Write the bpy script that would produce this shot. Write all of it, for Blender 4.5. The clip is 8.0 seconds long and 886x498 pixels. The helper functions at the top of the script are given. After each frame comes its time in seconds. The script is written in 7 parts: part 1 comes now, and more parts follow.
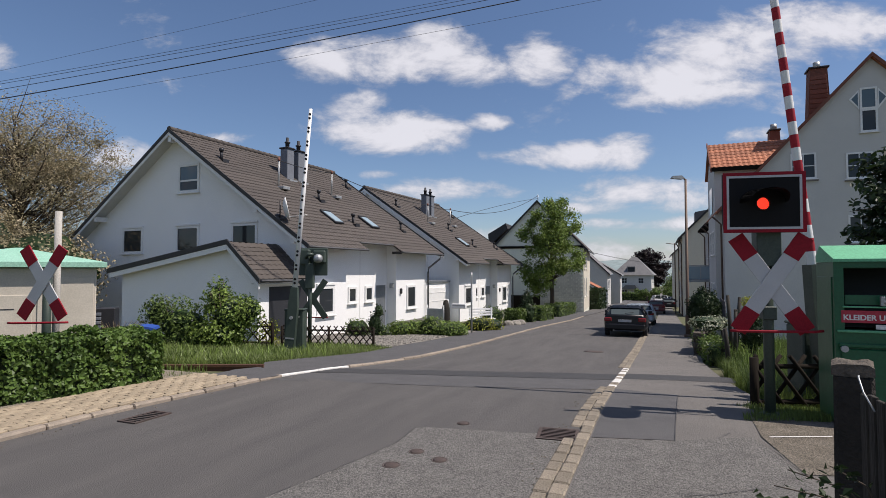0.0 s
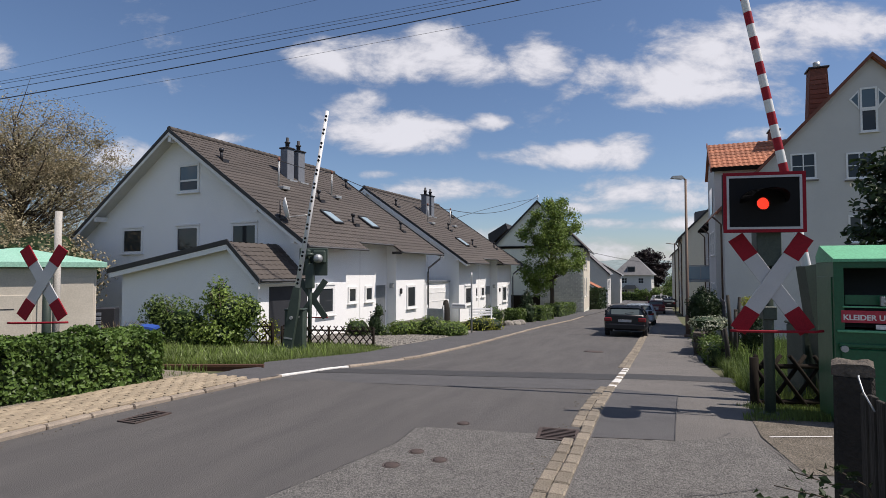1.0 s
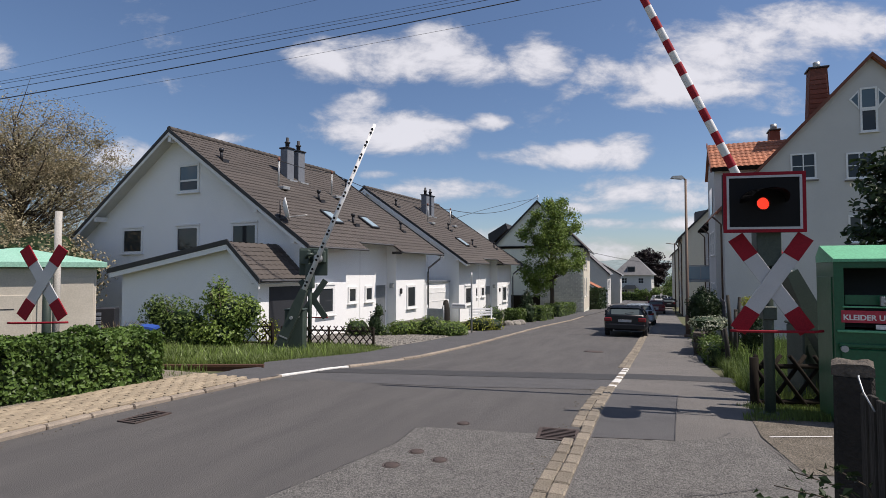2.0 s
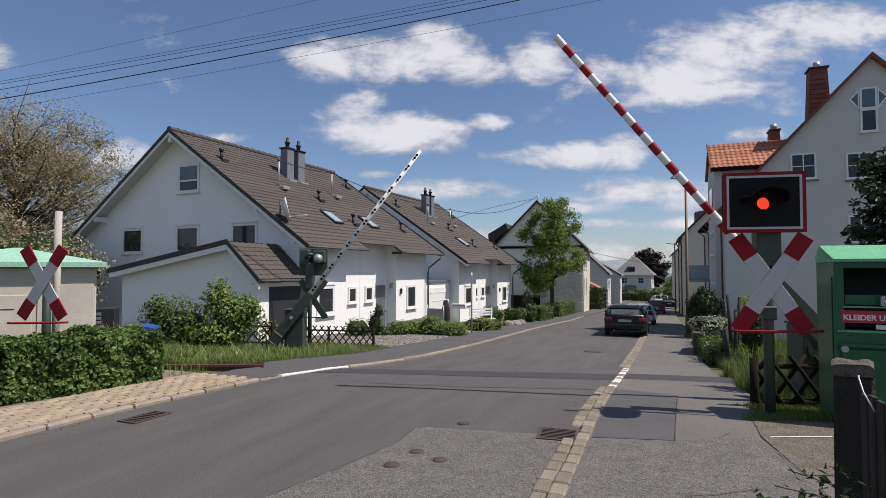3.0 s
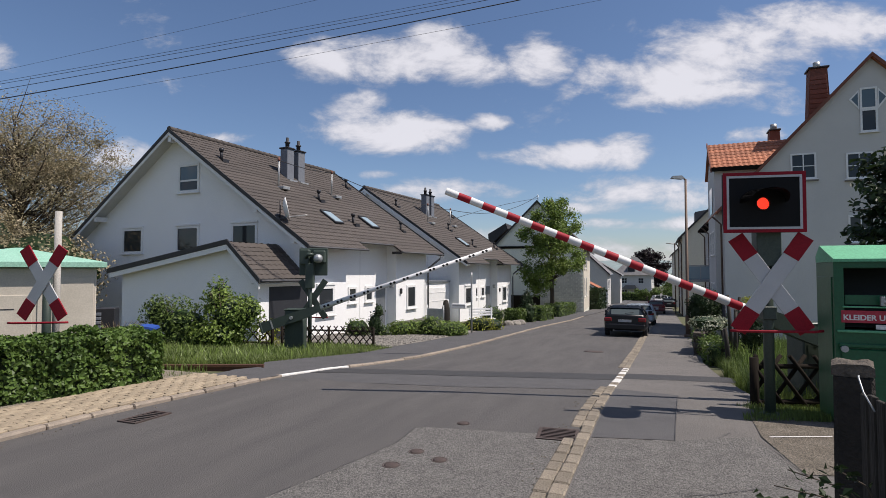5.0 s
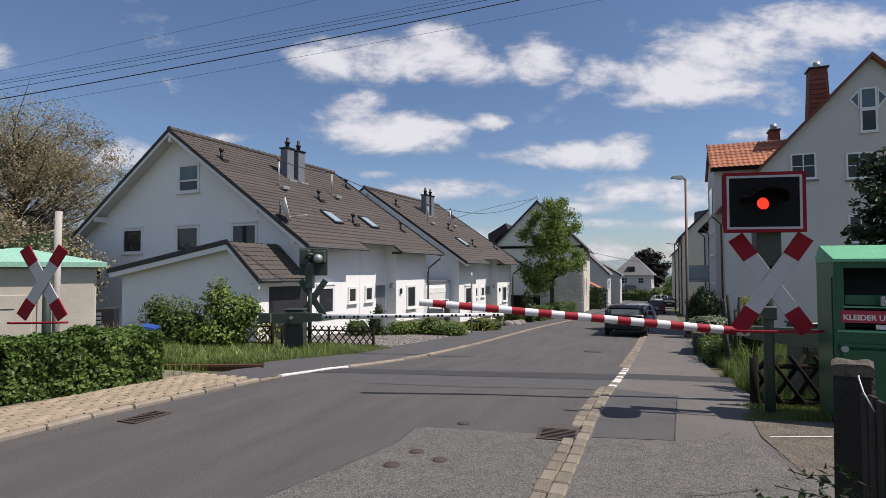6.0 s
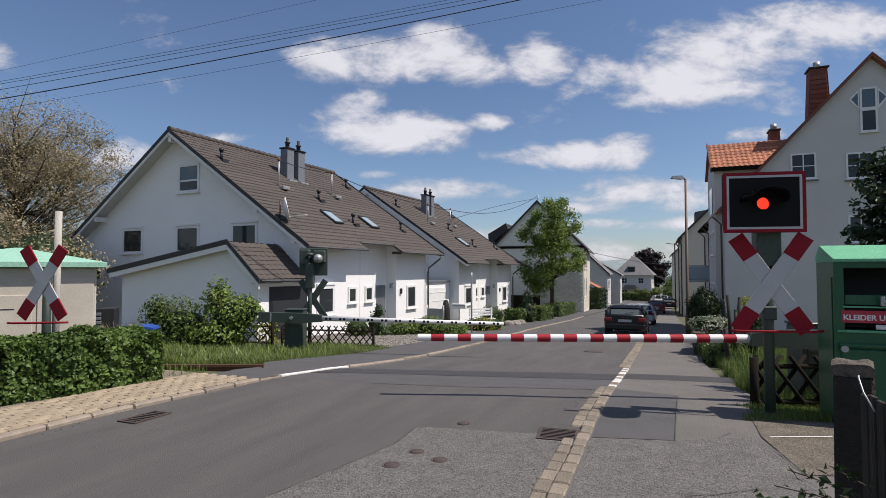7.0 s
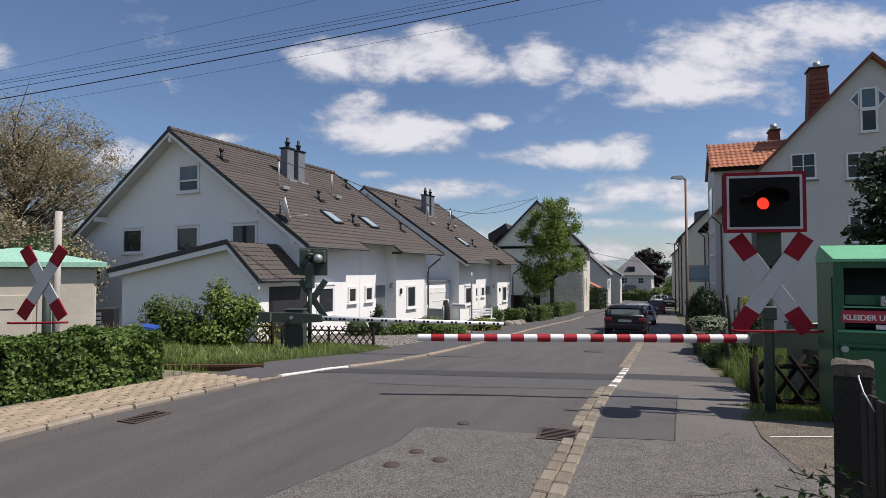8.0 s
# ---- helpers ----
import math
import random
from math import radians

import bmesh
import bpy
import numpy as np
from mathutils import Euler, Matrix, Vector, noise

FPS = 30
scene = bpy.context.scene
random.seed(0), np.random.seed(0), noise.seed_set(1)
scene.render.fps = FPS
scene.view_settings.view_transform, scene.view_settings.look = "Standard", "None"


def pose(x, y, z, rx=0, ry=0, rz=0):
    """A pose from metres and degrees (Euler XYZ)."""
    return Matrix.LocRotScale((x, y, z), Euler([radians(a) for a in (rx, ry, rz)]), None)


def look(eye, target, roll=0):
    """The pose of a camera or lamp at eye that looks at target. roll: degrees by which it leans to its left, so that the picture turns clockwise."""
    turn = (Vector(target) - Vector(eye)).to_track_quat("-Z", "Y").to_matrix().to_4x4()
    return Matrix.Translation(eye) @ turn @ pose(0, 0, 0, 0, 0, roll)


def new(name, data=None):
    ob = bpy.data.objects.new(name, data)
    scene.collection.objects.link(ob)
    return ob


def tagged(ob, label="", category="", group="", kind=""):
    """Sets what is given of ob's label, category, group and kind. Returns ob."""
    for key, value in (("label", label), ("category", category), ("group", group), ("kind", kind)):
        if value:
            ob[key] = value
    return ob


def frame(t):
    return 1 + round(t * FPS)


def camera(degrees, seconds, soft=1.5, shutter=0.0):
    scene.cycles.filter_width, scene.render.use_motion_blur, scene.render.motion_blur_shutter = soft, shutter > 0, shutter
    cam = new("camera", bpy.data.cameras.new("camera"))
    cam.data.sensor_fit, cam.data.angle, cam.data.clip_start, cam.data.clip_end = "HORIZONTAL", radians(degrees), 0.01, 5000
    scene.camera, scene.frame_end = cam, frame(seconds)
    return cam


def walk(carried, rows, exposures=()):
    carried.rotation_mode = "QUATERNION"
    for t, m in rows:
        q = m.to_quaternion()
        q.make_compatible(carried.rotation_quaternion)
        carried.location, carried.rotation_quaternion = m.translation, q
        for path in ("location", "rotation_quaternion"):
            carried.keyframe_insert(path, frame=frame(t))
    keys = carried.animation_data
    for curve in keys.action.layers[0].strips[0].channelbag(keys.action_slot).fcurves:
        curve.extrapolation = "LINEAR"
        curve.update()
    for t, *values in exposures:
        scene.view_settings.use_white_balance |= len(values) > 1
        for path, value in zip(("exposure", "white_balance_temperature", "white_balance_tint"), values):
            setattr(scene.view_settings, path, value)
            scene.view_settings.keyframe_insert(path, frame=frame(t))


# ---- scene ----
# Axes: x across the view, y ahead, z up; the street runs 21.7 degrees to the right of y.
cam = camera(78.01, 8.0, soft=0.8)
EYE = (0.0, 0.0, 1.73)
walk(cam, [(0.0, look(EYE, (0, 96.8, 1.73 + 3.8))), (8.0, look(EYE, (0, 96.8, 1.73 + 3.8)))], exposures=[(0.0, 0.1, 6500, 15), (8.0, 0.1, 6500, 15)])

# ---- light ----
SUN_TO = Vector((0.975, -0.22, 1.54)).normalized()
sun = new("sun", bpy.data.lights.new("sun", "SUN"))
sun.data.energy, sun.data.angle, sun.data.color = 5.0, radians(0.53), (1.0, 0.94, 0.84)
sun.matrix_world = look(SUN_TO * 50, (0, 0, 0))


def sky_world():
    w = bpy.data.worlds.new("sky")
    scene.world = w
    w.use_nodes = True
    nt = w.node_tree
    nt.nodes.clear()
    N = nt.nodes.new

    def m(op, a, b=None, c=None):
        n = N("ShaderNodeMath")
        n.operation = op
        for i, v in enumerate((a, b, c)):
            if v is None:
                continue
            if isinstance(v, (int, float)):
                n.inputs[i].default_value = v
            else:
                nt.links.new(v, n.inputs[i])
        return n.outputs[0]

    out, bg, sky = N("ShaderNodeOutputWorld"), N("ShaderNodeBackground"), N("ShaderNodeTexSky")
    sky.sky_type, sky.sun_disc = "NISHITA", False
    sky.sun_elevation = math.asin(SUN_TO.z)
    sky.sun_rotation = math.atan2(SUN_TO.x, SUN_TO.y)
    sky.air_density, sky.dust_density, sky.ozone_density = 1.0, 0.5, 5.0
    tc, sep = N("ShaderNodeTexCoord"), N("ShaderNodeSeparateXYZ")
    nt.links.new(tc.outputs["Generated"], sep.inputs[0])
    x, y, z = sep.outputs
    # height-flattened coordinates: clouds lie on a layer overhead
    ya = m("MAXIMUM", m("ABSOLUTE", y), 0.02)
    u, v = m("DIVIDE", x, ya), m("DIVIDE", z, ya)
    com = N("ShaderNodeCombineXYZ")
    nt.links.new(u, com.inputs[0])
    nt.links.new(m("MULTIPLY", v, 1.9), com.inputs[1])
    nt.links.new(m("SIGN", y), com.inputs[2])

    def noise_at(scale, detail, rough, off=0.0, warp=0.0):
        n = N("ShaderNodeTexNoise")
        n.inputs["Scale"].default_value, n.inputs["Detail"].default_value, n.inputs["Roughness"].default_value = scale, detail, rough
        n.inputs["Distortion"].default_value = warp
        add = N("ShaderNodeVectorMath")
        add.inputs[1].default_value = (off, off * 0.7, off * 0.3)
        nt.links.new(com.outputs[0], add.inputs[0])
        nt.links.new(add.outputs[0], n.inputs["Vector"])
        return n.outputs["Fac"]

    # the fair-weather cumulus banks: direction (across, up), half width, half height, weight
    cumulus = [(-0.087, 0.397, 0.15, 0.055, 1.0), (-0.2, 0.395, 0.09, 0.045, 0.9), (-0.04, 0.438, 0.055, 0.03, 1.0), (0.05, 0.372, 0.085, 0.03, 0.9),
               (0.187, 0.394, 0.068, 0.045, 1.0), (-0.097, 0.258, 0.145, 0.042, 1.0), (-0.15, 0.3, 0.07, 0.035, 0.95), (0.08, 0.275, 0.042, 0.016, 0.9),
               (0.43, 0.35, 0.18, 0.048, 1.0), (0.565, 0.415, 0.17, 0.055, 1.0), (0.72, 0.462, 0.15, 0.04, 1.0), (0.295, 0.358, 0.055, 0.045, 0.9),
               (0.244, 0.211, 0.14, 0.026, 1.0), (0.337, 0.219, 0.06, 0.032, 1.0), (-0.598, 0.212, 0.07, 0.03, 1.0), (0.0, 0.148, 0.13, 0.022, 1.0), (0.585, 0.252, 0.06, 0.02, 0.9)]
    streaks = [(0.36, 0.142, 0.14, 0.032, 0.85), (0.31, 0.115, 0.12, 0.014, 0.8), (0.36, 0.084, 0.16, 0.014, 0.8), (0.3, 0.03, 0.6, 0.026, 0.8), (0.05, 0.06, 0.3, 0.02, 0.66),
               (0.63, 0.31, 0.06, 0.03, 0.62), (-0.84, 0.40, 0.05, 0.06, 0.66), (-0.12, 0.175, 0.04, 0.01, 0.7), (-0.4, 0.245, 0.05, 0.012, 0.55)]
    banks = cumulus + streaks
    total = None
    for cx, cz, rx, rz, k in banks:
        d = m("ADD", m("POWER", m("DIVIDE", m("SUBTRACT", u, cx), rx), 2), m("POWER", m("DIVIDE", m("SUBTRACT", v, cz), rz), 2))
        b = m("MULTIPLY", m("MAXIMUM", m("SUBTRACT", 1.0, m("MULTIPLY", d, 0.55)), 0.0), k)
        total = b if total is None else m("MAXIMUM", total, b)
    front = m("GREATER_THAN", y, 0.0)
    fbm, fine = noise_at(7.0, 9, 0.62, 3.1, 0.25), noise_at(20.0, 6, 0.6, 1.7)
    elsewhere = m("MULTIPLY", m("SUBTRACT", noise_at(1.6, 3, 0.5, 9.0), 0.36), 1.6)
    inview = m("MULTIPLY", front, m("LESS_THAN", m("ABSOLUTE", u), 1.3))
    base = m("ADD", m("MULTIPLY", inview, m("MULTIPLY", total, 0.67)), m("MULTIPLY", m("SUBTRACT", 1.0, inview), elsewhere))
    dens = m("ADD", base, m("MULTIPLY", m("SUBTRACT", fbm, 0.5), 1.8))
    dens = m("ADD", dens, m("MULTIPLY", m("SUBTRACT", fine, 0.5), 0.22))
    ramp = N("ShaderNodeMapRange")
    ramp.interpolation_type = "SMOOTHSTEP"
    ramp.inputs["From Min"].default_value, ramp.inputs["From Max"].default_value = 0.16, 0.68
    nt.links.new(dens, ramp.inputs["Value"])
    cover = m("MULTIPLY", ramp.outputs[0], m("GREATER_THAN", z, 0.0))
    shade = N("ShaderNodeMapRange")
    shade.inputs["From Min"].default_value, shade.inputs["From Max"].default_value = 0.3, 0.72
    shade.inputs["To Min"].default_value, shade.inputs["To Max"].default_value = 5.9, 8.1
    nt.links.new(dens, shade.inputs["Value"])
    cc = N("ShaderNodeCombineColor")
    nt.links.new(m("MULTIPLY", shade.outputs[0], 0.97), cc.inputs[0])
    nt.links.new(m("MULTIPLY", shade.outputs[0], 0.985), cc.inputs[1])
    nt.links.new(m("MULTIPLY", shade.outputs[0], 1.03), cc.inputs[2])
    mix = N("ShaderNodeMix")
    mix.data_type = "RGBA"
    nt.links.new(m("MULTIPLY", cover, 0.93), mix.inputs["Factor"])
    nt.links.new(sky.outputs[0], mix.inputs["A"])
    nt.links.new(cc.outputs[0], mix.inputs["B"])
    nt.links.new(mix.outputs["Result"], bg.inputs["Color"])
    bg.inputs["Strength"].default_value = 0.094
    nt.links.new(bg.outputs[0], out.inputs[0])


sky_world()


# ---- materials ----
def mat(name, c, c2=None, scale=3.0, rough=0.8, bump=0.2, bscale=80.0, metal=0.0, spread=0.25, vary=0.0, coords="Object", spec=0.5, stretch=None, grain=0.14, along=None):
    """A surface with blotches (scale), grain and fine relief (bscale); vary: difference from piece to piece."""
    ma = bpy.data.materials.new(name)
    ma.use_nodes = True
    nt = ma.node_tree
    N, L = nt.nodes.new, nt.links.new
    b = nt.nodes["Principled BSDF"]
    c2 = c2 or tuple(v * 0.72 for v in c)
    tc = N("ShaderNodeTexCoord")
    vec = N("ShaderNodeNewGeometry").outputs["Position"] if coords == "Position" else tc.outputs[coords]
    if stretch:
        mp = N("ShaderNodeMapping")
        mp.inputs["Scale"].default_value = stretch
        L(vec, mp.inputs[0])
        vec = mp.outputs[0]

    def nz(s, d, v):
        n = N("ShaderNodeTexNoise")
        n.inputs["Scale"].default_value, n.inputs["Detail"].default_value, n.inputs["Roughness"].default_value = s, d, 0.6
        L(v, n.inputs["Vector"])
        return n.outputs["Fac"]

    wide = vec
    if along is not None:   # wear drawn out along a direction: turn, then compress
        for kind, value in (("Rotation", (0, 0, radians(along))), ("Scale", (1, 0.14, 1))):
            mp = N("ShaderNodeMapping")
            mp.inputs[kind].default_value = value
            L(wide, mp.inputs[0])
            wide = mp.outputs[0]
    big, small = nz(scale, 6, wide), nz(bscale, 3, vec)
    mr = N("ShaderNodeMapRange")
    mr.inputs["From Min"].default_value, mr.inputs["From Max"].default_value = 0.5 - spread, 0.5 + spread
    L(big, mr.inputs["Value"])
    mx = N("ShaderNodeMix")
    mx.data_type = "RGBA"
    mx.inputs["A"].default_value, mx.inputs["B"].default_value = (*c, 1), (*c2, 1)
    L(mr.outputs[0], mx.inputs["Factor"])
    hs = N("ShaderNodeHueSaturation")
    L(mx.outputs["Result"], hs.inputs["Color"])
    va = N("ShaderNodeMapRange")
    va.inputs["From Min"].default_value, va.inputs["From Max"].default_value = 0.37, 0.63
    va.inputs["To Min"].default_value, va.inputs["To Max"].default_value = 1 - grain, 1 + grain
    L(small, va.inputs["Value"])
    val = va.outputs[0]
    if vary:
        oi = N("ShaderNodeObjectInfo").outputs["Random"]
        isl = N("ShaderNodeNewGeometry").outputs["Random Per Island"]
        ad = N("ShaderNodeMath")
        ad.operation = "ADD"
        L(oi, ad.inputs[0]), L(isl, ad.inputs[1])
        fr = N("ShaderNodeMath")
        fr.operation = "FRACT"
        L(ad.outputs[0], fr.inputs[0])
        ml = N("ShaderNodeMapRange")
        ml.inputs["To Min"].default_value, ml.inputs["To Max"].default_value = 1 - vary, 1 + vary
        L(fr.outputs[0], ml.inputs["Value"])
        mu = N("ShaderNodeMath")
        mu.operation = "MULTIPLY"
        L(val, mu.inputs[0]), L(ml.outputs[0], mu.inputs[1])
        val = mu.outputs[0]
    L(val, hs.inputs["Value"])
    L(hs.outputs[0], b.inputs["Base Color"])
    b.inputs["Metallic"].default_value = metal
    b.inputs["Specular IOR Level"].default_value = spec
    rr = N("ShaderNodeMapRange")
    rr.inputs["To Min"].default_value, rr.inputs["To Max"].default_value = max(0.02, rough - 0.12), min(1, rough + 0.12)
    L(big, rr.inputs["Value"])
    L(rr.outputs[0], b.inputs["Roughness"])
    if bump:
        bp = N("ShaderNodeBump")
        bp.inputs["Strength"].default_value, bp.inputs["Distance"].default_value = bump, 0.02
        L(small, bp.inputs["Height"])
        L(bp.outputs[0], b.inputs["Normal"])
    return ma


def leaf_mat(name, c, c2, vary=0.35):
    ma = mat(name, c, c2, scale=0.9, rough=0.45, bump=0.0, bscale=9, vary=vary, spec=0.3)
    nt = ma.node_tree
    b = nt.nodes["Principled BSDF"]
    tr, ad = nt.nodes.new("ShaderNodeBsdfTranslucent"), nt.nodes.new("ShaderNodeMixShader")
    src = b.inputs["Base Color"].links[0].from_socket
    nt.links.new(src, tr.inputs["Color"])
    ad.inputs[0].default_value = 0.24
    nt.links.new(b.outputs[0], ad.inputs[1]), nt.links.new(tr.outputs[0], ad.inputs[2])
    nt.links.new(ad.outputs[0], nt.nodes["Material Output"].inputs[0])
    return ma


def glow(name, c, strength):
    ma = bpy.data.materials.new(name)
    ma.use_nodes = True
    b = ma.node_tree.nodes["Principled BSDF"]
    b.inputs["Base Color"].default_value = (0.5, 0.03, 0.01, 1)
    b.inputs["Emission Color"].default_value, b.inputs["Emission Strength"].default_value = (*c, 1), strength
    return ma


def glass(name, c, rough=0.03):
    """Window pane in front of a dim room: dark, mirror-like."""
    ma = bpy.data.materials.new(name)
    ma.use_nodes = True
    b = ma.node_tree.nodes["Principled BSDF"]
    b.inputs["Base Color"].default_value, b.inputs["Roughness"].default_value = (*c, 1), rough
    b.inputs["Specular IOR Level"].default_value = 0.4
    return ma


M = {
    "asphalt": mat("asphalt", (0.098, 0.091, 0.086), (0.072, 0.068, 0.066), 2.2, 0.85, 0.6, 120, coords="Position", grain=0.34, spread=0.2, along=21.7),
    "asphalt_coarse": mat("asphalt_coarse", (0.15, 0.142, 0.131), (0.11, 0.104, 0.097), 5, 0.9, 1.0, 75, coords="Position", spread=0.2, grain=0.55),
    "asphalt_dark": mat("asphalt_dark", (0.034, 0.034, 0.036), (0.05, 0.048, 0.048), 1.2, 0.8, 0.4, 140, coords="Position"),
    "asphalt_walk": mat("asphalt_walk", (0.15, 0.138, 0.127), (0.112, 0.105, 0.098), 0.9, 0.9, 0.6, 110, coords="Position", grain=0.28),
    "asphalt_patch": mat("asphalt_patch", (0.088, 0.085, 0.085), (0.07, 0.068, 0.07), 2, 0.85, 0.5, 120, coords="Position", grain=0.22),
    "tar": mat("tar", (0.075, 0.07, 0.065), None, 4, 0.6, 0.2, 60),
    "paver": mat("paver", (0.38, 0.305, 0.21), (0.26, 0.21, 0.148), 9, 0.9, 0.4, 90, vary=0.16),
    "kerb": mat("kerb", (0.32, 0.262, 0.205), (0.2, 0.168, 0.135), 5, 0.9, 0.5, 70, vary=0.15),
    "gutter": mat("gutter", (0.26, 0.22, 0.168), (0.17, 0.145, 0.112), 6, 0.9, 0.8, 60, vary=0.22, grain=0.25),
    "white_line": mat("white_line", (0.75, 0.74, 0.71), (0.5, 0.48, 0.45), 7, 0.7, 0.3, 60),
    "worn_line": mat("worn_line", (0.36, 0.33, 0.28), (0.2, 0.19, 0.17), 9, 0.8, 0.3, 60),
    "earth": mat("earth", (0.11, 0.10, 0.05), (0.06, 0.075, 0.03), 1.5, 0.95, 0.8, 30, coords="Position"),
    "soil": mat("soil", (0.17, 0.145, 0.115), (0.085, 0.072, 0.052), 4, 0.95, 1.0, 60, coords="Position", grain=0.5),
    "ballast": mat("ballast", (0.16, 0.12, 0.09), (0.09, 0.07, 0.055), 20, 0.95, 1.0, 45, vary=0.3),
    "rail": mat("rail", (0.16, 0.075, 0.045), (0.1, 0.05, 0.035), 6, 0.7, 0.3, 60, metal=0.4),
    "rail_top": mat("rail_top", (0.4, 0.39, 0.38), None, 6, 0.35, 0.1, 60, metal=1.0),
    "sleeper": mat("sleeper", (0.1, 0.065, 0.045), None, 6, 0.9, 0.6, 40),
    "render_white": mat("render_white", (0.84, 0.84, 0.835), (0.79, 0.79, 0.79), 0.5, 0.9, 0.15, 160),
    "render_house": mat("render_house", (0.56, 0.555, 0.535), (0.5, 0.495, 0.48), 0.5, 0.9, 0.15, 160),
    "render_cream": mat("render_cream", (0.62, 0.58, 0.48), (0.56, 0.52, 0.44), 0.6, 0.9, 0.15, 120),
    "render_green": mat("render_green", (0.74, 0.75, 0.64), (0.68, 0.69, 0.6), 0.6, 0.9, 0.15, 120),
    "plinth": mat("plinth", (0.2, 0.19, 0.18), None, 3, 0.9, 0.3, 60),
    "roof_tile": mat("roof_tile", (0.074, 0.06, 0.051), (0.054, 0.045, 0.04), 1.1, 0.75, 0.3, 40, vary=0.1),
    "roof_orange": mat("roof_orange", (0.39, 0.145, 0.068), (0.27, 0.095, 0.052), 2.0, 0.8, 0.3, 40, vary=0.22),
    "roof_slate": mat("roof_slate", (0.17, 0.165, 0.165), (0.12, 0.12, 0.125), 1.0, 0.7, 0.3, 30, vary=0.1),
    "fascia": mat("fascia", (0.035, 0.033, 0.032), None, 3, 0.6, 0.1, 40),
    "white_paint": mat("white_paint", (0.78, 0.78, 0.77), (0.7, 0.7, 0.69), 2, 0.5, 0.05, 60),
    "soffit": mat("soffit", (0.6, 0.6, 0.58), (0.5, 0.5, 0.48), 2, 0.7, 0.1, 40),
    "zinc": mat("zinc", (0.30, 0.32, 0.34), (0.24, 0.26, 0.28), 3, 0.45, 0.1, 40, metal=0.7),
    "slate_grey": mat("slate_grey", (0.17, 0.185, 0.21), (0.13, 0.14, 0.165), 6, 0.6, 0.2, 40),
    "dark_metal": mat("dark_metal", (0.04, 0.04, 0.045), None, 5, 0.5, 0.1, 60, metal=0.4),
    "galv": mat("galv", (0.42, 0.43, 0.43), (0.33, 0.34, 0.34), 6, 0.5, 0.1, 50, metal=0.6),
    "rust_pole": mat("rust_pole", (0.13, 0.085, 0.06), (0.1, 0.07, 0.055), 4, 0.6, 0.1, 50, metal=0.3),
    "pane": glass("pane", (0.03, 0.034, 0.038)),
    "gutter_dark": mat("gutter_dark", (0.085, 0.085, 0.09), None, 3, 0.6, 0.05, 40),
    "glass_pale": glass("glass_pale", (0.3, 0.38, 0.42), 0.15),
    "pane_sky": glass("pane_sky", (0.1, 0.14, 0.17)),
    "garage_door": mat("garage_door", (0.026, 0.028, 0.034), None, 2, 0.6, 0.1, 40),
    "signal_green": mat("signal_green", (0.043, 0.062, 0.048), (0.03, 0.045, 0.036), 3, 0.5, 0.1, 50),
    "signal_black": mat("signal_black", (0.008, 0.008, 0.009), (0.012, 0.012, 0.013), 4, 0.7, 0.05, 60, spec=0.15),
    "sign_red": mat("sign_red", (0.27, 0.011, 0.022), (0.22, 0.01, 0.02), 3, 0.7, 0.05, 60, spec=0.2),
    "sign_white": mat("sign_white", (0.5, 0.5, 0.505), (0.43, 0.43, 0.435), 3, 0.5, 0.02, 60, grain=0.04),
    "boom_white": mat("boom_white", (0.74, 0.74, 0.74), (0.68, 0.67, 0.66), 5, 0.65, 0.02, 60, grain=0.04),
    "boom_red": mat("boom_red", (0.36, 0.02, 0.03), (0.28, 0.012, 0.026), 5, 0.65, 0.05, 60, spec=0.25),
    "container": mat("container", (0.006, 0.095, 0.037), (0.005, 0.072, 0.029), 1.5, 0.42, 0.06, 30),
    "container_lid": mat("container_lid", (0.13, 0.42, 0.23), (0.1, 0.35, 0.19), 2, 0.6, 0.1, 40),
    # near-black: the shade inside openings is put into the colour
    "black_gap": mat("black_gap", (0.008, 0.01, 0.009), None, 4, 0.8, 0.0, 40),
    "label_red": mat("label_red", (0.45, 0.02, 0.05), None, 3, 0.4, 0.0, 40),
    "letters": mat("letters", (0.75, 0.72, 0.72), None, 3, 0.5, 0.0, 40),
    "wood_dark": mat("wood_dark", (0.012, 0.009, 0.007), (0.018, 0.014, 0.01), 5, 0.85, 0.5, 30, vary=0.2, stretch=(1, 1, 0.15), spec=0.12),
    "wood_grey": mat("wood_grey", (0.042, 0.035, 0.026), (0.02, 0.017, 0.013), 9, 0.9, 0.8, 40, vary=0.25, stretch=(1, 1, 0.12)),
    "post_stone": mat("post_stone", (0.028, 0.023, 0.018), (0.014, 0.012, 0.01), 7, 0.95, 1.0, 35),
    "cap_stone": mat("cap_stone", (0.13, 0.105, 0.08), (0.05, 0.042, 0.033), 16, 0.95, 1.0, 45, spread=0.15),
    "concrete": mat("concrete", (0.56, 0.51, 0.43), (0.43, 0.39, 0.325), 1.6, 0.9, 0.08, 40, grain=0.06),
    "concrete_post": mat("concrete_post", (0.44, 0.42, 0.38), (0.36, 0.34, 0.31), 4, 0.9, 0.3, 60),
    "hut_roof": mat("hut_roof", (0.24, 0.47, 0.35), (0.3, 0.52, 0.41), 3, 0.7, 0.1, 40),
    "stone_wall": mat("stone_wall", (0.62, 0.59, 0.5), (0.5, 0.475, 0.41), 4, 0.9, 0.5, 20, vary=0.12),
    "brick": mat("brick", (0.2, 0.075, 0.05), (0.15, 0.06, 0.045), 5, 0.9, 0.3, 40, vary=0.2),
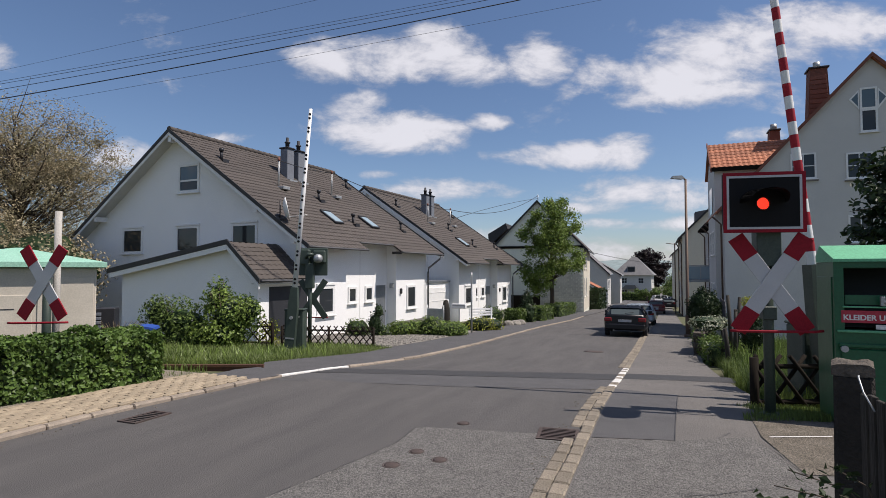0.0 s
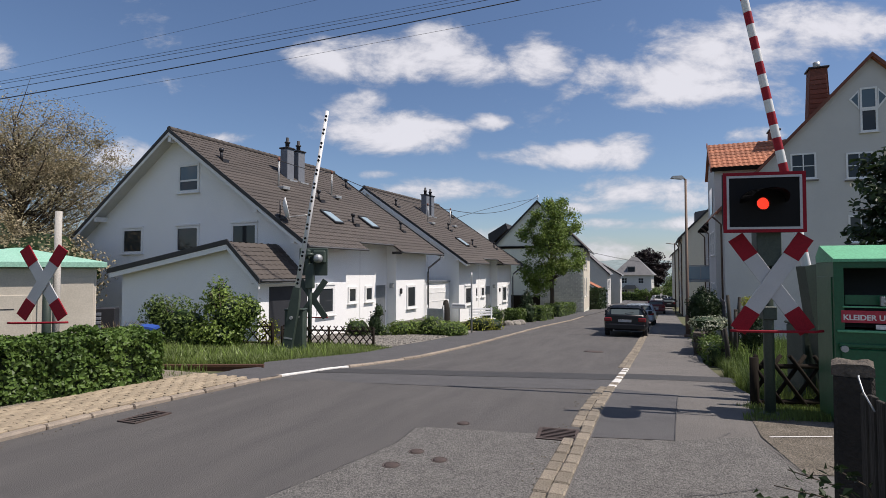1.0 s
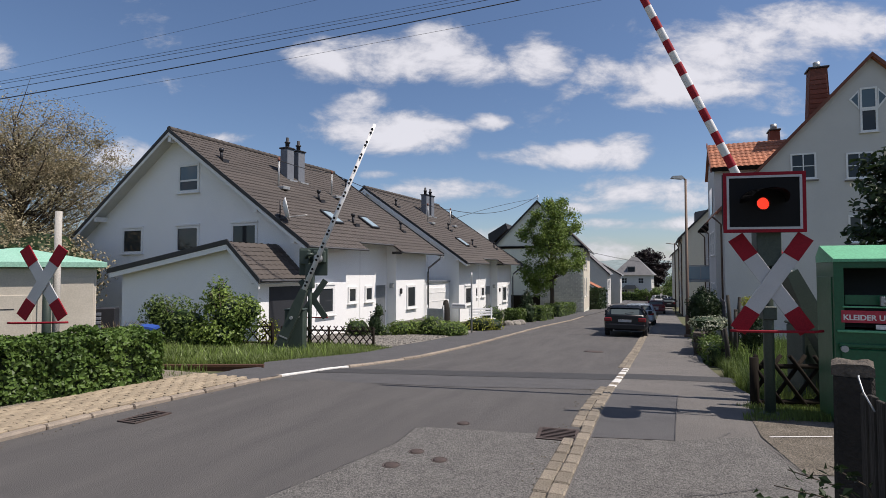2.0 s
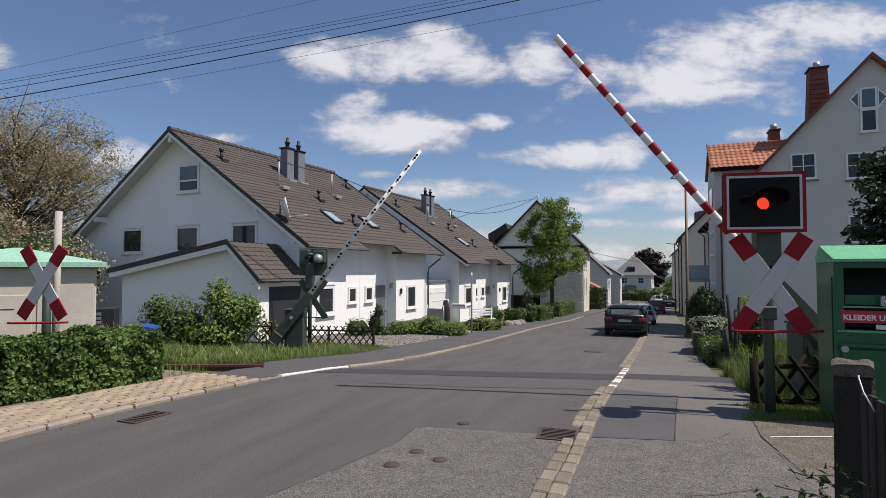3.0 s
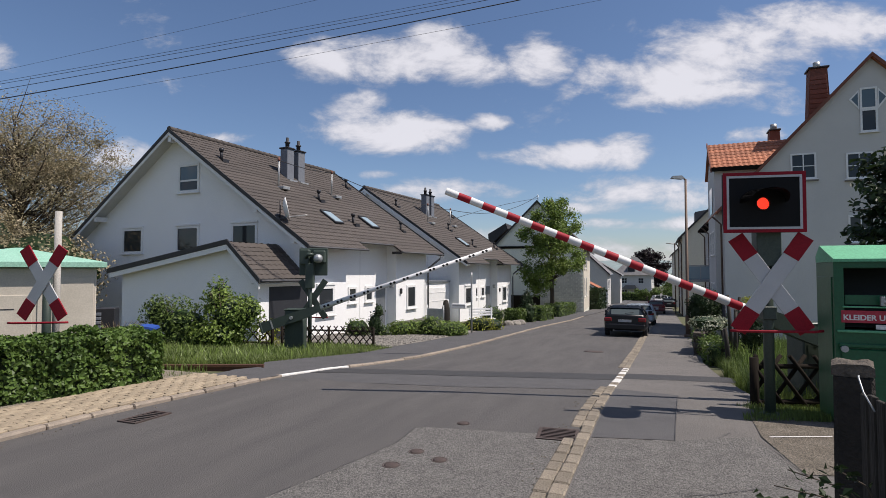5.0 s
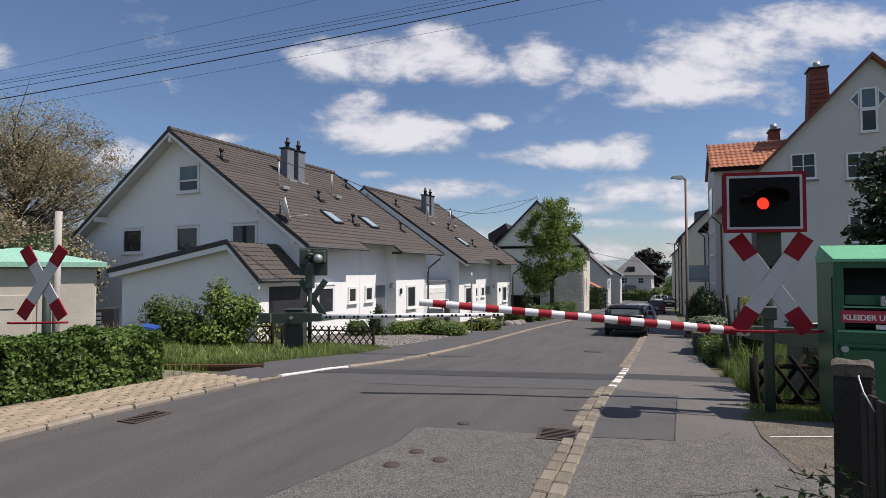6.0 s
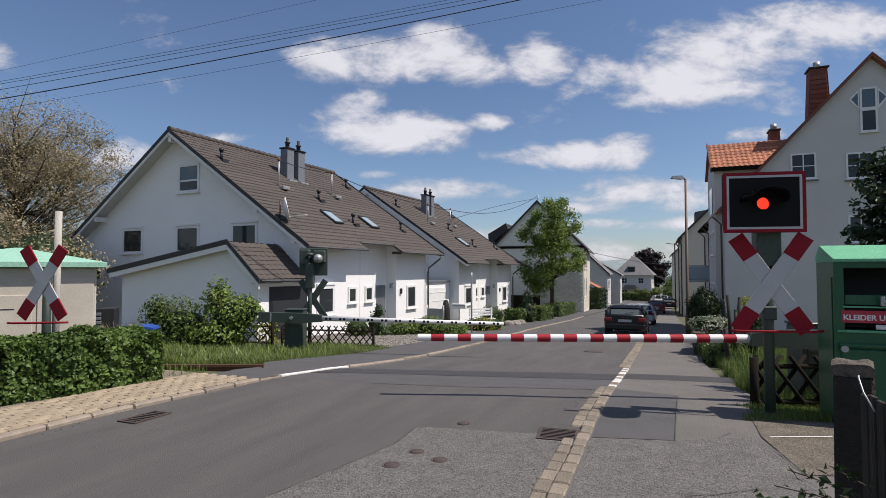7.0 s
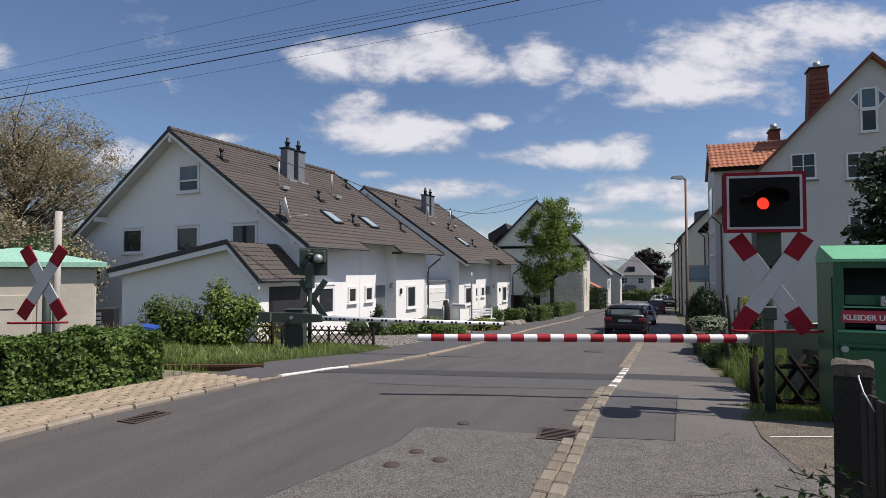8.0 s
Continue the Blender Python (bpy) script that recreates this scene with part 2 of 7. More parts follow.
    "cobble": mat("cobble", (0.28, 0.255, 0.22), (0.14, 0.13, 0.115), 9, 0.9, 0.6, 40, vary=0.2),
    "bark": mat("bark", (0.09, 0.07, 0.05), None, 8, 0.9, 0.8, 30),
    "iron": mat("iron", (0.075, 0.05, 0.042), (0.045, 0.034, 0.03), 9, 0.8, 0.3, 50),
    "cable": mat("cable", (0.02, 0.02, 0.022), None, 2, 0.6, 0.0, 40),
    "leaf_ivy": leaf_mat("leaf_ivy", (0.135, 0.21, 0.045), (0.042, 0.082, 0.016)),
    "leaf_green": leaf_mat("leaf_green", (0.125, 0.18, 0.04), (0.065, 0.105, 0.024)),
    "leaf_street": leaf_mat("leaf_street", (0.21, 0.285, 0.06), (0.11, 0.17, 0.036)),
    # for dark leaves, and for the cores that stand in for inner shade
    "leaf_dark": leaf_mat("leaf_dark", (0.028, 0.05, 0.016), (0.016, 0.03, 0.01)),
    "leaf_yellow": leaf_mat("leaf_yellow", (0.33, 0.33, 0.04), (0.2, 0.24, 0.035)),
    "leaf_purple": leaf_mat("leaf_purple", (0.025, 0.014, 0.016), (0.016, 0.011, 0.012)),
    "leaf_brown": leaf_mat("leaf_brown", (0.36, 0.29, 0.19), (0.24, 0.22, 0.12)),
    "leaf_white": leaf_mat("leaf_white", (0.5, 0.5, 0.4), (0.2, 0.25, 0.12)),
    "straw": leaf_mat("straw", (0.3, 0.23, 0.14), (0.2, 0.15, 0.09)),
    "grass": leaf_mat("grass", (0.16, 0.21, 0.055), (0.09, 0.13, 0.03)),
    "bin_blue": mat("bin_blue", (0.03, 0.09, 0.4), None, 3, 0.5, 0.0, 40),
    # grey-blue tone: the haze of distance is mixed into the hills' colour
    "hill": mat("hill", (0.17, 0.22, 0.22), (0.23, 0.28, 0.28), 0.01, 0.95, 0.0, 0.05, coords="Position"),
    # unlit lens colour, for the lens ribs and the invented blade
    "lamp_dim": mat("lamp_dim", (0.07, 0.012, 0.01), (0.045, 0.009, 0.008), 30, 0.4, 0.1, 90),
    "lamp_on": glow("lamp_on", (1.0, 0.045, 0.02), 1.6),
}


# ---- building helpers ----
def box(bm, x0, x1, y0, y1, z0, z1, bevel=0.0, m=None):
    vs = [bm.verts.new(v) for v in ((x0, y0, z0), (x1, y0, z0), (x1, y1, z0), (x0, y1, z0), (x0, y0, z1), (x1, y0, z1), (x1, y1, z1), (x0, y1, z1))]
    fs = [bm.faces.new([vs[i] for i in f]) for f in ((3, 2, 1, 0), (4, 5, 6, 7), (0, 1, 5, 4), (1, 2, 6, 5), (2, 3, 7, 6), (3, 0, 4, 7))]
    if bevel:
        es = list({e for f in fs for e in f.edges})
        r = bmesh.ops.bevel(bm, geom=es, offset=bevel, segments=1, affect="EDGES")
        vs = list({v for f in r["faces"] for v in f.verts} | {v for v in vs if v.is_valid})
    if m is not None:
        bmesh.ops.transform(bm, matrix=m, verts=vs)
    return bm


def prism(bm, poly, a, b, axis="y"):
    """A flat outline poly (two coordinates a point) pushed from a to b along an axis."""
    def at(p, t):
        return {"y": (p[0], t, p[1]), "x": (t, p[0], p[1]), "z": (p[0], p[1], t)}[axis]
    va, vb = [bm.verts.new(at(p, a)) for p in poly], [bm.verts.new(at(p, b)) for p in poly]
    n = len(poly)
    fs = [bm.faces.new(va), bm.faces.new(vb[::-1])] + [bm.faces.new((va[i], vb[i], vb[(i + 1) % n], va[(i + 1) % n])) for i in range(n)]
    bmesh.ops.recalc_face_normals(bm, faces=fs)
    return bm


def tube(bm, pts, radii, sides=8, caps=True):
    """A round bar through points; radii: one, or one a point."""
    pts = [Vector(p) for p in pts]
    if isinstance(radii, (int, float)):
        radii = [radii] * len(pts)
    rings = []
    for i, p in enumerate(pts):
        d = (pts[min(i + 1, len(pts) - 1)] - pts[max(i - 1, 0)]).normalized()
        s = d.cross(Vector((0, 0, 1)) if abs(d.z) < 0.9 else Vector((1, 0, 0))).normalized()
        t = s.cross(d)
        rings.append([bm.verts.new(p + (s * math.cos(k * 2 * math.pi / sides) + t * math.sin(k * 2 * math.pi / sides)) * radii[i]) for k in range(sides)])
    fs = []
    for a, b in zip(rings, rings[1:]):
        for k in range(sides):
            fs.append(bm.faces.new((a[k], a[(k + 1) % sides], b[(k + 1) % sides], b[k])))
    if caps:
        fs += [bm.faces.new(rings[0][::-1]), bm.faces.new(rings[-1])]
    bmesh.ops.recalc_face_normals(bm, faces=fs)
    for f in fs[: (len(pts) - 1) * sides]:
        f.smooth = True
    return bm


def B():
    return bmesh.new()


def mesh_of(name, bm, material):
    me = bpy.data.meshes.new(name)
    bm.to_mesh(me)
    bm.free()
    for ma in (material if isinstance(material, (list, tuple)) else [material]):
        me.materials.append(M[ma] if isinstance(ma, str) else ma)
    return me


def part(name, bm, material, parent, label="", m=None):
    ob = new(name, mesh_of(name, bm, material))
    ob.parent = parent
    if m is not None:
        ob.matrix_basis = m
    if label:
        ob["label"] = label
    return ob


def solid(name, bm, material, label="", category="", group="", kind="", m=None):
    ob = new(name, mesh_of(name, bm, material))
    if m is not None:
        ob.matrix_basis = m
    return tagged(ob, label, category, group, kind)


def base(name, m, label, category, group="", kind=""):
    ob = new(name)
    ob.matrix_basis = m
    ob.empty_display_size = 0.2
    return tagged(ob, label, category, group, kind)


def lathe(bm, profile, sides=20, m=None):
    """A turned form about z from (radius, height) pairs."""
    rings = [[bm.verts.new((r * math.cos(2 * math.pi * k / sides), r * math.sin(2 * math.pi * k / sides), h)) for k in range(sides)] for r, h in profile]
    fs = []
    for a, b in zip(rings, rings[1:]):
        fs += [bm.faces.new((a[k], a[(k + 1) % sides], b[(k + 1) % sides], b[k])) for k in range(sides)]
    fs += [bm.faces.new(rings[0][::-1]), bm.faces.new(rings[-1])]
    if m is not None:
        bmesh.ops.transform(bm, matrix=m, verts=[v for r in rings for v in r])
    bmesh.ops.recalc_face_normals(bm, faces=fs)
    for f in fs[:-2]:
        f.smooth = True
    return bm


# the lie of the land: q along the street, p across it
QS = (-80, 6.5, 7.5, 9, 10.5, 13, 18, 28, 39, 60, 100, 200, 400, 900)
ZS = (0, 0, -0.03, -0.15, -0.30, -0.52, -0.79, -1.2, -1.77, -2.6, -4.0, -7.0, -12, -22)
DIR, OUT = Vector((0.3697, 0.9291, 0)), Vector((0.9291, -0.3697, 0))


def level(q):
    return float(np.interp(q, QS, ZS))


def land(x, y):
    return level(0.3697 * x + 0.9291 * y)


def street(p, q, h=0.0):
    v = OUT * p + DIR * q
    return (v.x, v.y, level(q) + h)
# ---- ground, street, pavements ----
STREET_RZ = -21.7


def ribbon(bm, left, right, qs, h, thick=0.0, skirt=0.0):
    """A strip along the street between p = left(q) and right(q), at height h above the land."""
    rows = [[bm.verts.new(street(left(q), q, h)), bm.verts.new(street((left(q) + right(q)) / 2, q, h)), bm.verts.new(street(right(q), q, h))] for q in qs]
    for a, b in zip(rows, rows[1:]):
        bm.faces.new((a[0], a[1], b[1], b[0])), bm.faces.new((a[1], a[2], b[2], b[1]))
    if skirt:
        for i in (0, 2):
            low = [bm.verts.new(r[i].co - Vector((0, 0, skirt))) for r in rows]
            for k in range(len(rows) - 1):
                f = (rows[k][i], rows[k + 1][i], low[k + 1], low[k])
                bm.faces.new(f if i == 0 else f[::-1])
    bmesh.ops.recalc_face_normals(bm, faces=bm.faces)
    return bm


def steps(a, b, d):
    n = max(1, round((b - a) / d))
    return [a + (b - a) * i / n for i in range(n + 1)]


QN = steps(-12, 30, 0.75) + steps(31, 100, 3) + [130, 160, 200, 260]


def kerb_l(q):
    return float(np.interp(q, (-12, 4.4, 5.5, 6.3, 7.5, 9, 40, 46, 60, 260), (-6.3, -6.2, -6.05, -5.92, -5.82, -5.75, -5.8, -5.9, -5.6, -5.6)))


def kerb_r(q):
    return float(np.interp(q, (-12, 13, 27, 52, 260), (-0.69, -0.70, -0.55, -0.3, -0.3)))


def ground():
    bm = B()
    ps = [-700, -350, -160, -80, -50, -35, -25, -18, -12, -9, -7, -3, 1.5, 4, 8, 14, 22, 35, 60, 120, 300, 700]
    qs = [-80, -40, -20, -10, 0, 4, 6.5, 7.5, 9, 10.5, 13, 15, 18, 22, 28, 33, 39, 48, 60, 80, 100, 150, 200, 300, 400, 600, 900]
    rows = []
    for q in qs:
        row = []
        for p in ps:
            v = street(p, q, -0.06)
            row.append(bm.verts.new(v))
        rows.append(row)
    for a, b in zip(rows, rows[1:]):
        for i in range(len(ps) - 1):
            bm.faces.new((a[i], a[i + 1], b[i + 1], b[i]))
    solid("ground", bm, "earth", "green and brown earth sloping away behind the crossing", "ground", kind="structure")
    road = solid("road", ribbon(B(), lambda q: kerb_l(q) - 0.02, lambda q: kerb_r(q) - 0.1, QN, 0.0), "asphalt", "grey worn asphalt street running downhill", "road", kind="structure")
    # right pavement, a little above the street
    solid("pavement", ribbon(B(), lambda q: kerb_r(q), lambda q: float(np.interp(q, (-12, 5.5, 6.5, 9.8, 16, 17, 260), (6, 3.5, 1.6, 1.25, 0.95, 1.2, 1.5))), QN, 0.03, skirt=0.1), "asphalt_walk",
          "worn grey asphalt pavement beside the street", "pavement", kind="structure")
    solid("pavement", ribbon(B(), lambda q: kerb_l(q) - float(np.interp(q, (8.4, 9.2, 16, 22, 260), (1.12, 1.9, 1.9, 1.9, 1.6))), lambda q: kerb_l(q) - 0.12, [q for q in QN if q > 6.6], 0.03, skirt=0.1), "asphalt_patch",
          "dark asphalt footway along the houses", "pavement", kind="structure")
    return road


ROAD = ground()


def hills():
    bm = B()
    rnd = random.Random(5)
    for ring, (d, h, k) in enumerate(((1500, 36, 0.0), (2300, 62, 2.0))):
        top, low = [], []
        for i in range(61):
            a = radians(-75 + i * 2.5)
            hh = h * (0.62 + 0.38 * math.sin(i * 0.31 + k) + 0.12 * math.sin(i * 0.9 + k * 3)) - 20
            top.append(bm.verts.new((d * math.sin(a), d * math.cos(a), hh)))
            low.append(bm.verts.new((d * 0.7 * math.sin(a), d * 0.7 * math.cos(a), -60)))
        for i in range(60):
            bm.faces.new((low[i], low[i + 1], top[i + 1], top[i]))
    solid("backdrop", bm, "hill", "hazy wooded hills beyond the village", "hills", kind="structure")


hills()


def sheet(name, outline, h, material, label, category, cell=0.5):
    """A thin layer laid on the land inside an outline of (p, q) points."""
    bm = B()
    vs = [bm.verts.new((p, q, 0)) for p, q in outline]
    bm.faces.new(vs)
    qs = [q for _, q in outline]
    for q in steps(min(qs), max(qs), cell)[1:-1]:
        bmesh.ops.bisect_plane(bm, geom=bm.verts[:] + bm.edges[:] + bm.faces[:], plane_co=(0, q, 0), plane_no=(0, 1, 0))
    for v in bm.verts:
        v.co = Vector(street(v.co.x, v.co.y, h))
    bmesh.ops.recalc_face_normals(bm, faces=bm.faces)
    if sum(f.normal.z for f in bm.faces) < 0:
        bmesh.ops.reverse_faces(bm, faces=bm.faces)
    return solid(name, bm, material, label, category, kind="structure")


sheet("road_patch", [(-3.4, -4), (-3.05, 2.4), (-2.82, 3.43), (-2.7, 3.93), (-2.58, 4.47), (-2.49, 4.98), (-2.5, 5.28), (-2.53, 5.54), (-2.39, 5.61), (-1.84, 5.72), (-1.25, 5.82), (-0.962, 5.8), (-0.962, -4)], 0.005, "asphalt_coarse", "pale coarse older asphalt in the street", "road")
sheet("crossing_strip", [(-5.82, 7.2), (-6.8, 7.6), (-6.95, 8.3), (-5.81, 9.15), (-3.92, 10.33), (-1.88, 11.5), (-0.73, 11.9), (-0.73, 9.1), (-1.02, 8.96), (-3.03, 7.99)], 0.004, "asphalt_patch", "smooth asphalt strip of the level crossing", "road")
sheet("crossing_strip", [(-0.69, 12.0), (0.3, 12.33), (1.3, 12.6), (1.3, 11.5), (0.27, 11.25), (-0.69, 10.85)], 0.034, "asphalt_dark", "dark asphalt band across the pavement", "pavement")
sheet("crossing_strip", [(-5.9, 8.2), (-5.81, 9.15), (-3.92, 10.33), (-1.88, 11.5), (-0.86, 11.93), (-0.86, 10.78), (-1.69, 10.41), (-3.53, 9.4), (-5.4, 8.51)], 0.009, "asphalt_dark", "dark asphalt band over the rails", "road")
sheet("pavement_patch", [(-0.68, 5.8), (-0.68, 9.0), (0.21, 8.8), (0.11, 6.0)], 0.035, "asphalt_patch", "dark repair patch in the pavement", "pavement")
sheet("pavement_coarse", [(-0.68, -4), (-0.68, 5.75), (0.08, 5.98), (0.84, 6.4), (1.07, 5.38), (1.3, 4.2), (1.3, -4)], 0.035, "asphalt_coarse", "pale coarse asphalt pavement", "pavement")
sheet("soil_strip", [(0.96, 7.6), (0.93, 6.45), (1.1, 5.4), (3.2, 6.0), (3.2, 8.2)], 0.037, "soil", "bare trodden soil beside the pavement", "ground")
sheet("footway_ramp", [(-5.95, 6.7), (-6.75, 6.8), (-6.95, 7.6), (-6.9, 8.2), (-5.84, 7.4)], 0.04, "asphalt_patch", "dark asphalt ramp at the crossing", "pavement")
sheet("yard", [(-7.75, 15.0), (-7.7, 24), (-11.6, 24.5), (-12.5, 16.5)], 0.02, "cobble", "cobbled house yard", "yard")
sheet("crack_line", [(1.0, 6.47), (1.6, 6.75), (1.61, 6.725), (1.01, 6.445)], 0.041, "white_line", "thin pale kerb line in the soil", "marking")


def seams():
    """Tar joints and cracks as narrow raised runs."""
    runs = [[(-3.05, 2.4), (-2.82, 3.43), (-2.58, 4.47), (-2.49, 4.98), (-2.53, 5.54), (-2.39, 5.61), (-1.84, 5.72), (-1.25, 5.82)], [(0.1, 6.0), (0.21, 8.8)], [(0.5, 6.2), (0.66, 6.5), (0.84, 6.42), (1.0, 5.9), (1.1, 5.4)],
            [(-0.1, 4.55), (0.3, 4.62), (0.75, 4.95), (1.15, 5.05)], [(0.05, 4.3), (0.2, 4.6)], [(0.95, 18.7), (0.8, 17.4), (0.85, 15.6), (1.0, 14.8)],
            [(-4.9, 7.5), (-3.9, 7.72), (-2.2, 8.45), (-1.1, 8.95)]]
    for r in runs:
        bm = B()
        pts = []
        for (p0, q0), (p1, q1) in zip(r, r[1:]):
            for i in range(6):
                t = i / 6
                pts.append((p0 + (p1 - p0) * t + noise.noise(Vector((p0 * 7 + t * 9, q0 * 3, 0))) * 0.02, q0 + (q1 - q0) * t))
        pts.append(r[-1])
        rows = []
        for i, (p, q) in enumerate(pts):
            a, b = pts[max(0, i - 1)], pts[min(len(pts) - 1, i + 1)]
            d = Vector((b[0] - a[0], b[1] - a[1])).normalized()
            w = 0.0035 + 0.003 * noise.noise(Vector((p * 5, q * 5, 3)))
            h = 0.044 if p > -0.69 else 0.011
            rows.append((bm.verts.new(street(p - d.y * w, q + d.x * w, h)), bm.verts.new(street(p + d.y * w, q - d.x * w, h))))
        for a, b in zip(rows, rows[1:]):
            bm.faces.new((a[0], a[1], b[1], b[0]))
        bmesh.ops.recalc_face_normals(bm, faces=bm.faces)
        solid("tar_seam", bm, "tar", "dark crack in the asphalt", "crack", kind="structure")


seams()


def street_frame(p, q, h=0.0):
    """A pose on the street surface, x across and y along it, tilted with the slope."""
    s = (level(q + 0.3) - level(q - 0.3)) / 0.6
    return Matrix.Translation(street(p, q, h)) @ pose(0, 0, 0, 0, 0, STREET_RZ) @ pose(0, 0, 0, math.degrees(math.atan(s)))


def drain(p, q, rz, w=0.5, d=0.32):
    g = base("drain_grate", street_frame(p, q) @ pose(0, 0, 0.004, 0, 0, rz), "rusty iron drain grate in the gutter", "drain", "street drains")
    bm = B()
    t = 0.035
    box(bm, -w / 2, w / 2, -d / 2, -d / 2 + t, -0.03, 0.012), box(bm, -w / 2, w / 2, d / 2 - t, d / 2, -0.03, 0.012)
    box(bm, -w / 2, -w / 2 + t, -d / 2 + t, d / 2 - t, -0.03, 0.012), box(bm, w / 2 - t, w / 2, -d / 2 + t, d / 2 - t, -0.03, 0.012)
    part("frame", bm, "iron", g)
    # thin slab painted black in place of the pit's shade
    part("pit", box(B(), -w / 2 + t, w / 2 - t, -d / 2 + t, d / 2 - t, -0.02, 0.003), "black_gap", g)
    n = 7
    for i in range(n):
        y = -d / 2 + t + (d - 2 * t) * (i + 0.5) / n
        part("bar", box(B(), -w / 2 + t, w / 2 - t, y - 0.011, y + 0.011, -0.01, 0.012), "iron", g)


drain(-1.03, 5.86, 6, 0.42, 0.42)
drain(-5.66, 4.75, 0, 0.28, 0.5)


def manhole(p, q, r):
    m = base("manhole_cover", street_frame(p, q, 0.004), "small round iron valve cover in the asphalt", "manhole cover", "valve covers")
    part("rim", lathe(B(), [(r + 0.012, 0.0), (r + 0.012, 0.003), (r, 0.003), (r, 0.0)], 24), "iron", m)
    part("plate", lathe(B(), [(r - 0.004, 0.0), (r - 0.004, 0.003), (r * 0.6, 0.004), (r * 0.55, 0.005), (0.02, 0.005)], 24), "iron", m)


for p, q, r in ((-2.25, 4.41, 0.07), (-2.19, 4.82, 0.065), (-1.9, 4.69, 0.065), (-2.1, 5.9, 0.06), (-1.95, 17.4, 0.3)):
    manhole(p, q, r)


def kerbs():
    rnd = random.Random(11)
    k = tagged(new("kerb_left"), "row of pale kerb stones along the street", "kerb", kind="structure")
    k2 = tagged(new("kerb_right"), "double row of worn gutter stones", "kerb", kind="structure")
    stone = mesh_of("kerb_stone", box(B(), -0.06, 0.06, 0.012, 0.988, -0.12, 0.058, 0.022), "kerb")
    white = mesh_of("kerb_stone", box(B(), -0.045, 0.025, 0.002, 0.998, -0.12, 0.05, 0.015), "white_line")
    q = -6.0
    while q < 46:
        ob = new("kerb_stone", white if 7.2 < q < 9.4 else stone)
        ob.parent = k
        a, b = Vector(street(kerb_l(q) - 0.07, q)), Vector(street(kerb_l(q + 0.5) - 0.07, q + 0.5))
        d = b - a
        ob.matrix_basis = Matrix.Translation(a + Vector((0, 0, rnd.uniform(-0.008, 0.004) - (0.012 if 6.6 < q < 12 else 0)))) @ d.to_track_quat("Y", "Z").to_matrix().to_4x4() @ Matrix.Diagonal((1, d.length, 1, 1))
        q += 0.5
    st = [mesh_of("gutter_stone", box(B(), -0.066, 0.066, 0.004, 0.236, -0.1, 0.0, 0.012), "gutter"), mesh_of("gutter_stone", box(B(), -0.062, 0.064, 0.003, 0.234, -0.1, 0.003, 0.016), "gutter")]
    wh = mesh_of("gutter_stone", box(B(), -0.066, 0.066, 0.004, 0.236, -0.1, 0.004, 0.014), "white_line")
    for row in (0, 1):
        q = -1.5 + 0.16 * row
        while q < 34:
            skip = row == 0 and (9.2 < q < 13.4 or 5.55 < q < 6.05)
            if not skip:
                ob = new("gutter_stone", wh if 9.3 < q < 13.2 and row == 1 and rnd.random() < 0.62 else st[rnd.randrange(2)])
                ob.parent = k2
                h = (0.012 if row == 0 else 0.042) + rnd.uniform(-0.004, 0.005)
                ob.matrix_basis = street_frame(kerb_r(q) - 0.205 + 0.138 * row + rnd.uniform(-0.004, 0.004), q, h)
            q += 0.242


kerbs()


def pavers():
    """Buff paving blocks of the footway before the hedge."""
    k = tagged(new("pavement_left"), "footway of buff paving blocks before the hedge", "pavement", kind="structure")
    bed = part("bedding", ribbon(B(), lambda q: kerb_l(q) - 2.4, lambda q: kerb_l(q) - 0.13, steps(-6, 7.1, 0.5), 0.028, skirt=0.1), "gutter", k)
    blocks = [mesh_of("paving_block", box(B(), -0.046, 0.046, -0.095, 0.095, -0.03, 0.0 + e, 0.005), "paver") for e in (0.0, 0.003, -0.002)]
    rnd = random.Random(7)
    n, rest = 0, B()
    q = -1.0
    row = 0
    while q < 6.95:
        i = 0
        while i < 11:
            p = kerb_l(q) - 0.2 - 0.1 * i - 0.003
            off = 0.1 if i % 2 else 0.0
            qq = q + off
            if qq < 6.95:
                if qq > 3.55 and n < 300:
                    ob = new("paving_block", blocks[rnd.randrange(3)])
                    ob.parent = k
                    ob.matrix_basis = street_frame(p, qq, 0.058) @ pose(0, 0, 0, rnd.uniform(-0.6, 0.6), rnd.uniform(-0.8, 0.8), rnd.uniform(-0.5, 0.5))
                    n += 1
                else:
                    box(rest, -0.046, 0.046, -0.095, 0.095, -0.03, 0.0, 0, street_frame(p, qq, 0.058))
            i += 1
        q += 0.2
    part("paving_rest", rest, "paver", k)["kind"] = "stuff"


pavers()


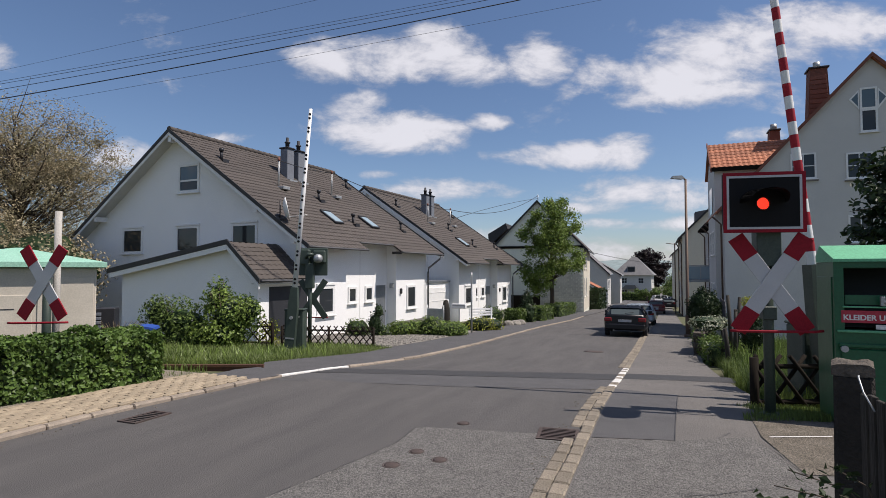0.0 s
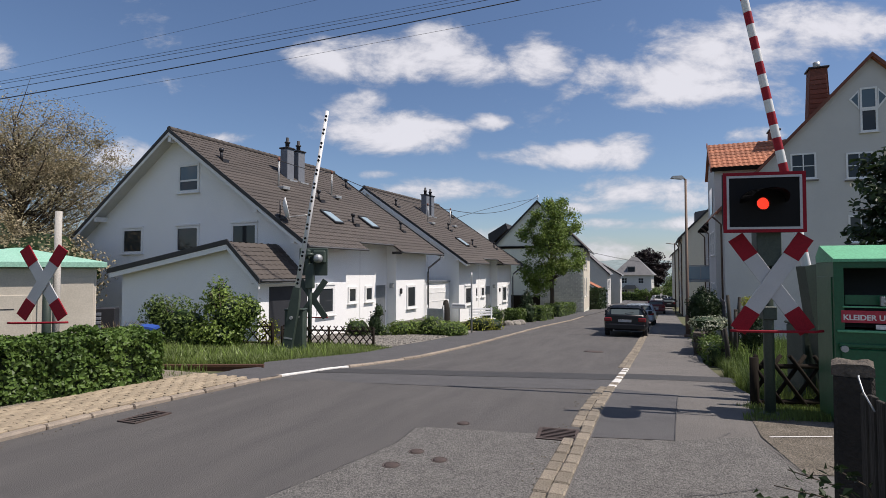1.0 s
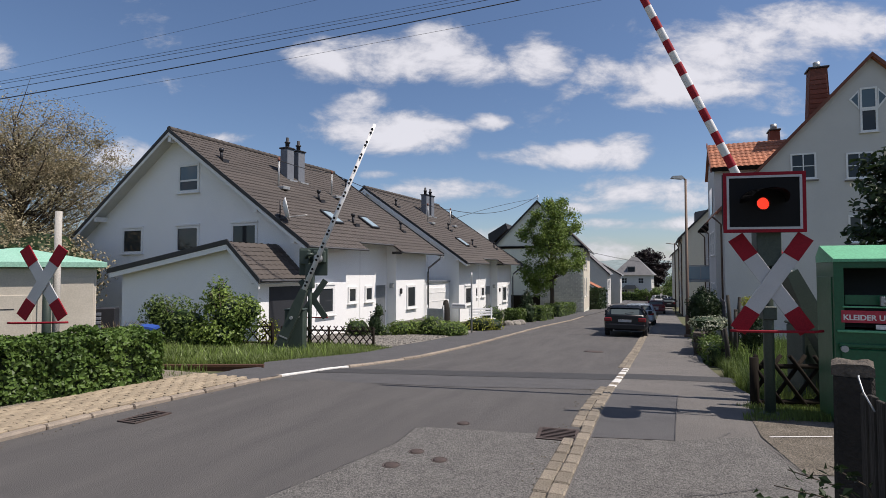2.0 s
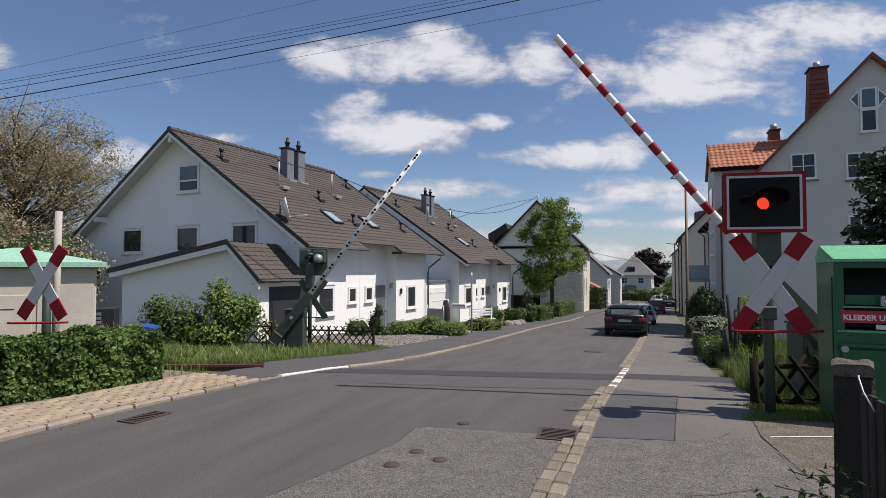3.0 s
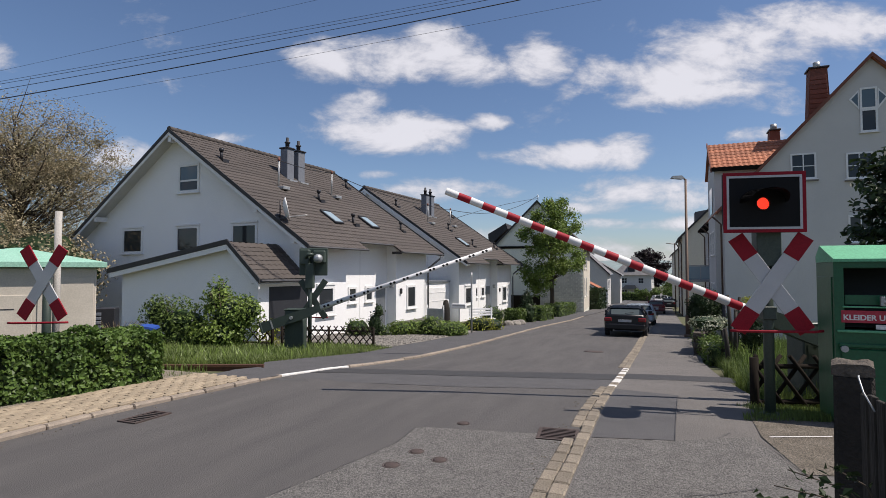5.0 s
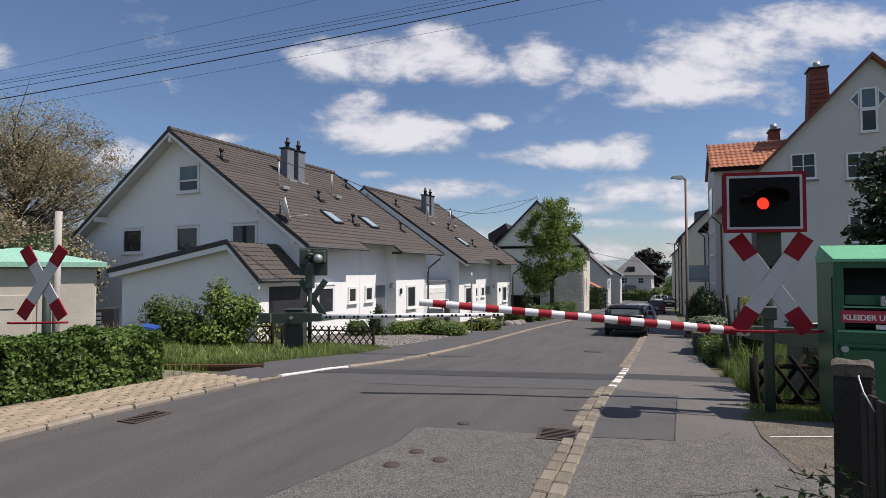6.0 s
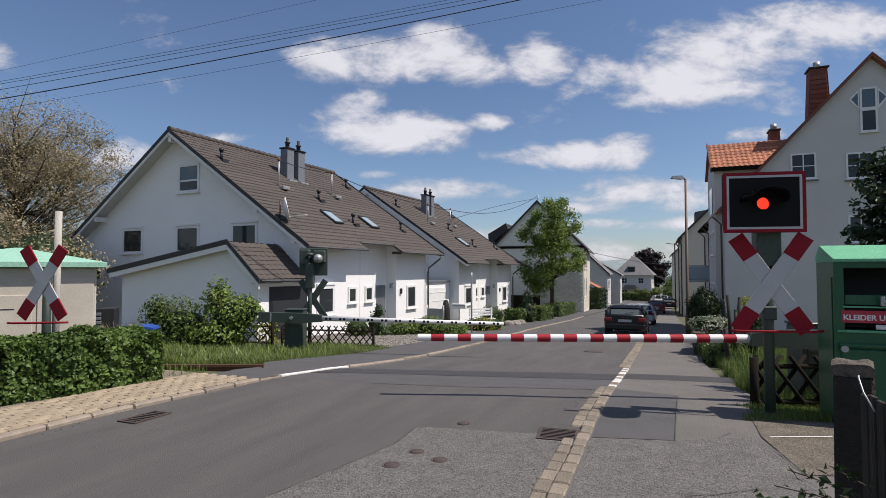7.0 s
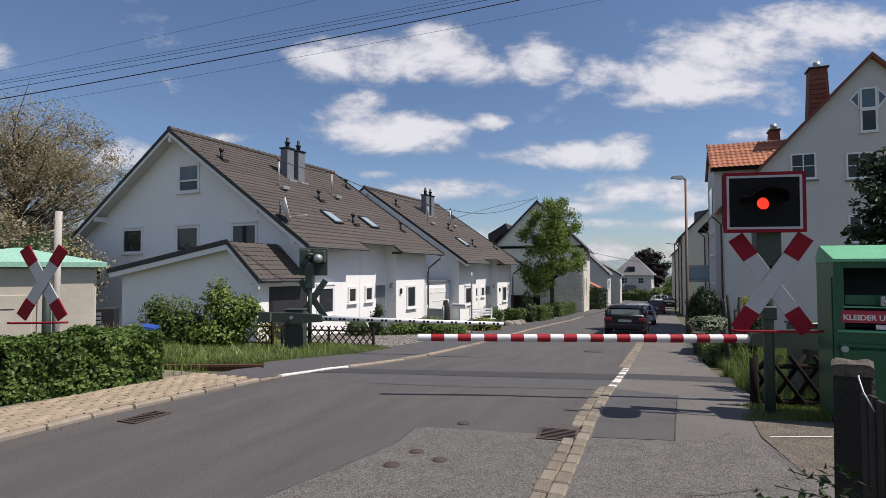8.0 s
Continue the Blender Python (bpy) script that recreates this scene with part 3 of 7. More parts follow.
def track():
    """The rails where they leave the street, on rusty ballast with sleepers."""
    a = Vector((-3.4, 10.15, 0))
    t = base("railway_track", Matrix.Translation((a.x, a.y, -0.14)) @ pose(0, 0, 0, 0, 0, 1.5), "rusty single railway track on brown ballast", "railway track")
    bm = B()
    box(bm, -40, 0.0, -2.2, 0.5, -0.25, -0.06)
    part("ballast_bed", bm, "ballast", t)
    for y in (0.0, -1.435):
        bm = prism(B(), [(y - 0.07, -0.02), (y + 0.07, -0.02), (y + 0.07, 0.0), (y + 0.012, 0.02), (y + 0.012, 0.09), (y + 0.035, 0.1), (y + 0.035, 0.14), (y - 0.035, 0.14), (y - 0.035, 0.1), (y - 0.012, 0.09), (y - 0.012, 0.02), (y - 0.07, 0.0)], -40, 0.1, "x")
        r = part("rail", bm, "rail", t, "rusty steel rail")
        part("rail_head", box(B(), -40, 0.1, y - 0.03, y + 0.03, 0.139, 0.144), "rail", r)
    sl = mesh_of("sleeper", box(B(), -0.13, 0.13, -2.0, 0.56, -0.2, -0.025, 0.02), "sleeper")
    for i in range(24):
        ob = new("sleeper", sl)
        ob.parent, ob.matrix_basis = t, pose(-0.6 - i * 0.62, 0, 0)


track()


def cobbles():
    """Worn setts of the yard, lying in wavy rows."""
    rnd = random.Random(31)
    verts, faces = [], []
    q = 15.3
    while q < 23.6:
        p = -11.9 + rnd.uniform(0, 0.1)
        while p < -7.85:
            w, d, h = rnd.uniform(0.07, 0.09), rnd.uniform(0.07, 0.09), 0.03 + rnd.uniform(0.0, 0.014)
            k = len(verts)
            for a, b, z, s in ((-1, -1, 0.0, 1), (1, -1, 0.0, 1), (1, 1, 0.0, 1), (-1, 1, 0.0, 1), (-1, -1, h, 0.8), (1, -1, h, 0.8), (1, 1, h, 0.8), (-1, 1, h, 0.8)):
                verts.append(street(p + a * w * s, q + b * d * s + 0.05 * math.sin(p * 2), 0.012 + z))
            faces += [(k + 4, k + 5, k + 6, k + 7), (k, k + 1, k + 5, k + 4), (k + 1, k + 2, k + 6, k + 5), (k + 2, k + 3, k + 7, k + 6), (k + 3, k, k + 4, k + 7)]
            p += 0.19
        q += 0.19
    me = bpy.data.meshes.new("cobbles")
    me.from_pydata(verts, [], faces)
    me.materials.append(M["cobble"])
    tagged(new("cobbles", me), "grey worn cobble setts of the yard", "cobbles", kind="stuff")


cobbles()
# ---- houses ----
HOUSE_RZ = -25.2


def window(parent, w, h, m, sill=True, bars=0, frame_w=0.07, glassy="pane", box_top=False, transom=0.0):
    """A window set in a wall: m puts its sill's middle on the wall's face, looking along -y of m."""
    bm = B()
    f = frame_w
    box(bm, -w / 2, w / 2, -0.03, 0.06, 0, f), box(bm, -w / 2, w / 2, -0.03, 0.06, h - f, h)
    box(bm, -w / 2, -w / 2 + f, -0.03, 0.06, f, h - f), box(bm, w / 2 - f, w / 2, -0.03, 0.06, f, h - f)
    win = part("window", bm, "white_paint", parent, "white-framed window", m)
    part("pane", box(B(), -w / 2 + f, w / 2 - f, 0.0, 0.02, f, h - f), glassy, win)
    for i in range(bars):
        x = -w / 2 + w * (i + 1) / (bars + 1)
        part("glazing_bar", box(B(), x - 0.025, x + 0.025, -0.02, 0.04, f, h - f), "white_paint", win)
    if bars > 0 and bars != 9:
        part("glazing_bar", box(B(), -w / 2 + f, w / 2 - f, -0.015, 0.035, h * 0.5 - 0.02, h * 0.5 + 0.02), "white_paint", win)
    if transom:
        part("transom", box(B(), -w / 2 + f, w / 2 - f, -0.025, 0.04, h * transom - 0.035, h * transom + 0.035), "white_paint", win)
        part("lower_pane", box(B(), -w / 2 + f + 0.03, w / 2 - f - 0.03, -0.004, -0.001, f + 0.03, h * transom - 0.04), "pane", win)
    if sill:
        part("window_sill", box(B(), -w / 2 - 0.06, w / 2 + 0.06, -0.1, 0.0, -0.05, -0.005, 0.008), "white_paint", win)
    if box_top:
        part("shutter_box", box(B(), -w / 2 - 0.03, w / 2 + 0.03, -0.06, 0.02, h + 0.004, h + 0.09, 0.01), "white_paint", win)
    return win


def on_front(y, z, x):
    """Wall that faces the street (+x of the house)."""
    return pose(x, y, z, 0, 0, 90)


def on_gable(x, z, y):
    return pose(x, y, z)


def tiled_slope(parent, a, b, c, d, rows, cols, material, thick=0.05, name="roof", label="", wave=0.035):
    """A rectangular roof slope: a deck with courses of pantiles on it. a, b: the eave's ends; d, c: the ridge's above them."""
    a, b, c, d = (Vector(v) for v in (a, b, c, d))
    n = (b - a).cross(d - a).normalized()
    if n.z < 0:
        n = -n
    bm = B()
    top, low = [bm.verts.new(v) for v in (a, b, c, d)], [bm.verts.new(v - n * thick) for v in (a, b, c, d)]
    bm.faces.new(top), bm.faces.new(low[::-1])
    for i in range(4):
        bm.faces.new((top[i], low[i], low[(i + 1) % 4], top[(i + 1) % 4]))
    bmesh.ops.recalc_face_normals(bm, faces=bm.faces)
    roof = part(name, bm, material, parent, label)
    seg, step = cols * 2, (d - a) / rows
    bm = B()
    rings = []
    for i in range(seg + 1):
        w = wave if i % 2 else 0.0
        lo = (b - a) * (i / seg)
        rings.append([bm.verts.new(v) for v in (lo + n * 0.002, lo + n * (0.03 + w), lo + step * 1.1 + n * (0.008 + w))])
    for p, q in zip(rings, rings[1:]):
        bm.faces.new((p[0], q[0], q[1], p[1])), bm.faces.new((p[1], q[1], q[2], p[2]))
    bmesh.ops.recalc_face_normals(bm, faces=bm.faces)
    me = mesh_of("tile_course", bm, material)
    for r in range(rows):
        ob = new("tile_course", me)
        ob.parent, ob.matrix_basis = roof, Matrix.Translation(a + step * r - step * (0.1 if r == rows - 1 else 0))
    return roof


def vent_pipe(parent, x, y, z):
    bm = B()
    tube(bm, [(x, y, z - 0.15), (x, y, z + 0.3)], 0.06)
    tube(bm, [(x, y, z + 0.27), (x, y, z + 0.4)], 0.1)
    box(bm, x - 0.1, x + 0.28, y - 0.16, y + 0.16, z - 0.25, z - 0.1)
    return part("roof_vent", bm, "dark_metal", parent, "black roof vent")


def white_house(m, tall, garage):
    """The semi-detached house: ridge along y, eaves at x = +-hw, street side +x; z = 0 is the eye's level zero."""
    L, hw, ridge, eave, foot = 11.6, 7.55, 7.75 + tall, 2.62 + tall, -1.6 + tall
    k = (ridge - eave) / hw
    h = base("house", m, "white rendered house with a steep brown-grey tiled roof", "house", "white houses")
    wx, gy, ge = 6.75, 0.55, L - 0.55   # wall planes

    def roof_z(x):
        return ridge - abs(x) * k
    # walls: a solid with a gable, set back over the entrance between two front slabs
    rx, r0, r1 = wx - 0.55, 3.46, 7.75
    bm = prism(B(), [(-wx, foot), (rx, foot), (rx, roof_z(rx) - 0.1), (0, ridge - 0.12), (-wx, roof_z(wx) - 0.1)], gy, ge)
    part("wall", bm, "render_white", h, "white rendered wall")
    for y0, y1 in ((gy, r0), (r1, ge)):
        part("front_wall", prism(B(), [(rx, foot), (wx, foot), (wx, roof_z(wx) - 0.1), (rx, roof_z(rx) - 0.1)], y0, y1), "render_white", h, "white rendered street front")
    part("plinth", box(B(), wx, wx + 0.025, r1 - 0.02, ge + 0.03, foot, foot + 0.75), "plinth", h, "dark grey plinth")
    hn = hw * 28 / 30   # the eave is cut back over the entrance
    en = roof_z(hn)
    for y0, y1, xe, ze, rows, cols in ((0, 3.98, hw, eave, 30, 14), (3.98, 6.95, hn, en, 28, 10), (6.95, L, hw, eave, 30, 16)):
        tiled_slope(h, (xe, y0, ze), (xe, y1, ze), (0, y1, ridge), (0, y0, ridge), rows, cols, "roof_tile", label="brown-grey concrete roof tiles", wave=0.028)
    tiled_slope(h, (-hw, L, eave), (-hw, 0, eave), (0, 0, ridge), (0, L, ridge), 30, 40, "roof_tile", wave=0.028)
    bm = B()
    for i in range(29):
        y = L * i / 29
        tube(bm, [(0, y - 0.02, ridge + 0.05), (0, y + L / 29 + 0.03, ridge + 0.035)], 0.13, 8)
    part("ridge_tiles", bm, "roof_tile", h)
    # barge boards and gutters
    for y0, y1 in ((-0.05, -0.005), (L + 0.005, L + 0.05)):
        for s in (1, -1):
            bm = prism(B(), [(0, ridge + 0.09), (s * (hw + 0.03), eave + 0.07), (s * (hw + 0.03), eave - 0.1), (0, ridge - 0.08)], y0, y1)
            part("barge_tiles", bm, "fascia", h, "dark verge edge")
            bm = prism(B(), [(0, ridge - 0.085), (s * (hw + 0.0), eave - 0.105), (s * hw, eave - 0.23), (0, ridge - 0.23)], -0.03 if y1 < 1 else L + 0.001, -0.003 if y1 < 1 else L + 0.03)
            part("barge_board", bm, "white_paint", h, "white painted barge board")
            bm = prism(B(), [(0, ridge - 0.1), (s * hw, eave - 0.11), (s * hw, eave - 0.14), (0, ridge - 0.13)], 0.0 if y1 < 1 else ge, gy if y1 < 1 else L)
            part("soffit", bm, "soffit", h)
    for s in (1, -1):
        bm = box(B(), s * 4.9 - 0.09, s * 4.9 + 0.09, 0.02, gy, roof_z(4.9) - 0.42, roof_z(4.9) - 0.2)
        part("purlin_end", bm, "white_paint", h)
        part("purlin_end", box(B(), s * (wx + 0.02) - 0.09, s * (wx + 0.02) + 0.09, 0.02, gy, roof_z(wx) - 0.42, roof_z(wx) - 0.2), "white_paint", h)
    part("purlin_end", box(B(), -0.1, 0.1, 0.02, gy, ridge - 0.5, ridge - 0.25), "white_paint", h)
    for y0, y1 in ((0.0, 3.98), (6.95, L)):
        part("gutter", tube(B(), [(hw + 0.015, y0, eave - 0.01), (hw + 0.015, y1, eave - 0.015)], 0.045, 8), "gutter_dark", h, "dark grey rain gutter")
    tube_b = tube(B(), [(hw + 0.06, L - 0.4, eave - 0.05), (hw + 0.0, L - 0.45, eave - 0.25), (wx + 0.2, L - 0.62, eave - 0.75), (wx + 0.17, L - 0.64, eave - 1.0), (wx + 0.17, L - 0.64, foot + 0.3)], 0.05, 8)
    part("downpipe", tube_b, "gutter_dark", h, "grey zinc downpipe")
    part("wall_joint", tube(B(), [(rx, 5.35, foot), (rx, 5.35, eave + 0.2)], 0.012, 6), "render_house", h)
    # entrance canopy between the two halves
    part("gutter", tube(B(), [(hn + 0.015, 4.03, en - 0.01), (hn + 0.015, 6.9, en - 0.015)], 0.045, 8), "gutter_dark", h)
    part("notch_board", box(B(), hn - 0.05, hw - 0.02, 6.91, 6.95, eave - 0.1, eave + 0.02), "fascia", h)
    bm = box(B(), rx - 0.02, rx + 0.012, 6.75, 7.6, foot + 0.3, foot + 2.6)
    part("door", bm, "zinc", h, "pale grey front door")
    part("wall_lamp", box(B(), rx + 0.2, rx + 0.44, r1 - 0.1, r1, 0.85 + tall, 1.1 + tall, 0.03), "galv", h)
    part("wall_lamp", box(B(), wx, wx + 0.1, 8.1, 8.25, 0.55 + tall, 0.83 + tall, 0.03), "dark_metal", h)
    # front windows
    window(h, 1.15, 1.2, on_front(2.05, -0.08 + tall, wx + 0.02), frame_w=0.13, box_top=True)
    window(h, 0.66, 0.74, on_front(4.72, 0.25 + tall, rx + 0.02), frame_w=0.1)
    window(h, 0.66, 0.74, on_front(6.08, 0.25 + tall, rx + 0.02), frame_w=0.1)
    window(h, 0.98, 1.2, on_front(9.3, -0.24 + tall, wx + 0.02), frame_w=0.11)
    # gable windows
    for x, w in ((-2.95, 1.38), (0.6, 1.38), (3.85, 1.38)):
        window(h, w, 1.14, on_gable(x, 2.5 + tall, gy - 0.02), frame_w=0.1, box_top=True)
    window(h, 1.28, 1.25, on_gable(0.62, 5.08 + tall, gy - 0.02), frame_w=0.11, glassy="pane_sky", transom=0.42)
    # chimney pair, vents, skylights, masts
    for y in (4.8, 5.62):
        top = ridge - 0.02
        c = part("chimney", box(B(), 1.85, 2.3, y, y + 0.5, ridge - 2.0, top, 0.02), "slate_grey", h, "slate-clad chimney")
        part("chimney_cap", box(B(), 1.79, 2.36, y - 0.05, y + 0.55, top, top + 0.07, 0.02), "dark_metal", c)
        part("flue", lathe(B(), [(0.1, 0), (0.1, 0.22), (0.14, 0.24), (0.14, 0.3), (0.08, 0.32), (0.07, 0.52)], 10, pose(2.07, y + 0.25, top + 0.07)), "dark_metal", c)
        part("flashing", box(B(), 2.25, 2.5, y - 0.05, y + 0.55, roof_z(2.4) - 0.2, roof_z(2.4) + 0.06), "galv", c)
    for x, y in ((1.79, 1.2), (3.87, 5.25), (1.68, 10.56), (5.61, 5.63), (5.64, 10.13)):
        vent_pipe(h, x, y, roof_z(x) + 0.1)
    for y in ((4.2, 7.24) if garage else (4.2,)):
        sl = pose(5.45, y, roof_z(5.45) + 0.06, 0, math.degrees(math.atan(k)), 0)
        w = part("skylight", box(B(), -0.5, 0.5, -0.34, 0.34, 0.0, 0.08, 0.015), "dark_metal", h, "roof window", sl)
        part("pane", box(B(), -0.43, 0.43, -0.27, 0.27, 0.08, 0.092), "glass_pale", w)
        part("blind_box", box(B(), -0.57, -0.47, -0.36, 0.36, 0.02, 0.12, 0.02), "fascia", w)
    for x, y in ((3.23, 3.17), (3.09, 7.31)):
        ma = part("roof_mast", tube(B(), [(x, y, roof_z(x)), (x, y, roof_z(x) + 1.15)], 0.04, 8), "galv", h, "galvanised cable mast")
        part("flashing", box(B(), x - 0.1, x + 0.5, y - 0.22, y + 0.22, roof_z(x + 0.2) - 0.05, roof_z(x + 0.2) + 0.1, 0.02), "galv", ma)
        part("insulator", lathe(B(), [(0.05, 0), (0.07, 0.08), (0.04, 0.16)], 8, pose(x, y, roof_z(x) + 1.15)), "brick", ma)
    if garage:
        x, y = 6.3, 0.25
        dish = part("satellite_dish", lathe(B(), [(0.02, 0.0), (0.2, 0.02), (0.38, 0.1), (0.45, 0.16), (0.44, 0.175), (0.3, 0.08), (0.05, 0.03)], 20, pose(x - 0.2, y, roof_z(x) + 0.6, 0, 78, 41)), "white_paint", h, "white satellite dish")
        part("dish_mast", tube(B(), [(x - 0.35, y, roof_z(x)), (x - 0.35, y, roof_z(x) + 0.95)], 0.025, 8), "dark_metal", dish)
        part("dish_arm", tube(B(), [(x - 0.2, y, roof_z(x) + 0.3), (x + 0.2, y + 0.35, roof_z(x) + 0.36), (x + 0.55, y + 0.5, roof_z(x) + 0.4)], 0.02, 6), "galv", dish)
        a = 1.7
        bm = prism(B(), [(-0.35, foot), (wx, foot), (wx, 1.55), (5.62, 2.6), (-0.35, 1.62)], -a, gy)
        g = part("garage", bm, "render_white", h, "white rendered garage with a low lean-to roof")
        tiled_slope(h, (wx + 0.35, -a - 0.3, 1.42), (wx + 0.35, gy, 1.42), (5.62, gy, 2.72), (5.62, -a - 0.3, 2.72), 8, 9, "roof_tile", name="garage_roof", wave=0.02)
        tiled_slope(h, (-0.75, gy, 1.7), (-0.75, -a - 0.3, 1.7), (5.62, -a - 0.3, 2.72), (5.62, gy, 2.72), 16, 7, "roof_tile", name="garage_roof")
        part("verge", prism(B(), [(-0.8, 1.8), (5.62, 2.82), (5.62, 2.66), (-0.8, 1.62)], -a - 0.36, -a - 0.3), "fascia", g)
        part("verge", prism(B(), [(5.62, 2.82), (wx + 0.4, 1.46), (wx + 0.4, 1.28), (5.62, 2.64)], -a - 0.36, -a - 0.3), "fascia", g)
        part("barge_board", prism(B(), [(-0.7, 1.62), (5.62, 2.64), (5.62, 2.46), (-0.7, 1.44)], -a - 0.33, -a - 0.28), "white_paint", g)
        part("barge_board", prism(B(), [(5.62, 2.64), (wx + 0.35, 1.28), (wx + 0.35, 1.1), (5.62, 2.46)], -a - 0.33, -a - 0.28), "white_paint", g)
        part("soffit", box(B(), wx - 0.02, wx + 0.34, -a - 0.28, gy, 1.26, 1.3), "soffit", g)
        part("garage_door", box(B(), wx - 0.05, wx + 0.015, -a + 0.55, gy + 0.35, foot, 1.15), "garage_door", g, "dark grey garage door")
        part("gutter", tube(B(), [(wx + 0.42, -a - 0.3, 1.38), (wx + 0.42, gy, 1.36)], 0.045, 8), "gutter_dark", g)
    return h


H1 = white_house(Matrix.Translation((-11.75, 23.25, 0)) @ pose(0, 0, 0, 0, 0, HOUSE_RZ), 0.0, True)
H2 = white_house(Matrix.Translation((-11.75 + 0.4258 * 15.05, 23.25 + 0.9048 * 15.05, 0)) @ pose(0, 0, 0, 0, 0, HOUSE_RZ), -0.42, False)


def link_garage():
    """The low flat garage between the two white houses."""
    g = base("garage", H1.matrix_basis, "low white flat-roofed garage between the houses", "garage")
    part("wall", box(B(), -4.0, 6.2, 11.75, 15.3, -1.7, 0.98), "render_white", g)
    part("roof_edge", box(B(), -4.05, 6.28, 11.7, 15.35, 0.985, 1.12, 0.01), "zinc", g)
    d = part("garage_door", box(B(), 6.2, 6.23, 12.2, 14.9, -1.6, 0.7), "white_paint", g, "white garage door")
    for z in (-1.1, -0.6, -0.1, 0.4):
        part("door_rib", box(B(), 6.23, 6.245, 12.25, 14.85, z, z + 0.03), "white_paint", d)


link_garage()
# ---- the level crossing ----
def crossbuck(parent, at, front=True, length=1.3, width=0.185, angle=34.0):
    """Two crossed boards with red ends; at: their middle, facing -y."""
    for s, dy in ((1, 0.0), (-1, 0.022)):
        m = at @ pose(0, dy, 0, 0, s * angle, 0)
        board = part("cross_board", box(B(), -width / 2, width / 2, 0, 0.018, -length / 2, length / 2, 0.004), "sign_white" if front else "signal_green", parent, "white board with red ends" if front else "", m)
        if front:
            for z0, z1 in ((-length / 2 - 0.001, -length / 2 + 0.29), (length / 2 - 0.29, length / 2 + 0.001)):
                part("red_end", box(B(), -width / 2 - 0.001, width / 2 + 0.001, -0.004, 0.0175, z0, z1), "sign_red", board)
    return parent


def tray(w, h, depth, cx, cz, r, n=32):
    """A shallow box open to the back, whose front plate (y = 0) has a round hole."""
    bm = B()
    rim, edge = [], []
    for i in range(n):
        a = 2 * math.pi * (i + 0.5) / n
        c, d = math.cos(a), math.sin(a)
        k = min((w - cx * math.copysign(1, c)) / max(abs(c), 1e-6), (h - cz * math.copysign(1, d)) / max(abs(d), 1e-6))
        rim.append([bm.verts.new((cx + c * r, y, cz + d * r)) for y in (0.0, 0.008)])
        edge.append([bm.verts.new((cx + c * k, y, cz + d * k)) for y in (0.0, depth)])
    for i in range(n):
        j = (i + 1) % n
        bm.faces.new((rim[i][0], rim[j][0], edge[j][0], edge[i][0])), bm.faces.new((edge[i][0], edge[j][0], edge[j][1], edge[i][1]))
        bm.faces.new((rim[j][0], rim[i][0], rim[i][1], rim[j][1]))
    bm.faces.new([e[1] for e in edge])
    bmesh.ops.recalc_face_normals(bm, faces=bm.faces)
    return bm


def ring(r0, r1, depth, m, n=28):
    """A flat round collar about z."""
    bm = B()
    rows = [[bm.verts.new(m @ Vector((math.cos(2 * math.pi * i / n) * r, math.sin(2 * math.pi * i / n) * r, z))) for i in range(n)] for r, z in ((r0, 0.001), (r0, depth), (r1, depth), (r1, 0.001))]
    for a, b in zip(rows, rows[1:]):
        for i in range(n):
            bm.faces.new((a[i], a[(i + 1) % n], b[(i + 1) % n], b[i]))
    bmesh.ops.recalc_face_normals(bm, faces=bm.faces)
    return bm


def blink_pose(angle):
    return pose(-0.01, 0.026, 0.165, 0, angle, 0)


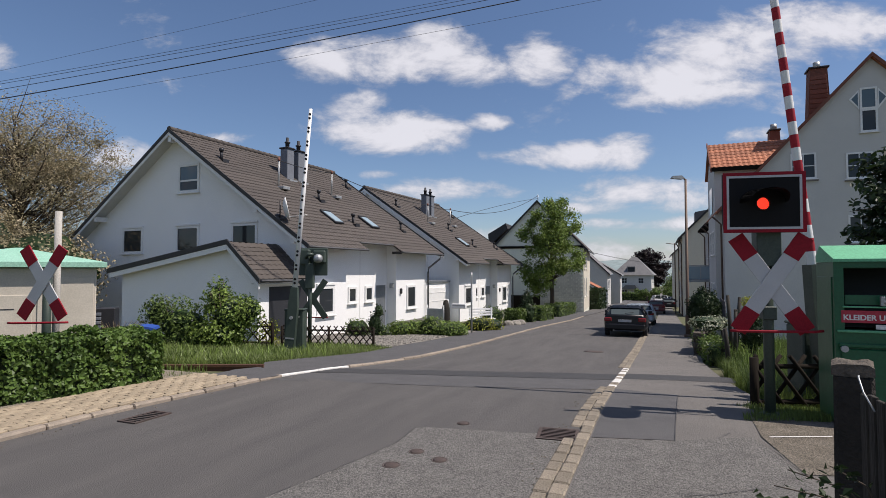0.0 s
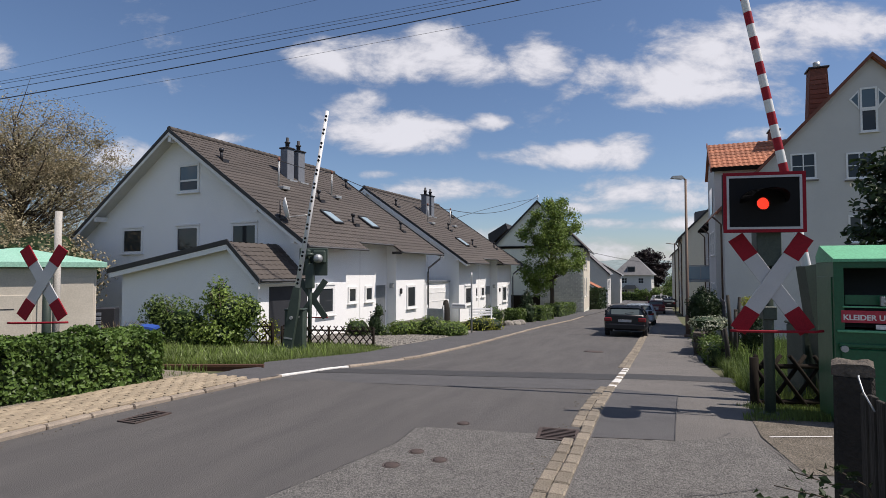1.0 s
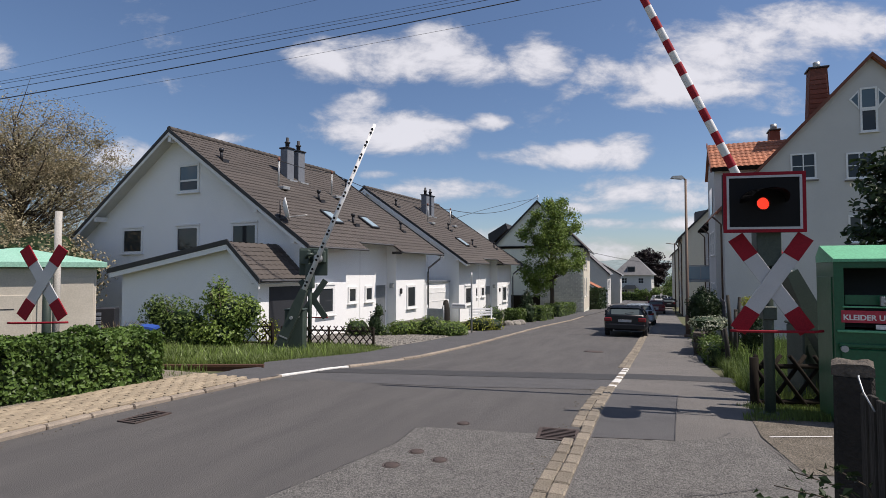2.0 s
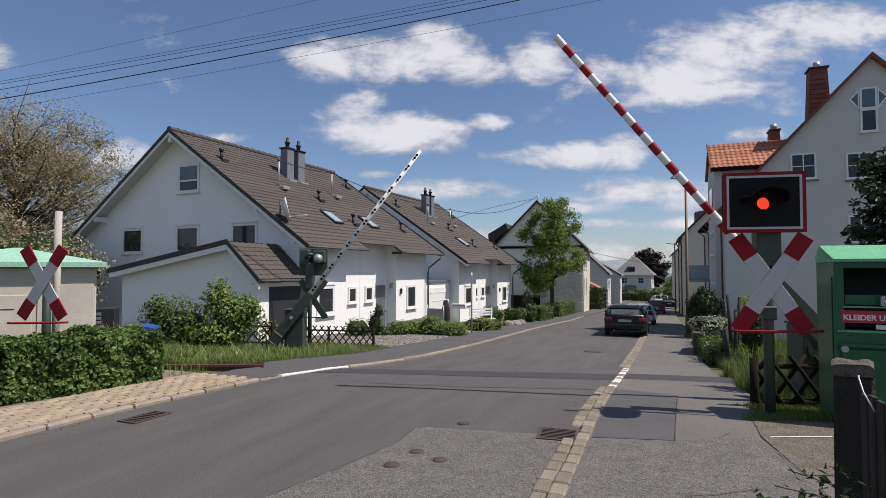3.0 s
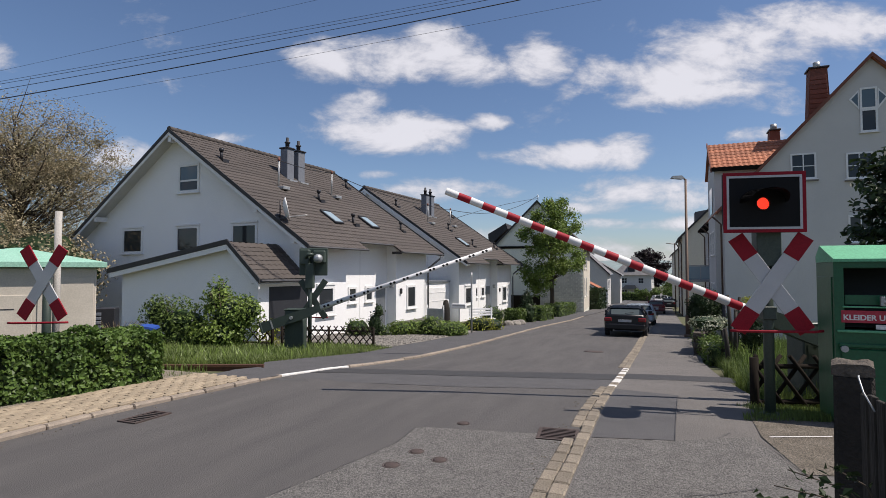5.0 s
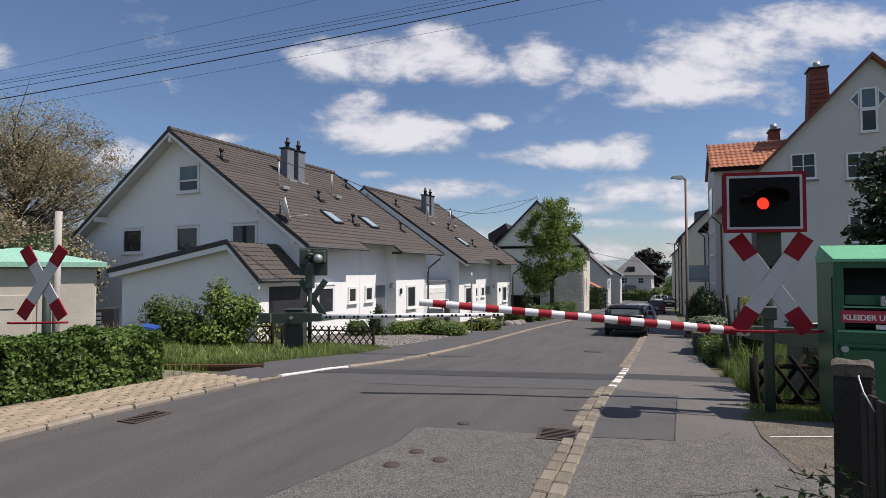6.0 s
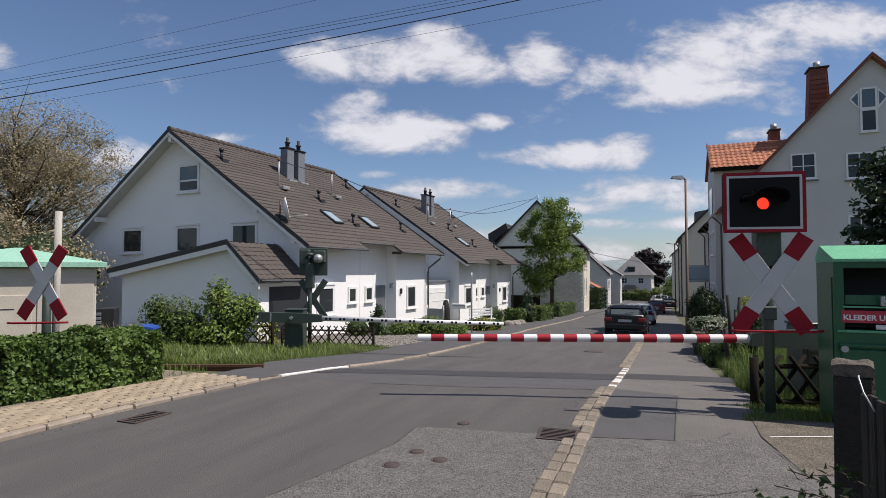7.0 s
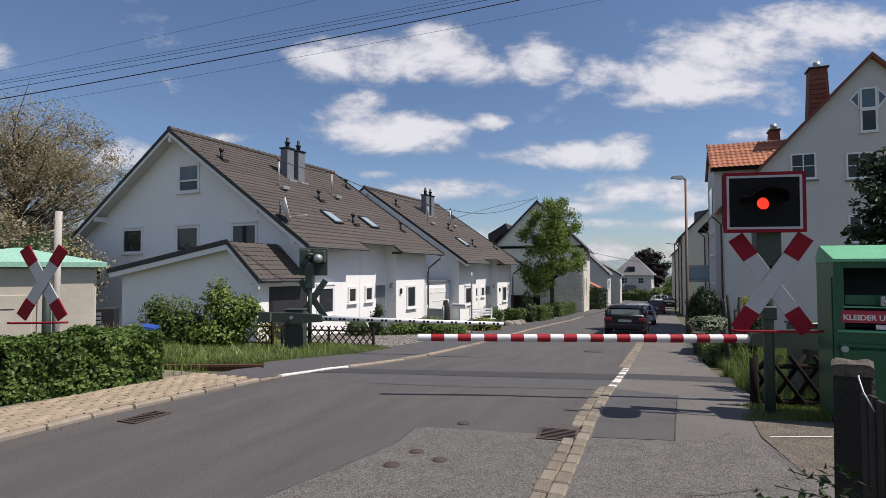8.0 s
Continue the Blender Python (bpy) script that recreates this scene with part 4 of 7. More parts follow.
def signal():
    x, y = 3.92, 6.62
    z0 = land(x, y) - 0.03
    s = base("crossing_signal", pose(x, y, 0, 0, 0, -13), "red crossing light above a red and white crossbuck on a post", "railway signal", "crossing signals")
    part("post", lathe(B(), [(0.06, z0), (0.06, 2.3)], 12), "signal_green", s, "grey-green steel post")
    part("post_sleeve", box(B(), -0.14, 0.13, -0.11, 0.09, 1.78, 2.26, 0.01), "signal_green", s)
    part("clamp", box(B(), -0.075, 0.075, -0.08, 0.08, 1.14, 1.3, 0.01), "signal_green", s)
    part("foot", lathe(B(), [(0.16, z0), (0.16, z0 + 0.05), (0.1, z0 + 0.1)], 12), "signal_green", s)
    crossbuck(s, pose(0.0, -0.14, 1.575, 0, 0, 0), length=1.34)
    bm = tube(B(), [(-0.46, -0.16, 1.015), (-0.38, -0.2, 1.012), (0.42, -0.2, 1.022), (0.52, -0.16, 1.03)], 0.016, 8)
    part("guard_bar", bm, "sign_red", s, "thin red bar below the crossbuck")
    pm = pose(-0.1, -0.26, 2.53, 0, 0.3, 0)
    p = part("signal_panel", tray(0.44, 0.355, 0.05, -0.01, -0.015, 0.07), "signal_black", s, "black panel with a white and red border", pm)
    for w, h, d, ma, name in ((0.44, 0.355, -0.012, "sign_red", "red_border"), (0.402, 0.317, -0.010, "sign_white", "white_border")):
        bm = B()
        t = 0.038 if ma == "sign_red" else 0.027
        box(bm, -w, w, d, 0.004, h - t, h), box(bm, -w, w, d, 0.004, -h, -h + t)
        box(bm, -w, -w + t, d, 0.004, -h + t, h - t), box(bm, w - t, w, d, 0.004, -h + t, h - t)
        part(name, bm, ma, p)
    part("rear_housing", box(B(), -0.17, 0.16, 0.055, 0.2, -0.18, 0.16, 0.05), "signal_black", p, "black lamp housing")
    part("lamp_ring", ring(0.07, 0.088, 0.02, pose(-0.01, 0.0, -0.015, 90, 0, 0)), "signal_black", p)
    part("lens", lathe(B(), [(0.08, 0.0), (0.078, 0.006), (0.05, 0.012), (0.02, 0.014)], 24, pose(-0.01, 0.052, -0.015, 90, 0, 0)), "lamp_on", p, "glowing red signal lens")
    for i in range(-3, 4):
        half = math.sqrt(0.07 ** 2 - (i * 0.02) ** 2)
        part("lens_rib", box(B(), -half, half, -0.002, 0.002, i * 0.02 - 0.0022, i * 0.02 + 0.0022), "lamp_dim", p, "", pose(-0.01, 0.036, -0.015, 0, -35, 0))
    # invented blade, swung before the lens inside the panel to imitate flashing
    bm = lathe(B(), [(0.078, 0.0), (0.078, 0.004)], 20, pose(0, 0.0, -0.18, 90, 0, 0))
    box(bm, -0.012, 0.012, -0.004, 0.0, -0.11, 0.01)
    blade = part("shutter_blade", bm, "lamp_dim", p, "dark red blade added to imitate the lamp's flashing", blink_pose(0))
    # brimmed hood over the lens
    bm = B()
    n = 24
    inner, outer = [], []
    for i in range(n + 1):
        a = radians(8 + 164 * i / n)
        r = 0.15 + 0.05 * math.sin(a)
        inner.append(bm.verts.new((-0.01 + math.cos(a) * (r + 0.09), 0.0, -0.03 + math.sin(a) * 0.19)))
        outer.append(bm.verts.new((-0.02 + math.cos(a) * (r + 0.04), -0.24 - 0.16 * math.sin(a), -0.03 + math.sin(a) * 0.15)))
    for i in range(n):
        f = bm.faces.new((inner[i], inner[i + 1], outer[i + 1], outer[i]))
        f.smooth = True
    bmesh.ops.solidify(bm, geom=list(bm.faces), thickness=0.006)
    part("hood", bm, "signal_black", p, "black brimmed sun hood")
    return blade


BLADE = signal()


def left_cross():
    x, y = -6.1, 8.45
    s = base("crossing_signal", pose(x, y, 0), "red and white crossbuck on a post behind the hedge", "railway signal", "crossing signals")
    part("post", lathe(B(), [(0.06, land(x, y) - 0.08), (0.06, 1.75)], 10), "signal_green", s)
    part("mast", tube(B(), [(0.06, 0.12, -0.08), (0.06, 0.12, 2.66)], 0.05, 8), "concrete_post", s, "pale concrete mast")
    crossbuck(s, pose(0.0, -0.12, 1.545, 0, 0, -10), length=1.27)
    part("guard_bar", tube(B(), [(-0.45, -0.18, 0.94), (-0.36, -0.22, 0.94), (0.38, -0.22, 0.95), (0.46, -0.18, 0.95)], 0.016, 8), "sign_red", s)
    return s


left_cross()


def far_signal():
    x, y = -3.93, 16.2
    z0 = land(x, y) - 0.08
    s = base("crossing_signal", pose(x, y, 0), "dark green back of a crossing signal with a crossbuck", "railway signal", "crossing signals")
    part("post", tube(B(), [(0, 0, z0), (0, 0, 1.9)], 0.06, 10), "signal_green", s)
    part("signal_panel", box(B(), -0.36, 0.48, 0.12, 0.18, 1.58, 2.4, 0.02), "signal_green", s)
    part("lamp_case", box(B(), -0.3, 0.0, -0.12, 0.12, 1.9, 2.35, 0.03), "signal_green", s)
    part("lamp_case", box(B(), 0.1, 0.45, -0.12, 0.12, 1.95, 2.32, 0.03), "signal_green", s)
    part("bell", lathe(B(), [(0.13, 0), (0.13, 0.1), (0.1, 0.17), (0.04, 0.2)], 16, pose(0.27, -0.12, 2.08, 90, 0, 0)), "galv", s, "round grey bell")
    part("bracket", tube(B(), [(-0.1, -0.1, 2.1), (-0.02, -0.2, 2.2), (0.12, -0.15, 2.2)], 0.05, 8), "signal_green", s)
    part("bracket", box(B(), -0.12, 0.12, -0.12, 0.1, 1.2, 1.95, 0.02), "signal_green", s)
    crossbuck(s, pose(0.05, 0.14, 0.88), front=False, length=1.35)
    part("guard_bar", tube(B(), [(-0.4, 0.2, 0.33), (0.5, 0.2, 0.33)], 0.016, 8), "sign_red", s)
    return s


far_signal()


def barrier(name_label, x, y, z, arm_out, arm_back, reach, striped, side, r0, r1, wide):
    """A half barrier: side -1 reaches to -x, +1 to +x. Gives the swinging arm, whose pose is in the barrier's space."""
    g = land(x, y) - 0.08
    b = base("barrier", pose(x, y, z), name_label, "barrier", "crossing barriers")
    h = g - z
    part("pedestal", box(B(), -wide / 2, wide / 2, -0.13, 0.27, h, 0.17, 0.02), "signal_green", b, "dark green drive box")
    part("lid", box(B(), -wide / 2 - 0.02, wide / 2 + 0.02, -0.15, 0.29, 0.172, 0.21, 0.015), "signal_green", b)
    part("door_panel", box(B(), -wide / 2 + 0.06, wide / 2 - 0.06, -0.136, -0.128, h + 0.15, -0.1), "signal_green", b)
    part("lock", lathe(B(), [(0.025, 0), (0.025, 0.02)], 10, pose(wide / 2 - 0.12, -0.136, 0.0, 90, 0, 0)), "galv", b)
    arm = base("arm", pose(0, -0.28, 0), "", "")
    arm.parent = b
    bm = B()
    s = side
    prism(bm, [(-s * arm_back, -0.13), (s * arm_out * 0.4, -0.13), (s * arm_out, -0.085), (s * arm_out, 0.085), (s * arm_out * 0.4, 0.12), (-s * arm_back, 0.12)], -0.1, 0.1)
    part("counterweight_arm", bm, "signal_green", arm, "dark green counterweight arm")
    part("hinge_bolt", lathe(B(), [(0.045, 0), (0.045, 0.03)], 12, pose(0, -0.1, 0, 90, 0, 0)), "galv", arm)
    part("weight_plate", box(B(), min(-s * arm_back, -s * (arm_back - 0.05)), max(-s * arm_back, -s * (arm_back - 0.05)), -0.115, 0.115, -0.15, 0.14, 0.006), "signal_green", arm)
    part("reflector_strip", box(B(), -s * (arm_back - 0.32) - 0.02, -s * (arm_back - 0.32) + 0.02, -0.106, -0.1, -0.12, 0.11), "galv", arm)

    def rad(t):
        return r0 + (r1 - r0) * t
    length = reach - arm_out
    if striped:
        n = 25
        for i in range(n):
            a, c = i / n, (i + 1) / n
            bm = tube(B(), [(s * (arm_out + length * a), 0, 0), (s * (arm_out + length * c), 0, 0)], [rad(a), rad(c)], 14, False)
            part("boom_field", bm, "boom_white" if i % 2 == 0 else "boom_red", arm, "white boom field" if i % 2 == 0 else "red boom field")
        part("end_cap", lathe(B(), [(r1, -0.004), (r1, 0.004)], 14, pose(s * reach, 0, 0, 0, s * 90, 0)), "boom_white", arm)
    else:
        boom = part("boom", tube(B(), [(s * (arm_out - 0.05), 0, 0), (s * reach, 0, 0)], [r0, r1], 14), "boom_white", arm, "white back of the boom")
        n = 26
        for i in range(n):
            t = (int(i / 2) + 0.3 + 0.28 * (i % 2)) / (n / 2)
            part("reflector", lathe(B(), [(0.034, 0), (0.034, rad(t) + 0.006)], 8, pose(s * (arm_out + length * t), 0.0, 0, 90, 0, 0)), "signal_black", boom)
    return b, arm


B1, ARM1 = barrier("green crossing barrier with a red and white striped boom", 5.31, 7.96, 0.775, 1.05, 0.9, 5.66, True, -1, 0.06, 0.05, 0.36)
B2, ARM2 = barrier("dark green crossing barrier with a white boom seen from behind", -3.98, 14.78, 0.49, 0.8, 0.86, 5.58, False, 1, 0.07, 0.045, 0.5)


def clothes_container():
    CK = 1.05
    c = base("clothes_container", pose(4.42, 6.2, 1.73 * (1 - CK), 0, 0, -22.5) @ Matrix.Scale(CK, 4), "large dark green steel clothes collection container with a pale green lid", "container")
    w, d, g = 1.25, 0.74, 0.03
    bm = B()
    # body with a deep letter-box opening
    box(bm, 0, 0.09, 0, d, g, 1.82), box(bm, w - 0.09, w, 0, d, g, 1.82)
    box(bm, 0.09, w - 0.09, 0, d, g, 1.1), box(bm, 0.09, w - 0.09, 0.42, d, 1.1, 1.82)
    box(bm, 0.09, w - 0.09, 0, 0.1, 1.76, 1.82)
    part("body", bm, "container", c, "dark green painted steel body")
    part("side_panel", box(B(), -0.012, 0.0, 0.06, d - 0.06, g + 0.1, 1.66, 0.004), "container", c)
    bm = prism(B(), [(-0.03, 1.824), (d + 0.004, 1.824), (d + 0.004, 1.9), (d * 0.75, 2.02), (-0.03, 1.855)], -0.004, w + 0.03, "x")
    part("lid", bm, "container_lid", c, "pale green weathered lid")
    part("chute", prism(B(), [(0.1, 1.12), (0.15, 1.12), (0.4, 1.7), (0.4, 1.75)], 0.1, w - 0.1, "x"), "black_gap", c, "chute throat, its shade painted black")
    part("flap", box(B(), 0.1, w - 0.1, 0.01, 0.03, 1.365, 1.47, 0.004), "container", c, "dark green chute flap")
    hb = tube(B(), [(0.42, 0.0, 1.4), (0.42, -0.07, 1.4), (1.1, -0.07, 1.4), (1.1, 0.0, 1.4)], 0.018, 8)
    part("handle", hb, "galv", c, "grey handle bar")
    part("handle_plate", box(B(), 0.39, 0.43, -0.075, -0.03, 1.36, 1.46, 0.005), "galv", c)
    la = part("label", box(B(), 0.06, w - 0.04, -0.006, -0.001, 1.175, 1.305), "label_red", c, "red label with white capitals")
    cu = bpy.data.curves.new("lettering", "FONT")
    cu.body, cu.size, cu.extrude, cu.offset = "KLEIDER UN", 0.078, 0.001, 0.0022
    cu.materials.append(M["letters"])
    tx = new("lettering", cu)
    tx.parent, tx.matrix_basis = la, pose(0.075, -0.008, 1.205, 90, 0, 0)
    part("small_label", box(B(), 0.36, w - 0.05, -0.006, -0.001, 1.112, 1.16), "letters", c, "small pale label")
    part("trim_bar", tube(B(), [(0.02, -0.02, 1.085), (w, -0.02, 1.085)], 0.014, 8), "container_lid", c)
    part("ledge", box(B(), 0.07, w - 0.03, -0.025, 0.0, 1.335, 1.352, 0.004), "container_lid", c, "pale worn ledge below the chute")
    part("door", box(B(), 0.05, w - 0.05, -0.03, 0.0, 0.3, 0.9, 0.012), "container", c, "dark green service door")
    part("door_frame", box(B(), 0.03, w - 0.03, -0.04, 0.0, 0.915, 0.955, 0.008), "container", c)
    part("lock", lathe(B(), [(0.035, 0), (0.035, 0.03)], 12, pose(0.07, -0.04, 0.9, 90, 0, 0)), "galv", c)
    part("skid", box(B(), 0.1, w - 0.1, 0.05, d - 0.05, g - 0.06, g), "dark_metal", c)


clothes_container()


def lattice_fence(name, a, b, height, step, thick, material, group):
    """A rustic fence of crossed half-round laths with two rails between a and b."""
    a, b = Vector(a), Vector(b)
    d = b - a
    n = Vector((-d.y, d.x, 0)).normalized()
    f = base(name, Matrix.Translation(a), "dark brown lattice fence of crossed wooden laths", "fence", group)
    L = Vector((d.x, d.y)).length
    cnt = max(2, int(L / step))
    ln = height / 0.86
    for i in range(-1, cnt + 1):
        for s in (1, -1):
            x0 = (i + 0.5) * L / cnt - s * height * 0.4
            x1 = x0 + s * height * 0.8
            z0, z1 = 0.0, height
            if x0 < 0 or x0 > L:
                continue
            if x1 < 0 or x1 > L:
                xe = 0 if x1 < 0 else L
                z1, x1 = z0 + (z1 - z0) * (xe - x0) / (x1 - x0), xe
            p0, p1 = d * (x0 / L) + Vector((0, 0, z0)) + n * s * thick, d * (x1 / L) + Vector((0, 0, z1)) + n * s * thick
            part("lath", tube(B(), [p0, p1], thick, 6), material, f)
    # laths that start beyond the ends
    for s in (1, -1):
        for x0 in (0, L):
            for j in range(1, 4):
                x1 = x0 + s * height * 0.8 * (1 - j * 0.3)
                if 0 <= x1 <= L and (x0 == 0) == (s > 0):
                    part("lath", tube(B(), [d * (x0 / L) + Vector((0, 0, height * j * 0.3)) + n * s * thick, d * (x1 / L) + Vector((0, 0, height)) + n * s * thick], thick, 6), material, f)
    for z in (height * 0.15, height * 0.8):
        part("rail", tube(B(), [Vector((0, 0, z)), d + Vector((0, 0, z))], thick * 1.3, 6), material, f)
    for t in steps(0, 1, 1 / max(1, round(L / 1.6))):
        part("post", tube(B(), [d * t + Vector((0, 0, -0.25)), d * t + Vector((0, 0, height * 0.96))], thick * 2.2, 8), material, f)
    return f


lattice_fence("fence", (-4.65, 15.9, land(-4.65, 15.9) + 0.02), (-2.1, 16.6, land(-2.1, 16.6) - 0.02), 0.66, 0.2, 0.018, "wood_dark", "lattice fences")
lattice_fence("fence", (-6.3, 15.6, land(-6.3, 15.6) + 0.06), (-4.9, 15.8, land(-4.9, 15.8) + 0.05), 0.72, 0.3, 0.022, "wood_dark", "lattice fences")
lattice_fence("fence", (4.12, 7.3, land(4.1, 7.3) - 0.02), (5.35, 7.42, land(5.3, 7.4) + 0.0), 0.72, 0.27, 0.026, "wood_dark", "lattice fences")


def gate_post():
    bm = box(B(), -0.105, 0.105, -0.12, 0.12, -0.1, 1.13, 0.02)
    for v in bm.verts:
        v.co += Vector((noise.noise(v.co * 5) * 0.02, noise.noise(v.co * 5 + Vector((3, 1, 7))) * 0.02, 0))
    p = base("gate_post", pose(2.555, 3.44, -0.035, 0, 0, -36), "weathered stone gate post with a rounded cap", "gate post")
    part("shaft", bm, "post_stone", p)
    bm = B()
    rows = []
    for i in range(9):
        x = -0.108 + 0.216 * i / 8
        rows.append([bm.verts.new((x, y, 1.12 + (0.075 * math.sqrt(max(0, 1 - (x / 0.13) ** 4)) if top else -0.0) + noise.noise(Vector((x * 12, y * 12, 1))) * 0.03)) for y, top in ((-0.122, False), (-0.115, True), (0.0, True), (0.115, True), (0.122, False))])
    for a, b in zip(rows, rows[1:]):
        for k in range(4):
            bm.faces.new((a[k], a[k + 1], b[k + 1], b[k]))
    bm.faces.new(rows[0]), bm.faces.new(rows[-1][::-1])
    bmesh.ops.recalc_face_normals(bm, faces=bm.faces)
    part("cap", bm, "cap_stone", p, "rounded lichen-grey cap stone")


gate_post()


def wooden_gate():
    g = base("gate", pose(2.42, 3.2, 0, 0, 0, -106), "old dark grey wooden gate of upright boards", "gate")
    rnd = random.Random(3)
    for i in range(7):
        x = 0.02 + i * 0.095
        part("board", box(B(), x, x + 0.075, -0.012, 0.012, 0.06, 1.04 + rnd.uniform(-0.03, 0.02), 0.004), "wood_grey", g)
    for z in (0.25, 0.8):
        part("rail", box(B(), 0.0, 0.68, 0.014, 0.05, z, z + 0.08, 0.005), "wood_grey", g)
    # rose stem, built as a thin grey rod
    part("latch", tube(B(), [(0.06, -0.03, 1.13), (0.07, -0.035, 1.12), (0.14, -0.04, 1.05), (0.24, -0.03, 0.97)], 0.005, 6), "galv", g, "thin bent rose stem beside the gate")


wooden_gate()


def relay_hut():
    h = base("relay_hut", pose(-6.45, 10.2, 0, 0, 0, 33), "low concrete railway cabinet with a pale green hipped roof", "hut")
    x0 = -2.6
    part("wall", box(B(), x0, 0.0, 0, 1.9, -0.1, 1.78, 0.02), "concrete", h, "pale concrete panels")
    part("panel", box(B(), x0 + 0.1, -1.65, -0.02, 0, 0.0, 1.62, 0.006), "concrete", h)
    part("panel", box(B(), -1.58, -0.95, -0.02, 0, 0.0, 1.3, 0.006), "concrete", h)
    part("panel", box(B(), -0.88, -0.04, -0.02, 0, 0.0, 1.6, 0.006), "concrete", h)
    bm = B()
    e = 0.16
    low = [bm.verts.new(v) for v in ((x0 - e, -e, 1.79), (e, -e, 1.79), (e, 1.9 + e, 1.79), (x0 - e, 1.9 + e, 1.79))]
    mid = [bm.verts.new(v) for v in ((x0 - e, -e, 1.88), (e, -e, 1.88), (e, 1.9 + e, 1.88), (x0 - e, 1.9 + e, 1.88))]
    top = [bm.verts.new(v) for v in ((x0 + 1.3, 0.95, 2.16), (-1.2, 0.95, 2.16))]
    bm.faces.new(low[::-1])
    for i in range(4):
        bm.faces.new((low[i], low[(i + 1) % 4], mid[(i + 1) % 4], mid[i]))
    bm.faces.new((mid[0], mid[1], top[1], top[0])), bm.faces.new((mid[1], mid[2], top[1])), bm.faces.new((mid[2], mid[3], top[0], top[1])), bm.faces.new((mid[3], mid[0], top[0]))
    part("roof", bm, "hut_roof", h, "pale green roof sheet")
    for i in range(3):
        for j in range(2):
            part("vent_hole", box(B(), -0.72 + j * 0.09, -0.69 + j * 0.09, -0.024, -0.019, 0.9 + i * 0.2, 0.96 + i * 0.2), "plinth", h)
    for z in (0.55, 1.05):
        part("hinge", box(B(), -1.5, -1.2, -0.026, -0.018, z, z + 0.015), "dark_metal", h)
    k = base("switch_box", pose(-7.9, 9.6, 0), "dark steel switch box on a stand", "box")
    part("case", box(B(), -0.25, 0.18, -0.15, 0.15, 0.5, 1.45, 0.02), "signal_green", k)
    part("stand", box(B(), -0.1, 0.05, -0.08, 0.08, -0.08, 0.5), "dark_metal", k)


relay_hut()
